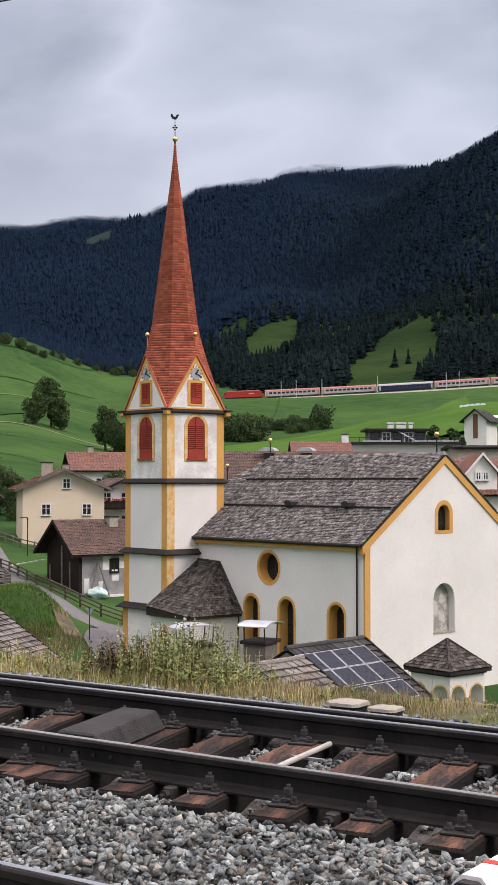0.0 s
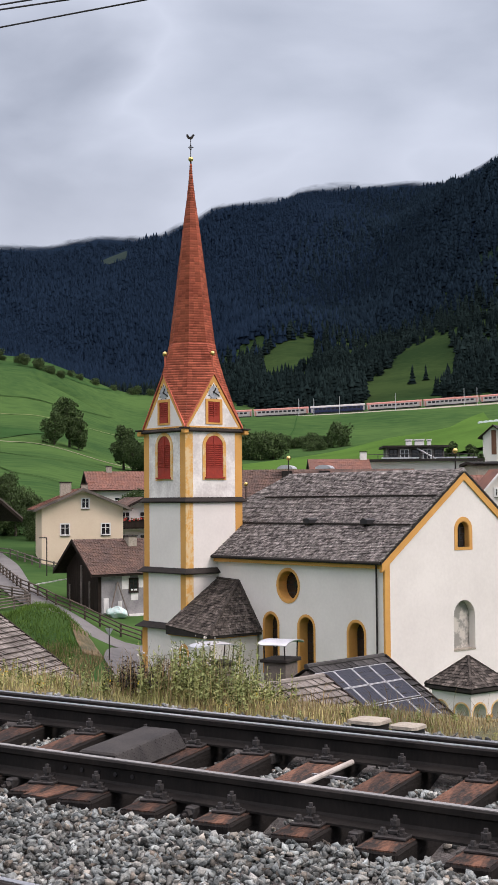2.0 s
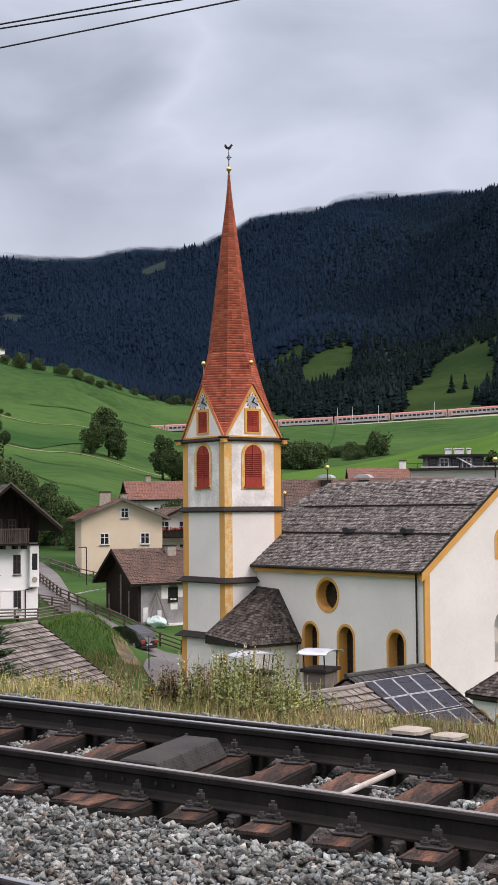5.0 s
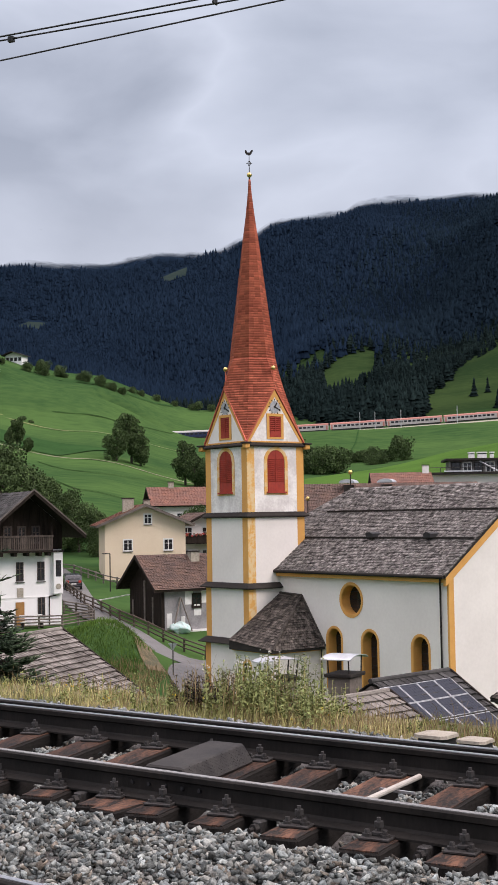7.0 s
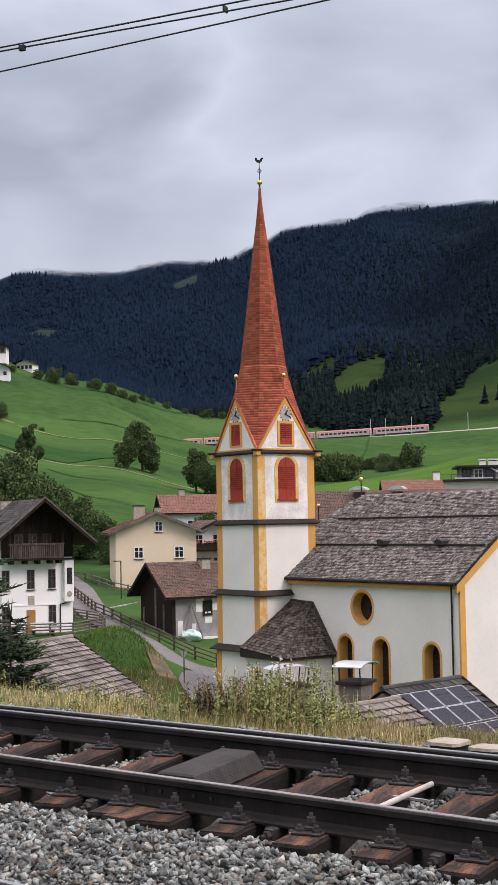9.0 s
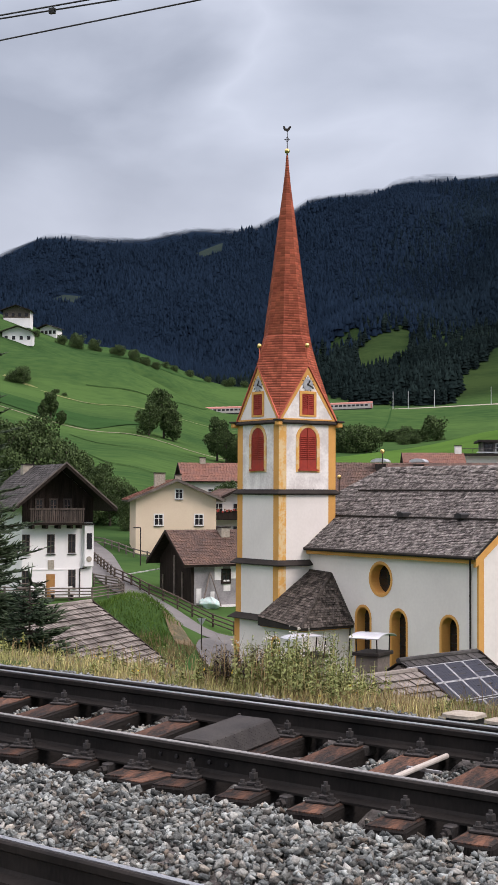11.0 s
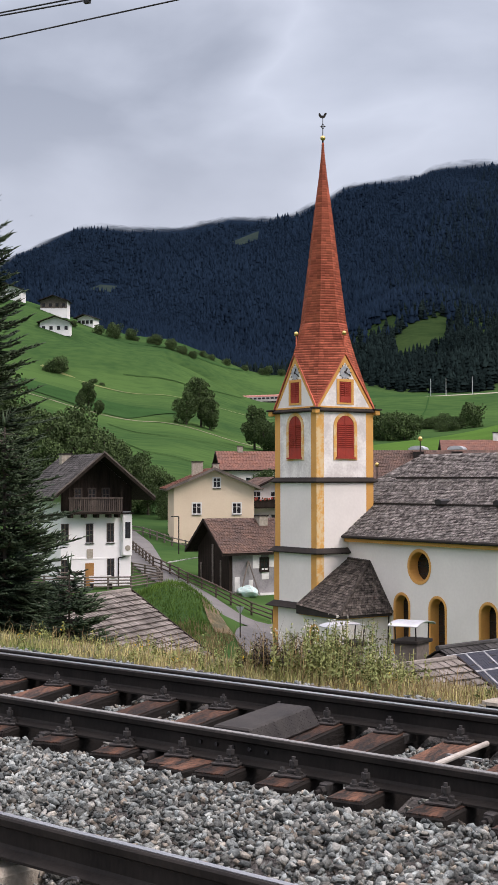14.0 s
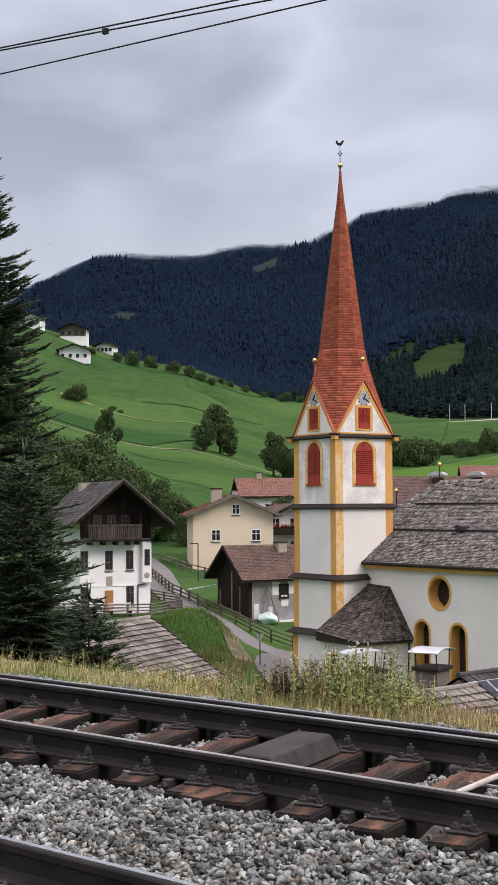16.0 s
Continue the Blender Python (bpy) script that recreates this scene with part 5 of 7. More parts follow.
def build_ballast():
    bed = thing("ballast_bed", "bed of loose grey crushed stone between the rails", "ballast", TRACK)
    ss, nn = np.linspace(-40, 12, 260), np.linspace(0.6, 9.0, 94)
    gs, gn = np.meshgrid(ss, nn)
    z = ballast_top(gs, gn) - 0.035
    z[0, :] = z[-1, :] = -0.5
    v = np.stack([gs.ravel(), gn.ravel(), z.ravel()], 1)
    k = len(ss)
    i = np.arange(len(nn) - 1)[:, None] * k + np.arange(k - 1)[None]
    f = np.stack([i, i + 1, i + k + 1, i + k], -1).reshape(-1, 4)
    # floor coloured darker than the stones: painted shade in the gaps between them
    base = new("bed_floor", mesh_from("bed_floor", v, f, mat("gap_shade_ballast_floor", (0.16, 0.15, 0.14), (0.07, 0.066, 0.062), 0.95, 12, 60, 0.8)))
    base.parent = bed
    rng = np.random.default_rng(3)
    protos = hull_protos(36, rng, 10, 0.58)
    S, N = [], []
    for s0, s1, n0, n1, per in ((-9.5, -0.8, 4.0, 5.75, 1050), (-13.0, -1.0, 5.75, 7.75, 650), (-16.0, -1.0, 7.75, 9.0, 580), (-6.5, -2.0, 2.9, 4.0, 600), (-20, -13, 4.5, 8.3, 140)):
        c = int((s1 - s0) * (n1 - n0) * per)
        S.append(s0 + (s1 - s0) * rng.random(c))
        N.append(n0 + (n1 - n0) * rng.random(c))
    S, N = np.concatenate(S), np.concatenate(N)
    ok = np.ones(len(S), bool)
    for r in (7.53, 7.74, 6.05, 3.89):
        ok &= np.abs(N - r) > 0.075
    on = np.zeros(len(S), bool)
    for s in SLEEPER_S:
        skew = -0.27 + 0.085 * (s + 3.84)
        on |= (np.abs(S - s - skew * (N - 6.05) / 1.48) < 0.135) & (N > 5.62) & (N < 7.98)
    on |= (np.abs(S + 5.51) < 0.17) & (N > 5.62) & (N < 6.1)
    on |= (S > -6.15) & (S < -5.35) & (N > 6.3) & (N < 7.35)
    ok &= ~on
    S, N = S[ok], N[ok]
    c = len(S)
    size = 0.030 + 0.042 * rng.random(c) ** 1.8
    mats3 = random_turns(c, rng, 0.6) * size[:, None, None]
    Z = ballast_top(S, N) - 0.02 + 0.035 * rng.random(c)
    P = np.stack([S, N, Z], 1)
    which = rng.integers(0, len(protos), c)
    near = np.where((S > -4.4) & (S < -3.0) & (N > 4.15) & (N < 4.55))[0][:290]
    rest = np.setdiff1d(np.arange(c), near)
    v, f = scatter(protos, which[rest], mats3[rest], P[rest])
    slabs_part("crushed_stone", [(v, f)], STONE, bed, "grey crushed stones")
    single = tinted(mat("single_ballast_stone", (0.315, 0.325, 0.314), (0.074, 0.078, 0.076), 0.9, 9, 60, 0.6, vary=0.6, world_space=True, spec=0.25), STONE_TINTS, False)
    meshes = [mesh_from("stone", v_, f_, single) for v_, f_ in protos]
    for j in near:
        o = new("stone", meshes[which[j]])
        o.parent = bed
        o.matrix_basis = Matrix.Translation(P[j]) @ Matrix([list(r) for r in mats3[j]]).to_4x4()
    return bed


build_ballast()


# ---- things on the tracks ----
def build_point_cover():
    c = thing("point_machine_cover", "dark grey steel cover with a chequered sloping side", "machine cover", TRACK)
    prof = [(-5.87, -0.17), (-5.81, -0.05), (-5.51, -0.045), (-5.42, -0.165)]
    bm = prism(bmesh.new(), prof, 6.36, 7.28)
    for v in bm.verts:
        v.co.x -= 0.24 * (v.co.y - 6.36) / 0.92
    bmesh.ops.bevel(bm, geom=bm.edges[:], offset=0.012, segments=1, affect="EDGES")
    hood = part("hood", bm, COVER, c)
    bm = bmesh.new()
    for i in range(15):
        for j in range(9):
            n = 6.40 + 0.058 * i
            t = 0.08 + 0.10 * j
            x, z = -5.51 + 0.09 * t - 0.24 * (n - 6.36) / 0.92, -0.045 - 0.12 * t
            box(bm, -0.006, 0.006, -0.0015, 0.0015, 0.0, 0.002, m=pose(x, n + (0.029 if j % 2 else 0), z, 0, 53, 0) @ pose(0, 0, 0, 0, 0, 45 if (i + j) % 2 else -45))
    part("chequer_rib", bm, COVER, hood)["kind"] = "stuff"
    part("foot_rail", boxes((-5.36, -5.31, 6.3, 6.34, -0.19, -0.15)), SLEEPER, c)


def build_filler():
    c = thing("filler_timber", "broad rust-stained timber between two sleepers", "timber", TRACK @ pose(-5.525, 0, -0.175))
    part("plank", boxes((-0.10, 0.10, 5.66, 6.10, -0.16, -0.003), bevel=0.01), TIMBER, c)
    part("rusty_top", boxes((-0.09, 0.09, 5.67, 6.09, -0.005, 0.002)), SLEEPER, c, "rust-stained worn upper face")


def build_anchor(s, n, first=None):
    m = TRACK @ pose(s, n, -0.19)
    if first is not None:
        return copy_thing(first, m)
    c = thing("rail_anchor", "dark iron bracket with a bolt clamped to the rail foot", "bracket", m, "brackets on the rail feet")
    part("clamp", boxes((-0.032, 0.032, -0.13, 0.02, -0.05, 0.018), bevel=0.008), IRON, c)
    bm = tube(bmesh.new(), (0, -0.13, -0.02), (0, -0.165, -0.02), 0.027, 0.027, 6)
    tube(bm, (0, -0.165, -0.02), (0, -0.20, -0.02), 0.013, 0.012, 8)
    part("bolt", bm, IRON, c)
    return c


def build_fish_bolts():
    """Bolt holes and heads along the web of the nearer rail."""
    c = thing("rail_joint", "row of dark bolt heads in the rail's web", "rail joint", TRACK)
    for k in range(5):
        part("bolt_head", tube(bmesh.new(), (-5.62 + 0.13 * k, 6.036, -0.085), (-5.62 + 0.13 * k, 6.028, -0.085), 0.014, 0.012, 8), BLACK, c)


def build_rod():
    r = thing("stretcher_rod", "pale galvanised rod lying across the sleepers", "rod", TRACK)
    part("rod", tube(bmesh.new(), (-4.24, 6.16, -0.135), (-4.40, 7.32, -0.135), 0.017, 0.017, 10), mat("pale_pipe", (0.50, 0.47, 0.42), (0.36, 0.33, 0.29), 0.6, 5, 30, 0.2), r)
    part("clip", boxes((-4.46, -4.22, 6.95, 6.97, -0.165, -0.15)), ALU, r)


def build_lid(s, first=None):
    m = TRACK @ pose(s, 8.72, -0.255) @ Matrix.Diagonal((0.84, 0.84, 0.9, 1))
    if first is not None:
        return copy_thing(first, m)
    c = thing("cable_pit_lid", "weathered pale board lid on a low dark pit", "lid", m, "pit lids beside the track")
    part("pit", boxes((-0.13, 0.13, -0.10, 0.14, -0.2, 0.125), bevel=0.01), BLACK, c)
    bm = bmesh.new()
    out = [(-0.165, -0.10), (-0.10, -0.15), (0.12, -0.14), (0.165, -0.09), (0.16, 0.12), (0.10, 0.17), (-0.12, 0.16), (-0.16, 0.11)]
    lo, hi = [bm.verts.new((x, y, 0.126)) for x, y in out], [bm.verts.new((x * 0.97, y * 0.97, 0.152)) for x, y in out]
    bm.faces.new(lo[::-1])
    bm.faces.new(hi)
    for i in range(8):
        bm.faces.new((lo[i], lo[(i + 1) % 8], hi[(i + 1) % 8], hi[i]))
    part("board", bm, CONCRETE, c)
    return c


def build_fouling_marker():
    c = thing("fouling_marker", "white concrete marker beam with a red band on the ballast", "marker", TRACK @ pose(-2.34, 0, -0.165))
    out = [(0.11 * math.cos(a), 0.11 * math.sin(a)) for a in (math.pi / 8 + k * math.pi / 4 for k in range(8))]
    part("beam", prism(bmesh.new(), out, 4.98, 5.62), WHITEPAINT, c)
    part("red_band", prism(bmesh.new(), [(x * 1.03, z * 1.03) for x, z in out], 5.18, 5.23), REDSTRIPE, c)
    part("dark_foot", prism(bmesh.new(), [(x * 0.85, z * 0.85) for x, z in out], 4.92, 4.975), COVER, c)


def build_near_sleeper(s, first=None):
    m = TRACK @ pose(s, 3.13, -0.18)
    if first is not None:
        return copy_thing(first, m)
    c = thing("concrete_sleeper", "pale concrete sleeper with spring clips", "sleeper", m, "sleepers of the near track")
    part("block", boxes((-0.13, 0.13, -1.25, 1.25, -0.2, -0.03), bevel=0.03), CONCRETE, c)
    for n in (-0.75, 0.76):
        for sy in (-1, 1):
            bm = bmesh.new()
            pts = [(0.05 * math.cos(a), n + sy * 0.13 + 0.02 * math.sin(a), 0.012 + 0.022 * math.sin(a + 0.6)) for a in np.linspace(0, 5.2, 10)]
            for p, q in zip(pts, pts[1:]):
                tube(bm, p, q, 0.009, 0.009, 6)
            part("spring_clip", bm, IRON, c)
    return c


build_point_cover()
build_filler()
build_fish_bolts()
first_ = build_anchor(-5.98, 6.05)
for s_, n_ in ((-4.60, 6.05), (-3.56, 6.05), (-6.95, 6.05), (-8.2, 6.05), (-4.62, 7.53), (-5.1, 7.53), (-3.4, 7.53)):
    build_anchor(s_, n_, first_)
build_rod()
first_ = build_lid(-5.09)
build_lid(-4.77, first_)
build_fouling_marker()
first_ = build_near_sleeper(-3.05)
for s_ in (-3.65, -4.25, -4.85, -5.45, -2.45, -6.05):
    build_near_sleeper(s_, first_)


def build_wire(name, label, p, q, r, k0=-6.0, k1=9.0):
    w = thing(name, label, "overhead wire", None, "overhead wires")
    p, q = Vector(p), Vector(q)
    part("wire", tube(bmesh.new(), p + (q - p) * k0, p + (q - p) * k1, r, r, 8), BLACK, w)
    return w


build_wire("overhead_wire", "black overhead line wire above the track", (-4.0, 12.64, 6.0), (-1.49, 11.70, 6.0), 0.0085)
w_ = build_wire("overhead_wire", "black overhead line wire with a splice clamp", (-4.02, 12.71, 6.0), (-1.19, 11.74, 6.0), 0.0085)
part("splice_clamp", boxes((-0.028, 0.028, -0.02, 0.02, -0.03, 0.02), m=pose(-2.91, 12.33, 6.0, 0, 0, -20)), BLACK, w_)
part("dropper_clamp", boxes((-0.008, 0.008, -0.05, 0.03, -0.012, 0.04), m=pose(-0.93, 11.64, 6.0, 0, 0, -20)), BLACK, w_)
build_wire("overhead_wire", "single thin black overhead wire", (-3.87, 12.22, 5.6), (-0.66, 10.76, 5.6), 0.0075)


# ---- roofs and chimneys just below the embankment ----
def lean_roof(name, label, far_end, ridge_dir, length, pitch, slope_len, tile_m, rows, per, category="shed"):
    """A roof slope falling to the right of its ridge, which comes from far_end towards the camera; its walls stand below."""
    h = thing(name, label, category)
    e = np.array([math.cos(radians(ridge_dir)), math.sin(radians(ridge_dir)), 0.0])
    g = np.array([e[1], -e[0], 0.0])
    p = np.array(far_end, float)
    down = g * math.cos(radians(pitch)) * slope_len + np.array([0, 0, -math.sin(radians(pitch)) * slope_len])
    top0, top1 = p, p - e * length
    bm = bmesh.new()
    back = -g * slope_len * math.cos(radians(pitch)) + np.array([0, 0, down[2]])
    fl = np.array([0, 0, -3.2])
    pts = [top0, top0 + down, top0 + back, top1, top1 + down, top1 + back]
    v = [bm.verts.new(q - np.array([0, 0, 0.08])) for q in pts] + [bm.verts.new(q * 1.0 + fl) for q in (pts[1], pts[2], pts[4], pts[5])]
    for q in ((0, 1, 4, 3), (0, 3, 5, 2), (0, 2, 7, 6, 1), (3, 4, 8, 9, 5), (1, 6, 8, 4), (2, 5, 9, 7)):
        bm.faces.new([v[i] for i in q])
    part("wall", bm, GREYWOOD, h)
    arrays = [roof_slabs(top1, top0 - top1, down, per, rows, 0.04, 0.12, RNG, lift=0.085, gap=0.06), roof_slabs(top1, top0 - top1, back, 6, 10, 0.03, 0.1, RNG)]
    roof = slabs_part("tiling", arrays, tile_m, h)
    part("ridge_tile", tube(bmesh.new(), Vector(top0) + Vector((0, 0, 0.06)), Vector(top1) + Vector((0, 0, 0.06)), 0.09, 0.09, 8), tile_m, h)
    part("verge_board", prism(bmesh.new(), [(0, -0.12), (slope_len, -0.12), (slope_len, 0.13), (0, 0.13)], 0, 0.07,
                              Matrix.Translation(top0) @ Matrix.Rotation(math.atan2(g[1], g[0]), 4, "Z") @ Matrix.Rotation(radians(pitch), 4, "Y")), DARKWOOD, h)
    return h, p, e, g, down


lean_roof("shed", "low building roofed with pale brown concrete tiles", (-10.05, 50.0, -2.62), 70.6, 9.0, 33.5, 7.4, PALETILE, 28, 44)
lean_roof("outbuilding", "low roof of pale brown tiles overgrown with weeds", (1.60, 40.30, -3.75), 47.5, 5.2, 30, 4.6, PALETILE, 15, 18)
sol, p_, e_, g_, down_ = lean_roof("solar_shed", "dark tiled shed roof carrying solar panels", (3.77, 45.0, -3.70), 47.5, 3.9, 32, 4.6, GREYTILE, 15, 14)


def build_solar_panels():
    nrm = np.cross(e_, down_)
    nrm = nrm / np.linalg.norm(nrm)
    if nrm[2] < 0:
        nrm = -nrm
    dn = down_ / np.linalg.norm(down_)
    m3 = Matrix((tuple(-e_), tuple(dn), tuple(nrm))).transposed().to_4x4()
    grid = mat("pale_panel_grid", (0.20, 0.20, 0.22), None, 0.4, 4, 30, 0.0)
    frame_me = cell_me = back_me = None
    w, l = 0.86, 0.84
    for i in range(4):
        for j in range(3):
            if j == 2 and i == 3:
                continue
            o = p_ - e_ * (0.48 + 0.88 * i) + dn * (0.42 + 0.86 * j + (0.06 if j == 2 else 0.0)) + nrm * 0.12
            if frame_me is None:
                pan = part("solar_panel", ring_prism(bmesh.new(), [(0, 0), (w, 0), (w, l), (0, l)], [(0.025, 0.02), (w - 0.025, 0.02), (w - 0.025, l - 0.02), (0.025, l - 0.02)], -0.02, 0.02, pose(0, 0, 0, -90)), ALU, sol, "blue-black solar panel in an aluminium frame")
                frame_me = pan.data
                back = part("backing", boxes((0.02, w - 0.02, 0.015, l - 0.015, -0.015, 0.0)), grid, pan)
                back_me = back.data
                cell = part("cell", boxes((0, 0.126, 0, 0.124, -0.005, 0.008)), SOLAR, pan)
                cell_me = cell.data
                cell.location = (0.032, 0.028, 0)
            else:
                pan = new("solar_panel", frame_me)
                pan.parent = sol
                pan["label"] = "blue-black solar panel in an aluminium frame"
                new("backing", back_me).parent = pan
            pan.matrix_basis = Matrix.Translation(o) @ m3
            for a in range(6):
                for b in range(6):
                    if a + b or i + j:
                        c = new("cell", cell_me)
                        c.parent = pan
                        c.location = (0.032 + 0.134 * a, 0.028 + 0.130 * b, 0)


build_solar_panels()


def build_stack(x, y, z, turn, first=None):
    m = pose(x, y, z, 0, 0, turn)
    if first is not None:
        return copy_thing(first, m)
    c = thing("chimney_stack", "rendered chimney under an arched sheet-metal hood", "chimney", m, "chimneys below the embankment")
    part("shaft", boxes((-0.5, 0.5, -0.4, 0.4, -5.5, -0.78)), GREYWOOD, c)
    part("top_plate", boxes((-0.62, 0.62, -0.5, 0.5, -0.78, -0.66), bevel=0.02), LEAD, c)
    for sx in (-0.5, 0.5):
        for sy in (-0.38, 0.38):
            part("leg", tube(bmesh.new(), (sx, sy, -0.68), (sx * 1.1, sy, -0.12), 0.025), LEAD, c)
    bm = bmesh.new()
    pts = [(0.78 * math.cos(a), 0.17 * math.sin(a) - 0.20) for a in np.linspace(0.25, math.pi - 0.25, 12)]
    prism(bm, pts + [(x_, z_ - 0.03) for x_, z_ in pts[::-1]], -0.55, 0.55)
    part("hood", bm, SHEET, c)
    return c


first_ = build_stack(-1.86, 46.5, -3.3, 25)
build_stack(0.40, 46.5, -3.2, 65, first_)


def build_chapel():
    c = thing("wayside_chapel", "small white chapel with open arches and a shingled pyramid roof", "chapel", pose(10.8, 74.0, -11.5, 0, 0, 40))
    h, top, a = 1.4, 2.7, 4.4
    bm = boxes((-h, h, -h, h, -0.5, top))
    wall = part("wall", bm, WHITE, c)
    cutters = []
    for m in (pose(0, -h, -0.6), pose(-h, 0, -0.6, 0, 0, -90)):
        for x in (-0.75, 0.75):
            cutters.append(part("cutter", prism(bmesh.new(), arch(1.05, 2.75), -0.5, 1.0, m @ pose(x, 0, 0)), WHITE, c))
    cut(wall, *cutters)
    for m in (pose(0, -h, -0.6), pose(-h, 0, -0.6, 0, 0, -90)):
        for x in (-0.75, 0.75):
            part("arch_border", ring_prism(bmesh.new(), arch(1.2, 2.84), arch(1.04, 2.75), -0.02, 0.0, m @ pose(x, 0, 0)), OLDYELLOW, c)
        part("capital", boxes((-0.24, 0.24, -0.05, 0.0, 1.95, 2.1), m=m), YELLOW, c)
    part("cornice", boxes((-h - 0.1, h + 0.1, -h - 0.1, h + 0.1, top, top + 0.12)), LEAD, c)
    e = h + 0.28
    bm = bmesh.new()
    r0 = [bm.verts.new(v) for v in ((-e, -e, top + 0.1), (e, -e, top + 0.1), (e, e, top + 0.1), (-e, e, top + 0.1))]
    r1 = [bm.verts.new(v) for v in ((-e, -e, top + 0.22), (e, -e, top + 0.22), (e, e, top + 0.22), (-e, e, top + 0.22))]
    tp = bm.verts.new((0, 0, a + 0.1))
    bm.faces.new(r0[::-1])
    for i in range(4):
        bm.faces.new((r0[i], r0[(i + 1) % 4], r1[(i + 1) % 4], r1[i]))
        bm.faces.new((r1[i], r1[(i + 1) % 4], tp))
    roof = part("roof", bm, LEAD, c)
    arrays = []
    n = 10
    for k in range(4):
        ang = k * math.pi / 2
        R_ = np.array([[math.cos(ang), -math.sin(ang), 0], [math.sin(ang), math.cos(ang), 0], [0, 0, 1]])
        for j in range(n):
            w0, w1 = e * j / n, e * (j + 1) / n
            z0, z1 = a - (a - top - 0.25) * j / n + 0.05, a - (a - top - 0.25) * (j + 1) / n + 0.05
            v, f = roof_slabs((-w1, -w0, z0), (2 * w1, 0, 0), (0, -(w1 - w0), z1 - z0), max(1, int(w1 * 2 / 0.26)), 1, 0.03, 0.7, RNG)
            arrays.append((v @ R_.T, f))
    slabs_part("shingle_covering", arrays, DARKSHINGLE, roof)
    for sx, sy in ((-1, -1), (1, -1), (-1, 1)):
        part("hip_cap", tube(bmesh.new(), (0, 0, a + 0.1), (sx * e, sy * e, top + 0.28), 0.08, 0.08, 6), DARKSHINGLE, roof)


build_chapel()


# ---- road, fences, clutter of the village ----
def drape(name, label, line, width, material, lift=0.06, category="road"):
    pts = [Vector((x, y)) for x, y in line]
    dense = []
    for a, b in zip(pts, pts[1:]):
        n = max(1, int((b - a).length / 1.5))
        dense += [a.lerp(b, i / n) for i in range(n)]
    dense.append(pts[-1])
    for _ in range(6):
        dense = [dense[0]] + [(dense[i - 1] + dense[i] * 2 + dense[i + 1]) / 4 for i in range(1, len(dense) - 1)] + [dense[-1]]
    v, f = [], []
    for i, p in enumerate(dense):
        d = (dense[min(i + 1, len(dense) - 1)] - dense[max(i - 1, 0)]).normalized()
        nrm = Vector((-d.y, d.x))
        for k in (-1, -0.5, 0, 0.5, 1):
            q = p + nrm * (width / 2 * k)
            v.append((q.x, q.y, gz(q.x, q.y) + lift + (0 if abs(k) < 1 else -0.03)))
        if i:
            for k in range(4):
                a = (i - 1) * 5 + k
                f.append((a, a + 1, a + 6, a + 5))
    return tagged(new(name, mesh_from(name, v, f, material)), label, category, kind="structure")


ROAD = [(60, 122), (40, 120), (16, 117), (-5, 109.5), (-9.5, 107), (-13.0, 108.5), (-15.6, 112.3), (-20.2, 118.5), (-24.2, 129.5), (-28.5, 146), (-38, 172), (-70, 200)]
drape("road", "grey asphalt village road winding uphill", ROAD, 3.1, ASPHALT, 0.18)
drape("side_road", "grey asphalt side road joining the village road", [(-9.2, 107.2), (-10.4, 102.5), (-9.6, 98), (-8.0, 92)], 4.6, ASPHALT, 0.24)
drape("field_path", "pale gravel field track across the meadow", [(-160, 445), (-120, 425), (-62, 405), (-45, 392), (-34, 380)], 2.0, mat("trodden_field_gravel", (0.21, 0.20, 0.12), (0.13, 0.14, 0.07), 0.95, 0.3, 3, 0.2, world_space=True), 0.15, "path")


def patch(name, label, corners, material, lift, category):
    """A field lying on the ground between four corners."""
    a, b, c, d = (np.array(p, float) for p in corners)
    n = 40
    v, f = [], []
    for i in range(n + 1):
        for j in range(n + 1):
            u, w = i / n, j / n
            p = (a * (1 - u) + b * u) * (1 - w) + (d * (1 - u) + c * u) * w
            v.append((p[0], p[1], gz(p[0], p[1]) + lift))
            if i < n and j < n:
                k = i * (n + 1) + j
                f.append((k, k + n + 1, k + n + 2, k + 1))
    return tagged(new(name, mesh_from(name, v, f, material)), label, category, kind="structure")


drape("bare_earth", "bare ochre earth at the edge of the mound", [(-15.6, 106.4), (-14.4, 105.2), (-13.3, 102.8), (-12.9, 100.2)], 1.5, mat("ochre_earth", (0.20, 0.145, 0.080), (0.09, 0.085, 0.045), 0.95, 0.8, 6, 0.5, world_space=True, contrast=0.7), 0.05, "earth")
FIELD = mat("darker_field_grass", (0.034, 0.080, 0.026), (0.024, 0.060, 0.020), 0.95, 0.05, 0.6, 0.3, world_space=True, spec=0.0)
MOWN = mat("bright_mown_grass", (0.072, 0.142, 0.030), (0.054, 0.112, 0.025), 0.95, 0.04, 0.5, 0.3, world_space=True, spec=0.0)
patch("field", "darker green field on the hillside", [(-142, 500), (-74, 455), (-84, 415), (-140, 452)], FIELD, 0.25, "field")
patch("mown_meadow", "bright freshly mown meadow below the railway", [(-7.5, 414), (96, 600), (80, 345), (-6, 335)], MOWN, 1.0, "field")
# clearing green dulled and greyed: distant haze is painted into the colour
ALP = mat("hazed_alpine_clearing", (0.029, 0.042, 0.036), (0.018, 0.029, 0.029), 0.95, 0.03, 0.3, 0.2, world_space=True, spec=0.0)
patch("clearing", "pale clearing high in the mountain forest", [(-202, 1648), (-174, 1695), (-172, 1659), (-194, 1632)], ALP, 1.2, "clearing")
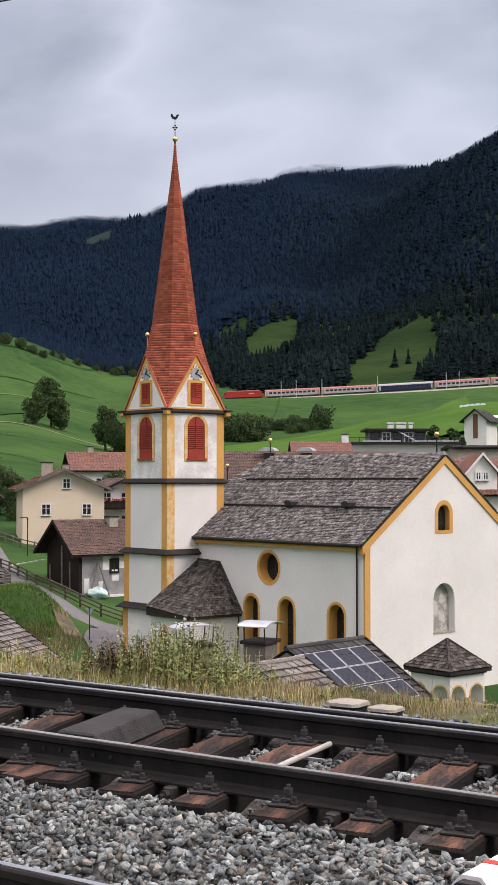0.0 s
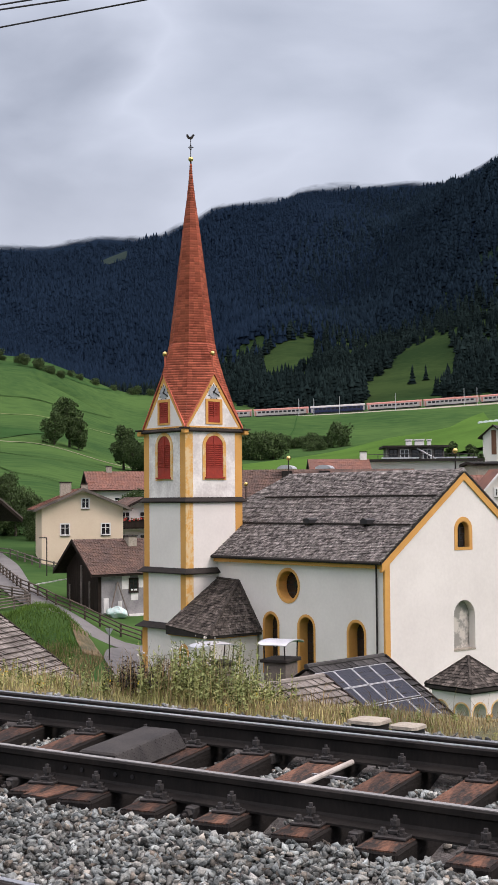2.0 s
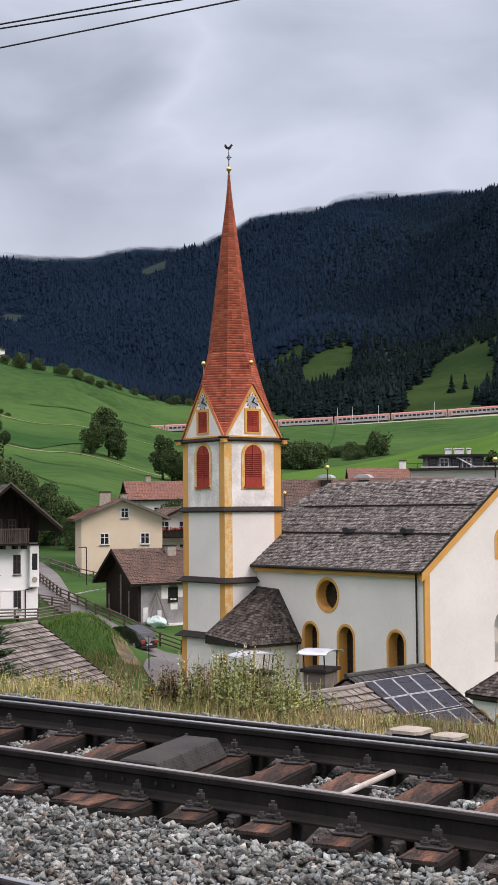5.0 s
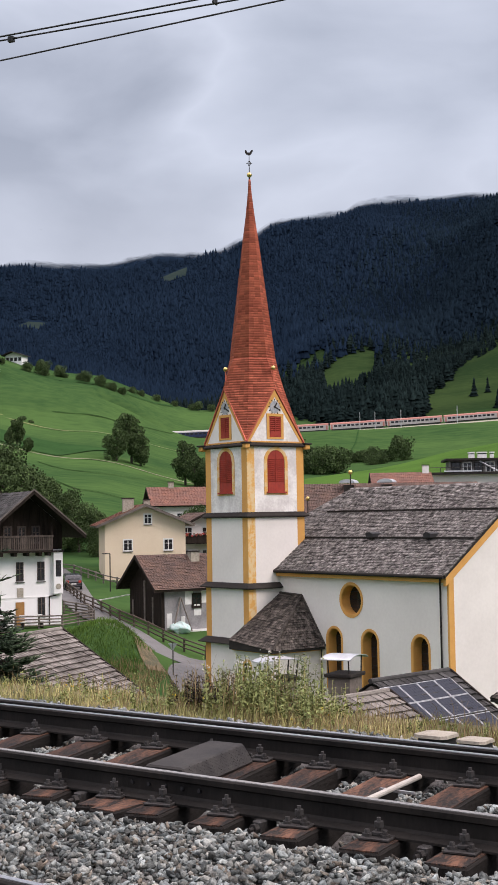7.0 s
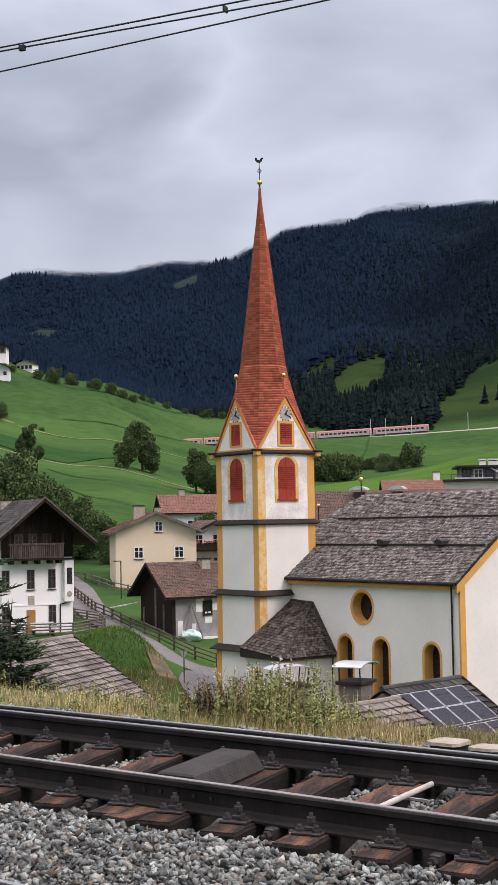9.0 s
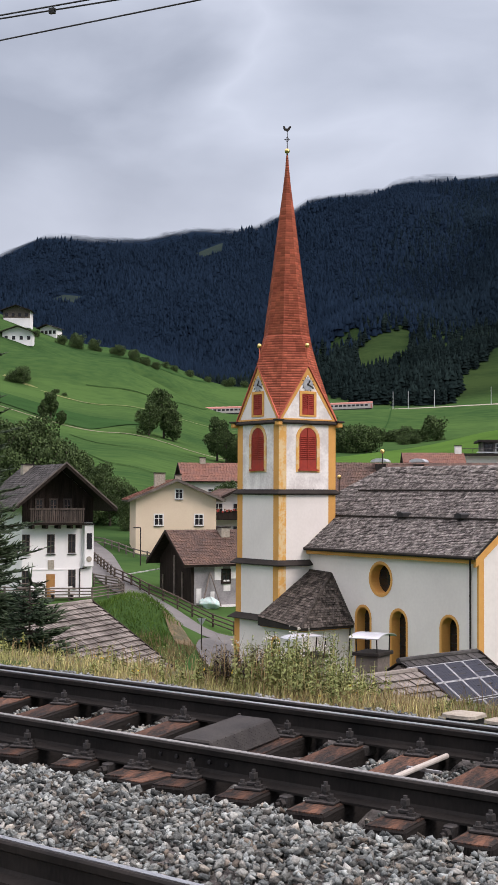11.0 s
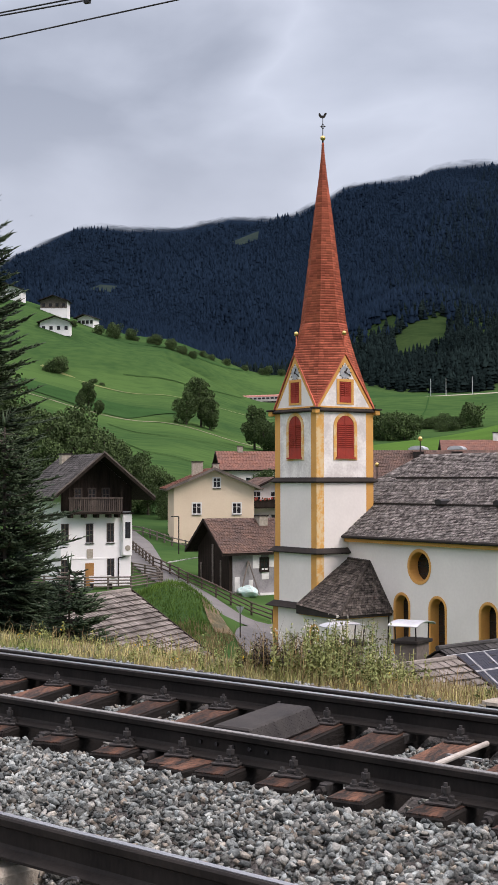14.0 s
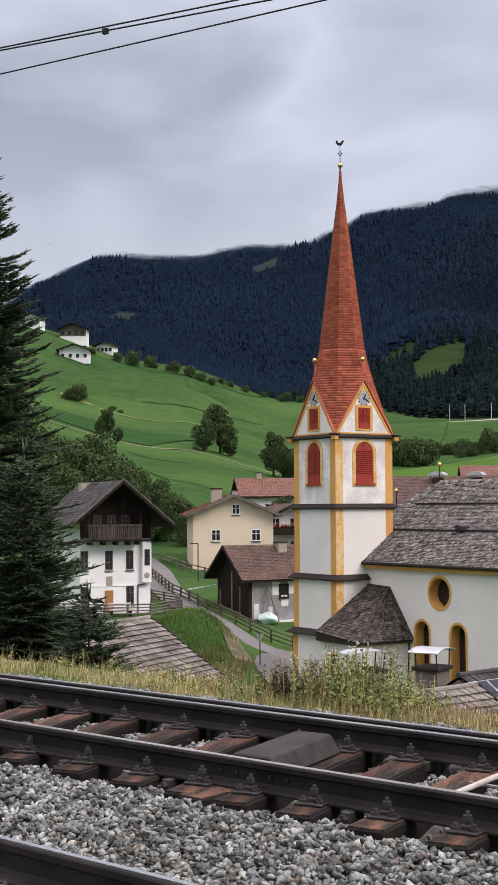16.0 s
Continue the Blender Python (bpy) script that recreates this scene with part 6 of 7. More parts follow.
patch("clearing", "small pale clearing in the mountain forest", [(-328, 1395), (-320, 1435), (-301, 1440), (-302, 1408)], ALP, 1.2, "clearing")
# thin dark strips paint the shading of terraces that the ground doesn't model
TERRACE = mat("shaded_terrace_grass", (0.036, 0.074, 0.022), (0.024, 0.052, 0.017), 0.95, 0.1, 0.8, 0.4, world_space=True, spec=0.0)
for line_, wide_ in (([(-83, 382), (-72, 364), (-60, 350), (-43, 360)], 0.7), ([(-70, 329), (-55, 296), (-41, 283)], 0.6), ([(-118, 574), (-87, 582), (-70, 612)], 0.9)):
    drape("terrace_shade_strip", "dark strip of painted terrace shading on the slope", line_, wide_, TERRACE, 0.22, "bank")
drape("hedge_bank", "dark grassy terrace edge across the slope", [(-150, 655), (-128, 652), (-112, 650), (-98, 672), (-80, 694)], 2.2, FIELD, 0.3, "bank")
drape("field_path", "pale gravel field track across the meadow", [(-152, 566), (-128, 558), (-110, 552), (-88, 548), (-62, 552), (-45, 560)], 1.8, mat("dry_meadow_strip", (0.17, 0.19, 0.06), (0.11, 0.14, 0.045), 0.95, 0.3, 3, 0.2, world_space=True), 0.3, "path")
drape("field_path", "trodden line down the slope below the railway", [(14, 620), (12, 590), (8, 560), (6, 545)], 0.5, FIELD, 0.3, "path")


def post_fence(label, line, step, h, rails, material, group):
    """A timber fence as one thing: posts and rails along a line on the ground."""
    pts = [Vector((x, y)) for x, y in line]
    stops = []
    for a, b in zip(pts, pts[1:]):
        n = max(1, round((b - a).length / step))
        stops += [a.lerp(b, i / n) for i in range(n)]
    stops.append(pts[-1])
    f = thing("fence", label, "fence", None, group)
    top = []
    for p in stops:
        z = gz(p.x, p.y)
        part("post", boxes((p.x - 0.08, p.x + 0.08, p.y - 0.08, p.y + 0.08, z - 0.3, z + h)), material, f)
        top.append(Vector((p.x, p.y, z)))
    for a, b in zip(top, top[1:]):
        for k in range(rails):
            o = Vector((0, -0.1, h * (k + 1) / (rails + 0.25)))
            part("rail", tube(bmesh.new(), a + o, b + o, 0.065, 0.065, 6), material, f)
    return f


BROWNWOOD = mat("brown_fence_timber", (0.10, 0.075, 0.055), (0.055, 0.042, 0.033), 0.9, 2, 14, 0.4, vary=0.3)
post_fence("brown timber post and rail fence along the road", [(-27.5, 139), (-23.2, 127), (-18.6, 118.8), (-14.2, 114.3), (-10.3, 110.8), (-6.5, 112)], 2.3, 1.15, 3, BROWNWOOD, "village fences")
post_fence("grey timber fence round the farmhouse yard", [(-32, 113.6), (-26.6, 113.4), (-22.8, 114.3), (-20.6, 117.2), (-21.6, 120.4), (-24.4, 123)], 1.8, 1.1, 4, GREYWOOD, "village fences")
post_fence("weathered timber fence below the cream house", [(-36, 160), (-29.3, 154), (-24.5, 145.5), (-21.0, 142.2), (-17.5, 140)], 2.2, 1.0, 2, GREYWOOD, "village fences")
post_fence("low timber fence at the foot of the bank", [(-7.6, 62), (-5.5, 64), (-3.6, 66), (-2.0, 67.5)], 2.2, 1.3, 1, GREYWOOD, "village fences")


def build_clutter():
    x, y = -13.2, 119.0
    b = thing("wrapped_bale", "pale turquoise plastic-wrapped bundle on the grass", "bundle", pose(x, y, gz(x, y)))
    bm = ball(bmesh.new(), (0, 0, 0.45), 0.62, 12, 0.85)
    for v in bm.verts:
        v.co.x *= 1.5 + 0.15 * math.sin(5 * v.co.z + 3 * v.co.x)
        v.co += 0.16 * noise.noise_vector(v.co * 2.2)
    part("wrap", bm, mat("turquoise_plastic", (0.42, 0.62, 0.58), (0.62, 0.70, 0.68), 0.35, 3, 12, 0.4), b)
    x, y = -19.9, 125.5
    p = thing("plank", "long pale plank propped beside the barn", "plank", pose(x, y, gz(x, y)))
    part("board", boxes((-2.0, 2.0, -0.12, 0.12, 0, 0.09), m=pose(0, 0, 1.25, 0, -9, 12)), WHITEPAINT, p)
    part("trestle", boxes((1.4, 1.55, -0.1, 0.1, -0.5, 1.45), (-1.5, -1.4, -0.1, 0.1, -0.5, 1.02)), GREYWOOD, p)
    x, y = -22.7, 139.0
    l = thing("street_lamp", "thin dark angled lamp post by the road", "lamp post", pose(x, y, gz(x, y)))
    part("pole", tube(bmesh.new(), (0, 0, 0), (0, 0, 3.9), 0.06), LEAD, l)
    part("arm", tube(bmesh.new(), (0, 0, 3.9), (-0.8, 0, 3.9), 0.05), LEAD, l)
    x, y = -11.5, 98.0
    s = thing("yield_sign", "grey backed triangular sign on a thin post", "sign", pose(x, y, gz(x, y)))
    part("post", tube(bmesh.new(), (0, 0, 0), (0, 0, 2.6), 0.04), LEAD, s)
    part("plate", prism(bmesh.new(), [(-0.32, 2.5), (0.32, 2.5), (0, 1.95)], -0.03, 0.0), SHEET, s)
    x, y = -25.3, 113.9
    b = thing("bench", "grey slatted bench before the farmhouse", "bench", pose(x, y, gz(x, y) + 0.1, 0, 0, 30))
    for k in range(3):
        part("slat", boxes((-1, 1, -0.3 + 0.2 * k, -0.14 + 0.2 * k, 0.45, 0.5)), WHITEPAINT, b)
        part("back_slat", boxes((-1, 1, 0.32, 0.37, 0.6 + 0.17 * k, 0.7 + 0.17 * k)), WHITEPAINT, b)
    for sx in (-0.85, 0.85):
        part("leg", boxes((sx - 0.05, sx + 0.05, -0.3, 0.3, -0.2, 0.45)), LEAD, b)
    for i, (x, y) in enumerate(((58.5, 360), (60.5, 361), (62.5, 362), (64.5, 363), (66.4, 365))):
        w = thing("silage_bale", "white wrapped silage bale in the meadow", "bale", pose(x, y, gz(x, y)), "bales in the meadow")
        part("wrap", tube(bmesh.new(), (-0.9, 0, 0.8), (0.9, 0, 0.8), 0.8, 0.8, 16), WHITEPAINT, w)


build_clutter()


# ---- buildings farther off ----
def long_house(name, label, x, y, z, turn, w, length, wall_h, pitch, roof_m, wall_m=None, **more):
    return house(name, label, pose(x, y, z, 0, 0, turn), w, length, wall_h, pitch, more.pop("over", 0.8), (wall_m or WHITE, roof_m, DARKWOOD), **more)


# broad red roof behind the cream house
h_ = long_house("house", "white house with a broad red tiled roof", -27.0, 205, -5.1, -75, 9, 17, 8.6, 28, REDTILE, rows=12, per=40)
for y_ in (4.0, 9.5):
    add_window(h_, pose(4.5, y_, 6.2, 0, 0, 90), 1.5, 1.0)
chimney(h_, pose(0, 3, 11), 0.8, 1.0)
# house with flower balconies
h_ = long_house("house", "white house with dark balconies and red flowers", -15.5, 168, -7.0, 18, 7.5, 9, 7.0, 26, BROWNTILE, rows=12, per=24, over=1.3)
for z_ in (2.4, 5.2):
    b_ = part("balcony", boxes((-3.6, 3.6, -1.4, 0, z_, z_ + 0.15), (-3.6, 3.6, -1.45, -1.35, z_ + 0.15, z_ + 1.1)), DARKWOOD, h_, "dark timber balcony with flowers")
    fl = bmesh.new()
    for k_ in range(70):
        ball(fl, (-3.5 + 7.0 * random.random(), -1.5 - 0.1 * random.random(), z_ + 1.0 + 0.3 * random.random()), 0.12, 4)
    part("flowers", fl, mat("red_geraniums", (0.45, 0.03, 0.04), (0.06, 0.10, 0.03), 0.8, 6, 20, 0, contrast=0.9), b_)["kind"] = "stuff"
    for x_ in (-2.2, 0.2, 2.3):
        add_window(h_, pose(x_, 0, z_ + 0.5), 1.0, 1.5)
# long brown roof behind the nave
h_ = long_house("inn", "large house with a long brown tiled roof", -9.0, 142, -8.4, -84, 13, 24, 8.2, 36, BROWNTILE, rows=34, per=95)
for y_, x_ in ((11.0, 1.2), (15.0, 1.2)):
    c_ = part("chimney", boxes((x_ - 0.5, x_ + 0.5, y_ - 0.5, y_ + 0.5, 11.5, 13.0)), LEAD, h_)
    part("chimney_hood", prism(bmesh.new(), [(0.9 * math.cos(a), 0.4 * math.sin(a)) for a in np.linspace(0, math.pi, 9)], -0.6, 0.6, pose(x_, y_, 13.2, 0, 0, 60)), SHEET, c_)
# red roofs and flat roofs above the nave's ridge
h_ = long_house("house", "house with a low red roof", 6.5, 190, -4.0, -88, 9, 7, 9.0, 24, REDTILE, rows=10, per=30)
chimney(h_, pose(0, 7, 11), 0.9, 1.2, WHITEPAINT)


def build_flat_block():
    h = thing("apartment_building", "grey block with flat dark roofs, terraces and white chimneys", "apartment building", pose(20.8, 205, -2.4))
    grey = mat("grey_facade", (0.24, 0.225, 0.21), (0.10, 0.095, 0.09), 0.9, 0.6, 4, 0.2)
    part("wall", boxes((-2.6, 6.0, 0, 7, -2, 11.75)), grey, h)
    part("flat_roof", boxes((-3.3, 6.6, -1.0, 7.6, 11.75, 12.05)), LEAD, h)
    part("lower_roof", boxes((-7.5, 11.0, -6.0, -0.01, 9.5, 9.85)), LEAD, h)
    part("lower_wall", boxes((-7.0, 10.5, -5.0, -0.05, -2, 9.5)), WHITE, h)
    part("roof_edge", boxes((-4.0, 1.5, -6.1, -6.01, 9.9, 10.1)), SHEET, h)
    part("roof_edge", boxes((3.5, 10.5, -3.1, -3.0, 10.0, 10.2)), SHEET, h)
    for k in range(5):
        add_window(h, pose(-1.7 + 1.7 * k, -0.02, 10.05), 1.1, 1.35, (COVER, WHITEPAINT)[k % 2])
    for x, w in ((0.9, 0.9), (2.5, 1.4), (4.0, 0.55)):
        c = part("chimney", boxes((x - w / 2, x + w / 2, 2, 2.9, 12.05, 12.75)), WHITEPAINT, h)
        part("chimney_cap", boxes((x - w / 2 - 0.08, x + w / 2 + 0.08, 1.92, 2.98, 12.9, 13.1)), WHITEPAINT, c)
        part("chimney_gap", boxes((x - w / 2 + 0.1, x + w / 2 - 0.1, 2.1, 2.8, 12.75, 12.9)), BLACK, c)
    part("stair_rail", tube(bmesh.new(), (1.8, -0.6, 11.6), (4.6, -0.6, 10.0), 0.14), SHEET, h)
    for k in range(9):
        part("terrace_post", tube(bmesh.new(), (-6.5 + 2.0 * k, -5.7, 9.85), (-6.5 + 2.0 * k, -5.7, 10.55), 0.05), COVER, h)
    part("terrace_rail", tube(bmesh.new(), (-6.5, -5.7, 10.55), (9.5, -5.7, 10.55), 0.04), COVER, h)


build_flat_block()
h_ = long_house("house", "white chalet with a dark roof and brown window strip", 50.2, 300, 8.8, -24, 5.0, 10, 6.7, 40, GREYTILE, rows=10, per=20, over=0.9)
part("window_strip", boxes((-0.55, 0.55, -0.06, 0.02, 2.5, 7.9)), mat("brown_cladding", (0.20, 0.09, 0.05), None, 0.7, 2, 12, 0.2), h_)
h_ = long_house("house", "pale long building with a flat grey roof", 22.4, 150, -9.0, -86, 6, 20, 14.1, 5, GREYTILE, wall_m=CONCRETE, rows=6, per=20, over=0.4)
h_ = long_house("house", "house with red tiled roof and a white gable dormer", 18.1, 128, -5.9, -80, 9, 13, 6.6, 32, REDTILE, rows=14, per=34)
d_ = part("dormer", prism(bmesh.new(), [(-1.45, 6.6), (1.45, 6.6), (1.45, 8.3), (0, 9.9), (-1.45, 8.3)], -3.2, 0.0, pose(1.5, 2.4, 0, 0, 0, 90)), WHITE, h_)
bm_ = bmesh.new()
for s_ in (-1, 1):
    prism(bm_, [(0, 9.95), (s_ * 1.75, 8.02), (s_ * 1.75, 8.18), (0, 10.13)], -3.55, 0.0, pose(1.5, 2.4, 0, 0, 0, 90))
part("dormer_roof", bm_, REDTILE, d_)
bm_ = bmesh.new()
for s_ in (-1, 1):
    prism(bm_, [(0, 9.9), (s_ * 1.75, 7.97), (s_ * 1.75, 8.22), (0, 10.17)], -3.62, -3.56, pose(1.5, 2.4, 0, 0, 0, 90))
part("dormer_verge", bm_, WHITEPAINT, d_)
for x_ in (-0.35, 0.35):
    add_window(h_, pose(4.75, 2.4 + x_, 7.7, 0, 0, 90), 0.35, 0.6)


def build_bale(x, y, first=None):
    m = pose(x, y, gz(x, y) + 0.75, 0, 0, 12)
    if first is not None:
        return copy_thing(first, m)
    b = thing("silage_bale", "round hay bale wrapped in white plastic film on the meadow", "bale", m, "wrapped bales on the meadow")
    out = [(0.8 * math.cos(a), 0.8 * math.sin(a)) for a in np.linspace(0, 2 * math.pi, 17)[:-1]]
    bm = prism(bmesh.new(), out, -0.65, 0.65)
    bmesh.ops.bevel(bm, geom=[e for e in bm.edges if abs(e.verts[0].co.y - e.verts[1].co.y) < 0.01], offset=0.1, segments=2, affect="EDGES")
    part("wrapping", bm, mat("white_bale_film", (0.62, 0.70, 0.68), (0.50, 0.58, 0.57), 0.35, 2, 9, 0.2), b)
    return b


BALE_X, BALE_Y = 63.6, 403.0
bale_ = build_bale(BALE_X, BALE_Y)
for k_ in range(1, 5):
    build_bale(BALE_X + 1.5 * k_, BALE_Y - 0.2 * k_, bale_)


# ---- farms on the crest ----
def crest_farm(x, y, w, length, wall_h, turn, label, dark):
    h = house("farmhouse", label, pose(x, y, gz(x, y) - 0.5, 0, 0, turn), w, length, wall_h, 20, 1.2, (FARMWHITE, GREYTILE, DARKWOOD), rows=8, per=14, front_over=2.8)
    if dark:
        part("timber_storey", prism(bmesh.new(), [(-w / 2 - 0.02, wall_h * 0.5), (w / 2 + 0.02, wall_h * 0.5), (w / 2 + 0.02, wall_h), (0, wall_h + w / 2 * 0.35), (-w / 2 - 0.02, wall_h)], -0.08, -0.01), GREYWOOD, h)
    for k in range(4):
        add_window(h, pose(-w / 2 + (k + 0.5) * w / 4, -0.1 if dark else 0, wall_h * (0.62 if dark else 0.35)), 1.2, 1.4, DARKWOOD)
    return h


crest_farm(-159.5, 618, 14, 9, 5.2, 8, "white farmhouse with a shallow dark roof on the hill", False)
crest_farm(-173, 668, 13.5, 10, 7.5, 5, "grey and white hill farmhouse with a timber storey", True)
crest_farm(-159, 678, 9, 7, 4.2, -12, "low white barn with a dark roof on the hill", False)
crest_farm(-197, 668, 14, 9, 5.0, 0, "white farm building on the hill crest", False)


# ---- trees ----
def leaf_cloud(lobes, count, size, rng):
    """Leaf clumps as bent quads spread through the shells of several lobes: arrays."""
    w = np.array([l[3] ** 2 for l in lobes])
    pick = rng.choice(len(lobes), count, p=w / w.sum())
    c = np.array([l[:3] for l in lobes])[pick]
    r = np.array([l[3] for l in lobes])[pick]
    d = rng.normal(size=(count, 3))
    d /= np.linalg.norm(d, axis=1)[:, None]
    p = c + d * (r * (0.45 + 0.62 * rng.random(count) ** 0.6))[:, None] * np.array([1, 1, 0.9])
    quad = np.array([(-0.5, -0.32, 0), (0.1, -0.5, 0.12), (0.55, 0.0, 0), (0.05, 0.45, -0.1), (-0.45, 0.3, 0.1)])
    m = random_turns(count, rng, 1.0) * (size * (0.6 + 0.8 * rng.random(count)))[:, None, None]
    v = (np.einsum("nij,vj->nvi", m, quad) + p[:, None]).reshape(-1, 3)
    k = np.arange(count)[:, None] * 5
    f = np.concatenate([k + np.array([[0, 1, 2]]), k + np.array([[0, 2, 3]]), k + np.array([[0, 3, 4]])])
    return v, f


def broadleaf(seed, h, r, count, size, label, narrow=1.0, bush=False):
    rng = np.random.default_rng(seed)
    t = thing("bush" if bush else "tree", label, "bush" if bush else "tree")
    bm = bmesh.new()
    foot = 0.03 * h if bush else 0.08 * h
    tube(bm, (0, 0, -0.4), (0, 0, h * 0.55), 0.028 * h, 0.012 * h, 8)
    lobes = []
    for k in range(17):
        a, u = rng.random() * 6.28, rng.random()
        z = foot + (h - foot) * (0.14 + 0.76 * (k + rng.random()) / 17)
        prof = math.sin(min(1.0, max(0.12, (z - foot) / (h - foot))) * math.pi * 0.9) ** 0.6
        d = r * narrow * (0.25 + 0.45 * u) * prof
        rad = r * (0.34 + 0.22 * rng.random()) * (0.75 if z > 0.8 * h else 1.0) * narrow ** 0.5
        lobes.append((d * math.cos(a), d * math.sin(a), z - 0.25 * rad, rad))
        tube(bm, (0, 0, z * 0.55), (d * math.cos(a), d * math.sin(a), z - 0.2 * rad), 0.010 * h, 0.004 * h, 5)
    part("trunk", bm, BARK, t)
    crown = new("crown", mesh_from("crown", *leaf_cloud(lobes, 2 * count, 0.72 * size, rng), LEAF))
    crown.parent = t
    crown["kind"] = "stuff"
    return t


def place_trees(protos, spots, group):
    used = set()
    for k, x, y, s in spots:
        m = pose(x, y, gz(x, y) - 0.1, 0, 0, (x * 37 + y * 11) % 360) @ Matrix.Diagonal((s, s, s, 1))
        if k in used:
            o = copy_thing(protos[k], m)
        else:
            used.add(k)
            o = protos[k]
            o.matrix_basis = m
        o["group"] = group


TREES = [broadleaf(1, 11.5, 4.4, 2600, 0.5, "dark green broadleaf tree on the meadow"), broadleaf(2, 12.5, 3.6, 2400, 0.5, "tall broadleaf tree with an open crown"),
         broadleaf(3, 9.5, 3.6, 2200, 0.5, "rounded broadleaf tree on the slope")]
place_trees(TREES, [(0, -65.5, 416, 0.98), (2, -58.8, 421, 1.0), (1, -62.0, 424, 1.35), (1, -39.5, 372, 0.80), (0, -36.5, 368, 0.8), (2, -35.5, 372, 0.9), (0, -33.0, 366, 0.7), (2, -30.0, 372, 0.85),
                    (1, -27.5, 365, 0.9), (0, -25, 372, 0.8), (2, -101, 425, 0.55), (1, -99.0, 427, 0.6), (2, -93, 415, 0.5)], "trees on the meadow")
BUSHES = [broadleaf(11, 5.0, 4.2, 1300, 0.45, "rounded dark green bush on the hillside", bush=True), broadleaf(12, 6.5, 3.6, 1300, 0.45, "tall dark green bush in a hedge", bush=True)]
spots_ = [(0, -122, 662, 0.7), (1, -110, 652, 0.9), (0, -99, 682, 0.9), (0, -95, 686, 0.9), (0, -88, 692, 1.0), (0, -79, 697, 0.8), (0, -70, 699, 0.9), (1, -67, 700, 0.8),
          (1, -145, 562, 1.1), (0, -148, 562, 1.1), (1, -143, 563, 1.3), (0, -128, 561, 0.6), (0, -124, 560, 0.5), (1, -133, 668, 1.1), (0, -131, 668, 0.7), (1, -147, 655, 0.9), (1, -157, 645, 0.6), (0, -60, 700, 0.9)]
for k_ in range(14):
    x_ = -15 + 1.35 * k_ + 1.2 * random.random()
    spots_.append((k_ % 2, x_, 455 + 14 * random.random(), (1.95 - 0.065 * k_) * (0.8 + 0.35 * random.random())))
for k_ in range(12):
    x_ = 5 + 1.7 * k_ + 1.2 * random.random()
    spots_.append((k_ % 2, x_, 522 + 10 * random.random(), 0.9 * (0.8 + 0.4 * random.random())))
spots_ += [(1, 28, 519, 1.7), (1, -2, 447, 1.7), (0, -5, 449, 1.9), (1, 2, 452, 1.6), (0, 16, 508, 1.0), (0, 20, 511, 1.1), (0, -105, 655, 1.2), (0, -101, 660, 1.0), (1, -140, 660, 1.4), (1, -118, 655, 1.0)]
place_trees(BUSHES, spots_, "bushes on the hillside")
WOODS = [broadleaf(21, 12.5, 5.0, 5200, 0.36, "dense dark broadleaf tree behind the farmhouse"), broadleaf(22, 11.0, 4.2, 4400, 0.34, "leafy tree at the wood's edge")]
place_trees(WOODS, [(0, -50, 178, 1.15), (1, -46, 170, 1.2), (0, -44, 180, 1.0), (1, -41, 172, 0.95), (0, -39.5, 180, 0.78), (1, -37, 174, 0.72), (0, -35, 180, 0.6), (1, -33, 177, 0.55), (0, -31.0, 178, 0.42),
                    (1, -29.6, 172, 0.36), (0, -54, 170, 1.3), (1, -58, 180, 1.4), (1, -47, 160, 0.9), (0, -43, 158, 0.8),
                    (0, 20.5, 210, 0.5), (1, 30.2, 196, 0.75), (0, 33.5, 205, 0.6), (1, 15.0, 196, 0.62), (0, 32.0, 190, 0.8), (0, -19.0, 192, 0.5)], "wood behind the village")


SLIM = [broadleaf(31, 14.5, 3.2, 3000, 0.4, "dark slender broadleaf tree beside the flat roofed block", narrow=0.6)]
place_trees(SLIM, [(0, 28.6, 214, 1.0), (0, 33.2, 217, 0.92), (0, 17.6, 214, 0.72)], "trees beside the block")


def conifer_protos(rng, tiers=3, sides=6):
    out = []
    for _ in range(6):
        v, f = [], []
        for k in range(tiers):
            step = 0.84 / tiers
            z0, z1 = 0.06 + step * k, 0.06 + step * (k + 1.5) + 0.06 * rng.random()
            r = 0.20 * (1 - 0.84 * k / tiers) * (0.8 + 0.45 * rng.random())
            b = len(v)
            for i in range(sides):
                a = 2 * math.pi * i / sides
                rr = r * (0.7 + 0.5 * rng.random())
                v.append((rr * math.cos(a), rr * math.sin(a), z0 + 0.05 * (rng.random() - 0.5)))
            v.append((0.01 * rng.normal(), 0.01 * rng.normal(), min(1.0, z1) if k < tiers - 1 else 1.0))
            f += [(b + i, b + (i + 1) % sides, b + sides) for i in range(sides)]
        out.append((np.array(v), np.array(f)))
    return out


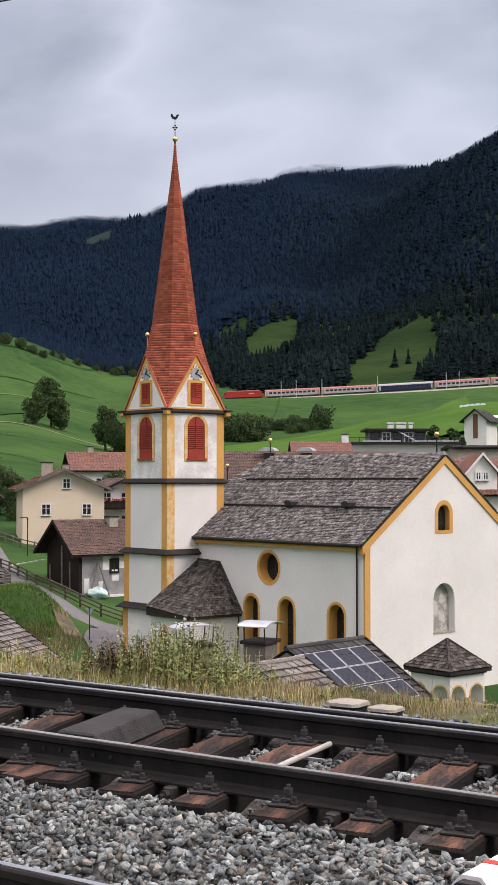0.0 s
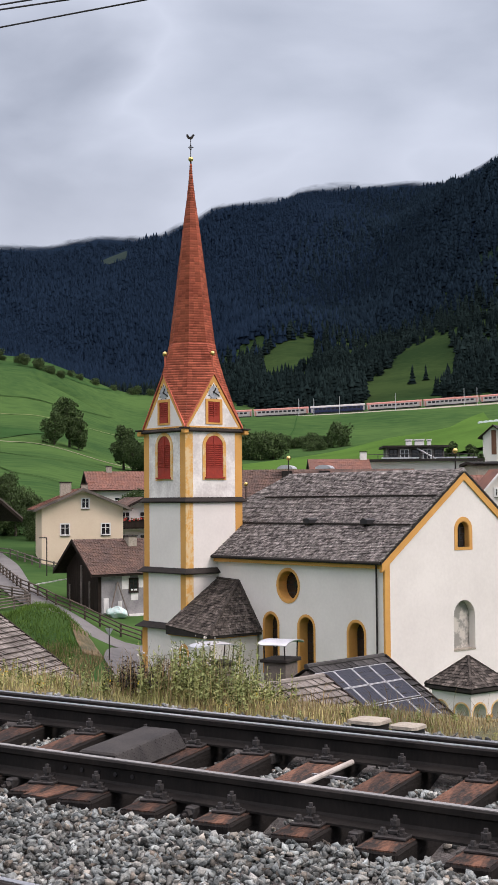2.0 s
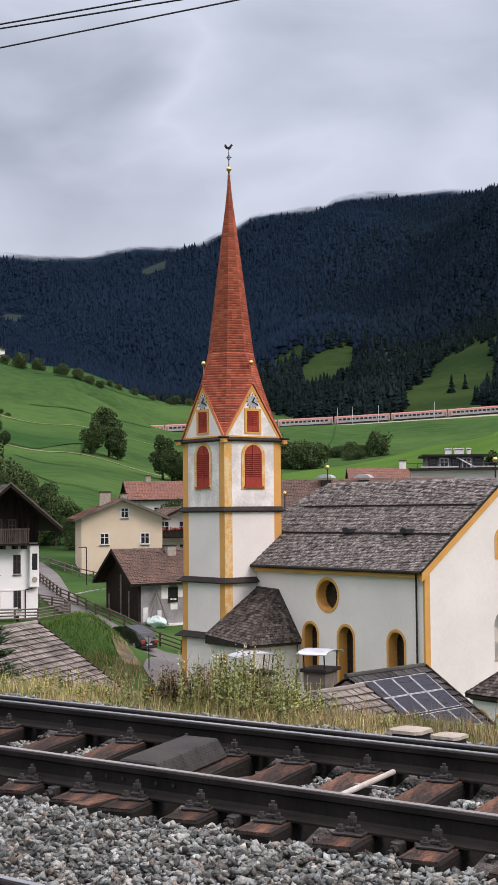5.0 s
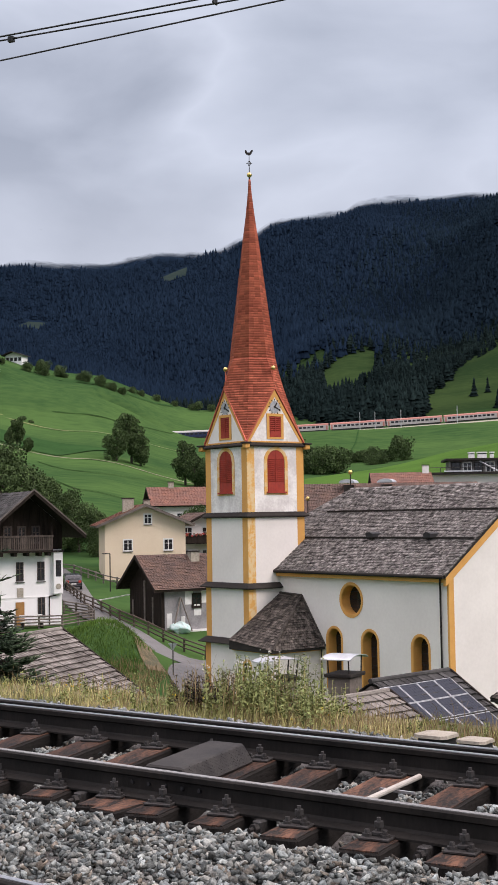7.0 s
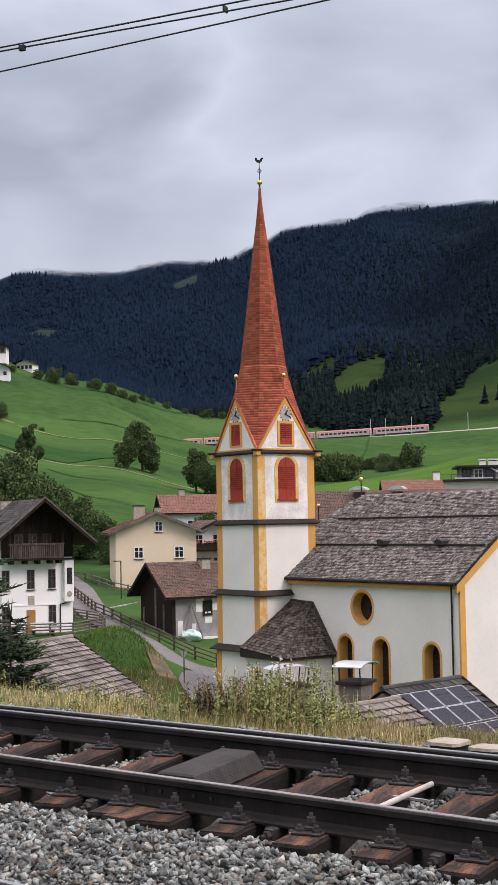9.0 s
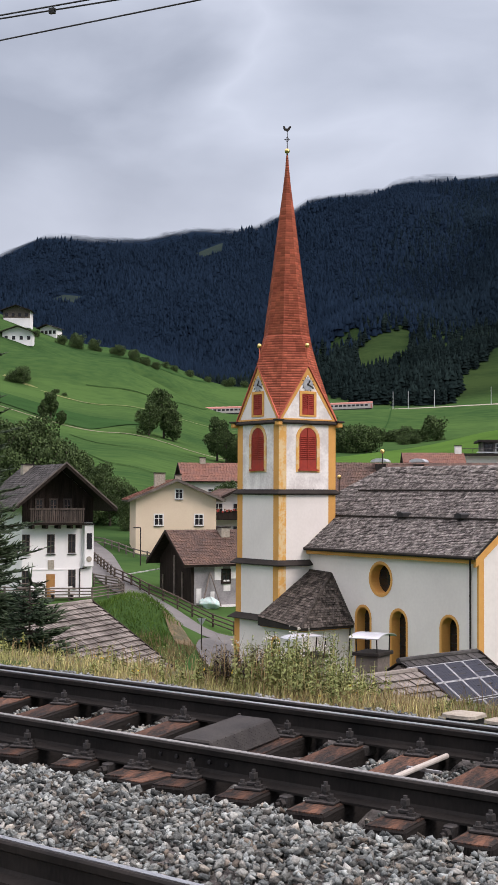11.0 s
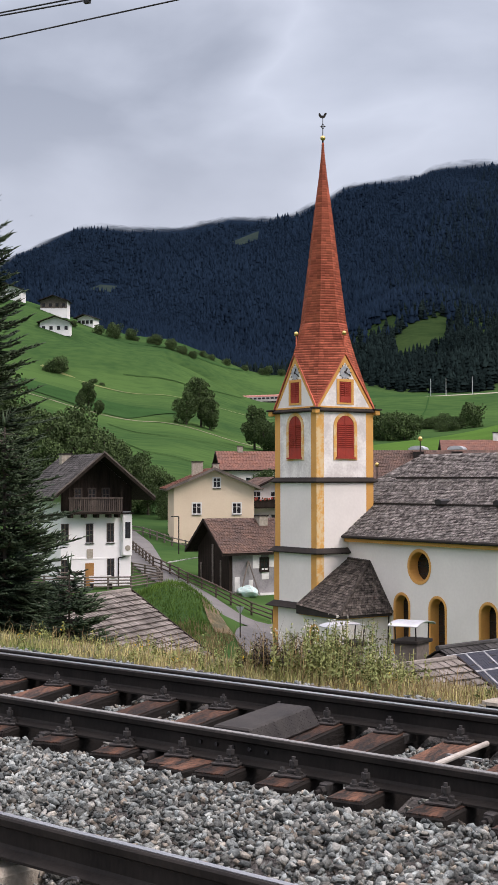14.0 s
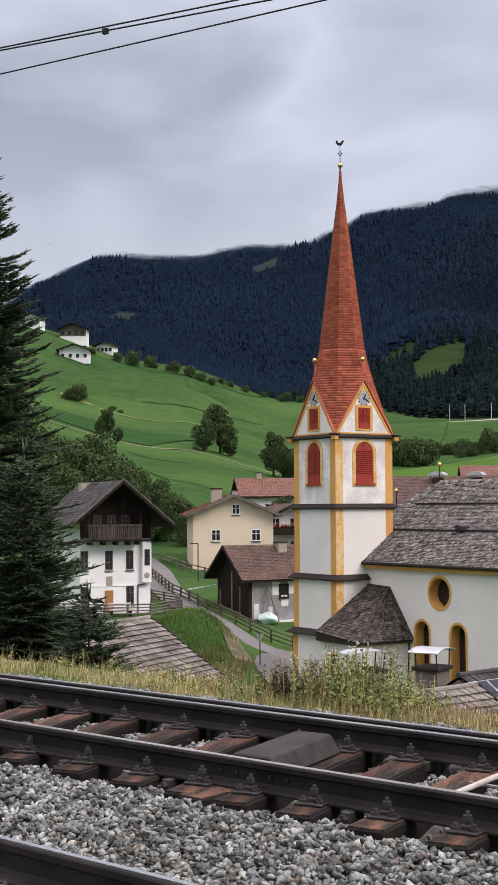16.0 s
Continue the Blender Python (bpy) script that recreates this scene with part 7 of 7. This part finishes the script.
def build_forest():
    rng = np.random.default_rng(12)
    a, y = [], []
    for y0, y1, gap in ((700, 1000, 5.2), (1000, 1500, 4.6), (1500, 2500, 4.8)):
        n = int(0.42 * (y1 * y1 - y0 * y0) / (gap * gap))
        a.append(-0.44 + 0.72 * rng.random(n) if y0 > 900 else -0.36 + 0.60 * rng.random(n))
        y.append(np.sqrt(y0 * y0 + (y1 * y1 - y0 * y0) * rng.random(n)))
    a, y = np.concatenate(a), np.concatenate(y)
    x = a * y
    edge = 704 + 4 * wavy(x, y, 0.05) + 130 * smooth((-0.015 - a) / 0.035)
    ok = y > edge
    # clearings
    def off(x0, y0, rx, ry, turn):
        c, s = math.cos(radians(turn)), math.sin(radians(turn))
        dx, dy = x - x0, y - y0
        return (((dx * c + dy * s) / rx) ** 2 + ((-dx * s + dy * c) / ry) ** 2) > 1 + 0.25 * wavy(x, y, 0.06)
    def outside(*corners):
        inside = np.zeros(len(x), bool)
        wx, wy = x + 2.0 * wavy(x, y, 0.09), y + 6.0 * wavy(x, y, 0.05)
        for (x0, y0), (x1, y1) in zip(corners, corners[1:] + corners[:1]):
            inside ^= ((y0 > wy) != (y1 > wy)) & (wx < (x1 - x0) * (wy - y0) / (y1 - y0 + 1e-9) + x0)
        return ~inside | (rng.random(len(x)) < 0.004)
    ok &= outside((-5, 963), (5, 975), (36, 1003), (32, 915), (1, 850))
    ok &= outside((-29, 1022), (-1, 1020), (-3, 990), (-20, 985))
    ok &= outside((50, 797), (70, 845), (99, 932), (131, 930), (108, 770), (84, 715), (54, 745))
    ok &= off(70, 718, 21, 40, 0)
    ok &= outside((-206, 1648), (-174, 1705), (-170, 1650), (-194, 1625))
    ok &= outside((-331, 1395), (-321, 1440), (-299, 1450), (-300, 1400))
    ok &= above_ridge(x, y, ground_z(x, y)) < -5 + 3 * wavy(x, y, 0.03)
    a, x, y = a[ok], x[ok], y[ok]
    n = len(x)
    h = (13 + 9 * rng.random(n)) * (1 + 0.25 * wavy(x, y, 0.02))
    h *= np.interp(y, [700, 760, 1000, 1500, 2400], [0.50, 0.62, 0.60, 0.52, 0.50])
    m = np.zeros((n, 3, 3))
    t = rng.random(n) * 6.28
    wd = h * (0.95 + 0.5 * rng.random(n))
    m[:, 0, 0], m[:, 0, 1], m[:, 1, 0], m[:, 1, 1], m[:, 2, 2] = wd * np.cos(t), -wd * np.sin(t), wd * np.sin(t), wd * np.cos(t), h
    p = np.stack([x, y, ground_z(x, y) - 0.5], 1)
    # three colour zones; the farther two carry the painted haze tint
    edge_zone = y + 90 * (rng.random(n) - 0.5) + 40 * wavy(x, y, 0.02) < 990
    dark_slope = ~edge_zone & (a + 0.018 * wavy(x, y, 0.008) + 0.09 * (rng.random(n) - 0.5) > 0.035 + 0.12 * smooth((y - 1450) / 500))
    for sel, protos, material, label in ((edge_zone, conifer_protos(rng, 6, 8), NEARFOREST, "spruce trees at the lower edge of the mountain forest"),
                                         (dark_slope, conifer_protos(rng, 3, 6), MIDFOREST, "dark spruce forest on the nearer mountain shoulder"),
                                         (~edge_zone & ~dark_slope, conifer_protos(rng, 2, 5), FOREST, "dense spruce forest covering the mountain, tinted blue for distant haze")):
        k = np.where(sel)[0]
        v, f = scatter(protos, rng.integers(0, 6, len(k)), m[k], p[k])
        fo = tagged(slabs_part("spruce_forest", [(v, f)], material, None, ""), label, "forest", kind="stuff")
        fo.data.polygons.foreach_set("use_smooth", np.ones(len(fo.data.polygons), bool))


build_forest()


# ---- the spruces beside the track ----
def spruce(seed, h, r, label, whorls, m, per=7):
    rng = np.random.default_rng(seed)
    t = thing("spruce", label, "tree", m, "spruces beside the track")
    part("trunk", tube(bmesh.new(), (0, 0, -0.5), (0, 0, h), 0.016 * h, 0.012, 10), BARK, t)
    twigs = []        # start, direction, length, radius

    def shoot(p, d, l, rad):
        twigs.append((p, d, l, rad))

    limbs = bmesh.new()
    for k in range(whorls):
        z = h * (0.02 + 0.96 * ((k + 0.3 * rng.random()) / whorls) ** 1.2)
        L = r * (1 - z / h) ** 0.75 * (0.85 + 0.3 * rng.random()) + 0.12
        for j in range(per):
            a = 6.28 * (j + rng.random()) / per
            z = min(0.985 * h, z + (rng.random() - 0.5) * h / whorls * 2.2)
            lift = 0.55 + 0.65 * (z / h) - 0.3 * rng.random()
            l = L * (0.72 + 0.30 * rng.random())
            n = max(3, int(l / 0.075))
            p = np.array([0, 0, z])
            pts = [p]
            for i in range(n):
                u = i / n
                up = lift * (u - 0.25) * 0.9 - 0.18 * (1 - z / h)
                d = np.array([math.cos(a), math.sin(a), up])
                d /= np.linalg.norm(d)
                q = p + d * l / n
                side = np.array([-math.sin(a), math.cos(a), 0.0])
                sl = min(0.55, 0.42 * l * (1 - u) + 0.10)
                for sg in (-1, 1):
                    dd = d * (0.75 + 0.3 * rng.random()) + sg * side * (0.7 + 0.3 * rng.random()) + np.array([0, 0, 0.25 * rng.random() - 0.1])
                    dd /= np.linalg.norm(dd)
                    ll = sl * (0.6 + 0.5 * rng.random())
                    shoot(q, dd, ll, 0.030)
                    if ll > 0.16:
                        for e in (0.35, 0.65):
                            d2 = dd * 0.8 + d * 0.5 + np.array([0, 0, 0.35 * rng.random()]) + side * 0.5 * (rng.random() - 0.5)
                            d2 /= np.linalg.norm(d2)
                            shoot(q + dd * ll * e, d2, ll * 0.45, 0.026)
                if rng.random() < 0.5:
                    shoot(q, (d + np.array([0, 0, 0.8])) / 1.3, 0.10 + 0.08 * rng.random(), 0.024)
                p = q
                pts.append(p)
            shoot(p, d, 0.16 + 0.1 * rng.random(), 0.026)
            for b0, b1 in zip(pts[::3], pts[3::3]):
                tube(limbs, b0, b1, 0.014, 0.011, 4, False)
    for _ in range(3):
        shoot(np.array([0, 0, h - 0.05]), np.array([0.1 * rng.normal(), 0.1 * rng.normal(), 1.0]), 0.4, 0.025)
    part("limb", limbs, BARK, t)["kind"] = "stuff"
    P = np.array([w[0] for w in twigs])
    D = np.array([w[1] for w in twigs])
    D /= np.linalg.norm(D, axis=1)[:, None]
    Ln = np.array([w[2] for w in twigs])
    Rd = np.array([w[3] for w in twigs]) * (0.8 + 0.5 * rng.random(len(twigs)))
    up = np.tile([0.0, 0.0, 1.0], (len(D), 1)) + 0.2 * rng.normal(size=(len(D), 3))
    A = np.cross(D, up)
    A /= np.linalg.norm(A, axis=1)[:, None]
    B = np.cross(A, D)
    v = np.stack([P, P + D * (Ln * 0.35)[:, None] + A * Rd[:, None], P + D * (Ln * 0.35)[:, None] - A * Rd[:, None],
                  P + D * (Ln * 0.4)[:, None] + B * (0.8 * Rd)[:, None], P + D * Ln[:, None]], 1).reshape(-1, 3)
    k = np.arange(len(D))[:, None] * 5
    f = np.concatenate([k + np.array([q]) for q in ((0, 1, 3), (0, 3, 2), (1, 4, 3), (3, 4, 2), (0, 2, 1), (1, 2, 4))])
    o = new("needles", mesh_from("needles", v, f, NEEDLE))
    o.parent = t
    o["kind"] = "stuff"
    return t


spruce(31, 12.0, 2.85, "tall dark spruce on the embankment slope", 62, pose(-8.95, 27.0, gz(-8.95, 27.0)), 11)
spruce(32, 1.95, 0.95, "young spruce beside the track", 20, pose(-5.45, 22.0, gz(-5.45, 22.0)))
spruce(33, 4.6, 1.5, "bushy young spruce at the foot of the tall one", 30, pose(-7.0, 23.5, gz(-7.0, 23.5)), 9)


# ---- the verge: grass, weeds, flowers ----
def blades(count, s0, s1, n0, n1, h0, h1, width, rng, boost=None, keep=None):
    s, n = s0 + (s1 - s0) * rng.random(count), n0 + (n1 - n0) * rng.random(count)
    x, y = s * RAIL_U[0] + n * RAIL_N[0], s * RAIL_U[1] + n * RAIL_N[1]
    if keep is not None:
        ok = keep(x, y)
        s, n, x, y = s[ok], n[ok], x[ok], y[ok]
        count = len(s)
    h = h0 + (h1 - h0) * rng.random(count) ** 1.8
    if boost is not None:
        h = h * boost(s)
    z = ground_z(x, y) - 0.02
    a = rng.random(count) * 6.28
    lean = h * (0.15 + 0.45 * rng.random(count))
    d = np.stack([np.cos(a), np.sin(a), np.zeros(count)], 1)
    w = np.stack([-np.sin(a + 0.9), np.cos(a + 0.9), np.zeros(count)], 1) * (width * (0.6 + 0.8 * rng.random(count)))[:, None]
    p = np.stack([x, y, z], 1)
    up = np.array([0, 0, 1.0])
    v = np.stack([p - w, p + w, p + d * (0.25 * lean)[:, None] + up * (0.6 * h)[:, None] - 0.7 * w, p + d * (0.25 * lean)[:, None] + up * (0.6 * h)[:, None] + 0.7 * w,
                  p + d * lean[:, None] + up * h[:, None]], 1).reshape(-1, 3)
    k = np.arange(count)[:, None] * 5
    f = np.concatenate([k + np.array([q]) for q in ((0, 1, 3), (0, 3, 2), (2, 3, 4))])
    return v, f


def verge_boost(s):
    return 0.26 + 0.16 * smooth((-5.2 - s) / 1.2) + 0.09 * np.sin(3.1 * s) + 0.10 * np.sin(7.3 * s) + 0.06 * np.sin(17.0 * s)


def leafy_stems(count, s0, s1, n0, n1, h0, h1, leaf, rng):
    """Tall weeds: stems with pairs of small leaves, two sets of arrays."""
    sv, lv, heads = [], [], []
    quad = np.array([(0, 0, 0), (0.5, 0.22, 0.05), (1, 0, -0.1), (0.5, -0.22, 0.05)])
    ls, lp = [], []
    for _ in range(count):
        s, n = s0 + (s1 - s0) * rng.random(), n0 + (n1 - n0) * rng.random()
        x, y = s * RAIL_U[0] + n * RAIL_N[0], s * RAIL_U[1] + n * RAIL_N[1]
        z = gz(x, y)
        h = h0 + (h1 - h0) * rng.random()
        bend = rng.normal(size=2) * 0.14 * h
        k = int(7 + 9 * rng.random())
        for i in range(k):
            u = 0.25 + 0.75 * (i + rng.random()) / k
            for _s in range(2):
                lp.append((x + bend[0] * u * u, y + bend[1] * u * u, z + h * u))
                ls.append(leaf * (1.25 - 0.7 * u) * (0.7 + 0.6 * rng.random()))
        sv.append([(x, y, z - 0.02), (x + bend[0], y + bend[1], z + h)])
        heads.append((x + bend[0], y + bend[1], z + h))
    c = len(lp)
    m = random_turns(c, rng, 0.55) * np.array(ls)[:, None, None]
    v = (np.einsum("nij,vj->nvi", m, quad) + np.array(lp)[:, None]).reshape(-1, 3)
    f = np.arange(c)[:, None] * 4 + np.array([[0, 1, 2, 3]])
    bm = bmesh.new()
    for p, q in sv:
        tube(bm, p, q, 0.004, 0.002, 4, False)
    return (v, f), bm, heads


def build_verge():
    rng = np.random.default_rng(5)
    arrays = [blades(30000, -24, -1.0, 8.86, 10.2, 0.04, 0.30, 0.0040, rng, verge_boost), blades(2500, -24, -7.2, 10.2, 12.0, 0.08, 0.30, 0.0032, rng, verge_boost)]
    g = slabs_part("verge_grass", arrays, STRAW, None)
    tagged(g, "dry yellow-green grass on the verge beside the track", "grass", kind="stuff")
    dry = [blades(420, -10.5, -4.6, 9.0, 10.4, 0.12, 0.34, 0.0028, rng), blades(260, -8.9, -7.2, 9.3, 10.6, 0.30, 0.52, 0.0032, rng), blades(1500, -7.2, -4.5, 9.0, 10.2, 0.05, 0.16, 0.0030, rng), blades(500, -24, -10.0, 9.2, 10.8, 0.12, 0.30, 0.003, rng)]
    tagged(slabs_part("dry_stalks", dry, DRYSTEM, None), "tall brown dry stalks standing in the verge", "grass", kind="stuff")
    (v, f), bm, heads = leafy_stems(90, -9.6, -6.7, 9.1, 10.2, 0.08, 0.24, 0.042, rng)
    (v2, f2), bm2, heads2 = leafy_stems(95, -7.85, -7.15, 9.3, 10.3, 0.26, 0.56, 0.052, rng)
    (v3, f3), bm3, heads3 = leafy_stems(150, -24, -9.5, 9.2, 11.0, 0.08, 0.26, 0.045, rng)
    (v4, f4), bm4, heads4 = leafy_stems(50, -6.6, -1.0, 9.0, 10.0, 0.04, 0.13, 0.034, rng)
    (v5, f5), bm5, heads5 = leafy_stems(70, -7.2, -6.6, 9.2, 10.2, 0.12, 0.34, 0.044, rng)
    w = slabs_part("weeds", [(v, f), (v2, f2), (v3, f3), (v4, f4), (v5, f5)], WEED, None)
    tagged(w, "tall leafy green weeds growing on the verge", "weeds", kind="stuff")
    for b in (bm, bm2, bm3, bm4, bm5):
        part("weed_stems", b, STRAW, w)["kind"] = "stuff"
    (v6, f6), bm6, heads6 = leafy_stems(110, -8.35, -7.7, 9.5, 10.6, 0.14, 0.36, 0.046, rng)
    br = slabs_part("brambles", [(v6, f6)], BRAMBLE, None)
    tagged(br, "dark purplish bramble clump on the verge", "bramble", kind="stuff")
    part("bramble_stems", bm6, DRYSTEM, br)["kind"] = "stuff"
    protos = hull_protos(4, rng, 9, 0.8)
    pick = [heads2[i] for i in range(0, len(heads2), 7)] + [heads[i] for i in range(0, len(heads), 40)]
    P = np.repeat(np.array(pick), 5, 0) + rng.normal(size=(len(pick) * 5, 3)) * 0.022
    n = len(P)
    v, f = scatter(protos, rng.integers(0, 4, n), random_turns(n, rng) * (0.014 + 0.016 * rng.random(n))[:, None, None], P)
    o = slabs_part("seed_heads", [(v, f)], FLOWER, w, "whitish fluffy seed heads")
    pick = [heads[i] for i in range(3, len(heads), 9)] + heads3[::5]
    P = np.repeat(np.array(pick), 4, 0) + rng.normal(size=(len(pick) * 4, 3)) * 0.02 - np.array([0, 0, 0.1])
    n = len(P)
    v, f = scatter(protos, rng.integers(0, 4, n), random_turns(n, rng) * (0.012 + 0.014 * rng.random(n))[:, None, None], P)
    slabs_part("yellow_blossoms", [(v, f)], YFLOWER, w, "small yellow blossoms")
    # rougher growth on the slope below
    s_low = blades(70000, -82, -60, 58, 82, 0.12, 0.45, 0.022, rng, keep=lambda x, y: x + 0.5 * np.sin(2.1 * y) + 0.8 * np.abs(np.sin(7.7 * x + 3.1 * y)) < -14.0)
    dry_low = blades(9000, -78, -56, 64, 80, 0.15, 0.9, 0.018, rng, keep=lambda x, y: (x > -16.5) & (x < -12.0) & (y < 100.5))
    tagged(slabs_part("rough_grass", [dry_low], DRYSTEM, None), "rough dry grass at the foot of the mound", "grass", kind="stuff")
    s = blades(60000, -34, -2, 16, 31, 0.12, 0.50, 0.010, rng)
    tagged(slabs_part("bank_grass", [s], WEED, None), "long grass on the embankment slope", "grass", kind="stuff")
    tagged(slabs_part("mound_grass", [s_low], MEADOWBLADE, None), "lush green grass on the mound below the road", "grass", kind="stuff")


drape("verge_soil", "dry brownish soil and stubble under the verge", [(p[0], p[1]) for p in (RAIL_U * -34 + RAIL_N * 11.12, RAIL_U * -22 + RAIL_N * 11.12, RAIL_U * -10 + RAIL_N * 11.12, RAIL_U * 4 + RAIL_N * 11.12)], 4.4,
      mat("dry_verge_soil", (0.20, 0.165, 0.075), (0.085, 0.085, 0.038), 0.95, 1.2, 12, 0.6, world_space=True, contrast=0.7), 0.012, "verge")
build_verge()


# ---- the car ----
def build_car():
    c = thing("car", "black estate car driving up the village road", "car")
    prof = [(-2.2, 0.32), (2.2, 0.32), (2.22, 0.72), (2.0, 0.88), (1.15, 0.98), (0.45, 1.46), (-1.5, 1.48), (-2.1, 1.0), (-2.24, 0.75)]
    bm = prism(bmesh.new(), prof, -0.86, 0.86)
    bmesh.ops.bevel(bm, geom=bm.edges[:], offset=0.11, segments=3, affect="EDGES")
    paint = mat("black_car_paint", (0.012, 0.012, 0.014), None, 0.18, 2, 10, 0.0, spec=0.7)
    part("body", bm, paint, c)
    for sy in (-1, 1):
        part("side_window", prism(bmesh.new(), [(-1.75, 1.02), (0.85, 1.02), (0.35, 1.38), (-1.45, 1.40)], sy * 0.865 - 0.01, sy * 0.865 + 0.01), GLASS_DARK, c)
    part("rear_window", boxes((-0.03, 0.02, -0.62, 0.62, -0.17, 0.17), m=pose(-1.83, 0, 1.25, 0, 50, 0)), GLASS_DARK, c)
    part("windscreen", boxes((-0.03, 0.03, -0.64, 0.64, -0.28, 0.28), m=pose(0.82, 0, 1.23, 0, -55, 0)), GLASS_DARK, c)
    part("number_plate", boxes((-2.27, -2.23, -0.26, 0.26, 0.60, 0.71)), WHITEPAINT, c)
    part("bumper", boxes((-2.30, -2.16, -0.80, 0.80, 0.34, 0.52), bevel=0.04), BLACK, c)
    for x in (-1.4, 1.4):
        for sy in (-0.8, 0.8):
            w = part("wheel", tube(bmesh.new(), (x, sy - 0.1, 0.33), (x, sy + 0.1, 0.33), 0.33, 0.33, 18), BLACK, c)
            part("rim", tube(bmesh.new(), (x, sy - 0.11, 0.33), (x, sy + 0.11, 0.33), 0.2, 0.2, 12), ALU, w)
    for sy in (-0.62, 0.62):
        part("headlight", boxes((2.12, 2.2, sy - 0.18, sy + 0.18, 0.62, 0.76)), SHEET, c)
        part("tail_light", boxes((-2.26, -2.18, sy - 0.14, sy + 0.14, 0.78, 1.0)), REDSTRIPE, c)
    return c


CAR = build_car()
CAR_STOPS = [(0.0, 44, 120.3), (2.0, 18, 117.3), (3.6, -1.5, 111.2), (4.2, -7.6, 108.0), (4.6, -11.2, 107.3), (5.0, -14.2, 110.3), (5.3, -16.4, 113.4), (5.7, -19.6, 117.6), (6.2, -22.3, 124.2), (6.8, -25.6, 135.0), (7.3, -28.6, 146.3), (9.0, -38, 172), (16.0, -70, 200)]


# ---- what moves ----
TRAIN_START = -2.5


def motions():
    # the train runs to the left along the far line
    def train_rows(offset):
        return [(t, train_pose(TRAIN_START + offset - d)) for t, d in ((0.0, 0.0), (4.0, 80.0), (8.0, 158.0), (11.0, 213.0), (14.0, 266.5), (16.0, 302.0))]
    walk(LOCO, train_rows(0.0))
    at = 9.6 + 13.4
    for c in COACHES:
        walk(c, train_rows(at))
        at += 26.5
    # the car comes from behind the church and climbs the road
    rows = []
    for i, (t, x, y) in enumerate(CAR_STOPS):
        a = CAR_STOPS[max(0, i - 1)]
        b = CAR_STOPS[min(len(CAR_STOPS) - 1, i + 1)]
        ux, uy = b[1] - a[1], b[2] - a[2]
        l = math.hypot(ux, uy)
        ux, uy = ux / l, uy / l
        z = gz(x, y) + 0.20
        tilt = math.degrees(math.atan2(gz(x + 1.4 * ux, y + 1.4 * uy) - gz(x - 1.4 * ux, y - 1.4 * uy), 2.8))
        rows.append((t, pose(x, y, z, 0, 0, math.degrees(math.atan2(uy, ux))) @ pose(0, 0, 0, 0, -tilt, 0)))
    walk(CAR, rows)


motions()
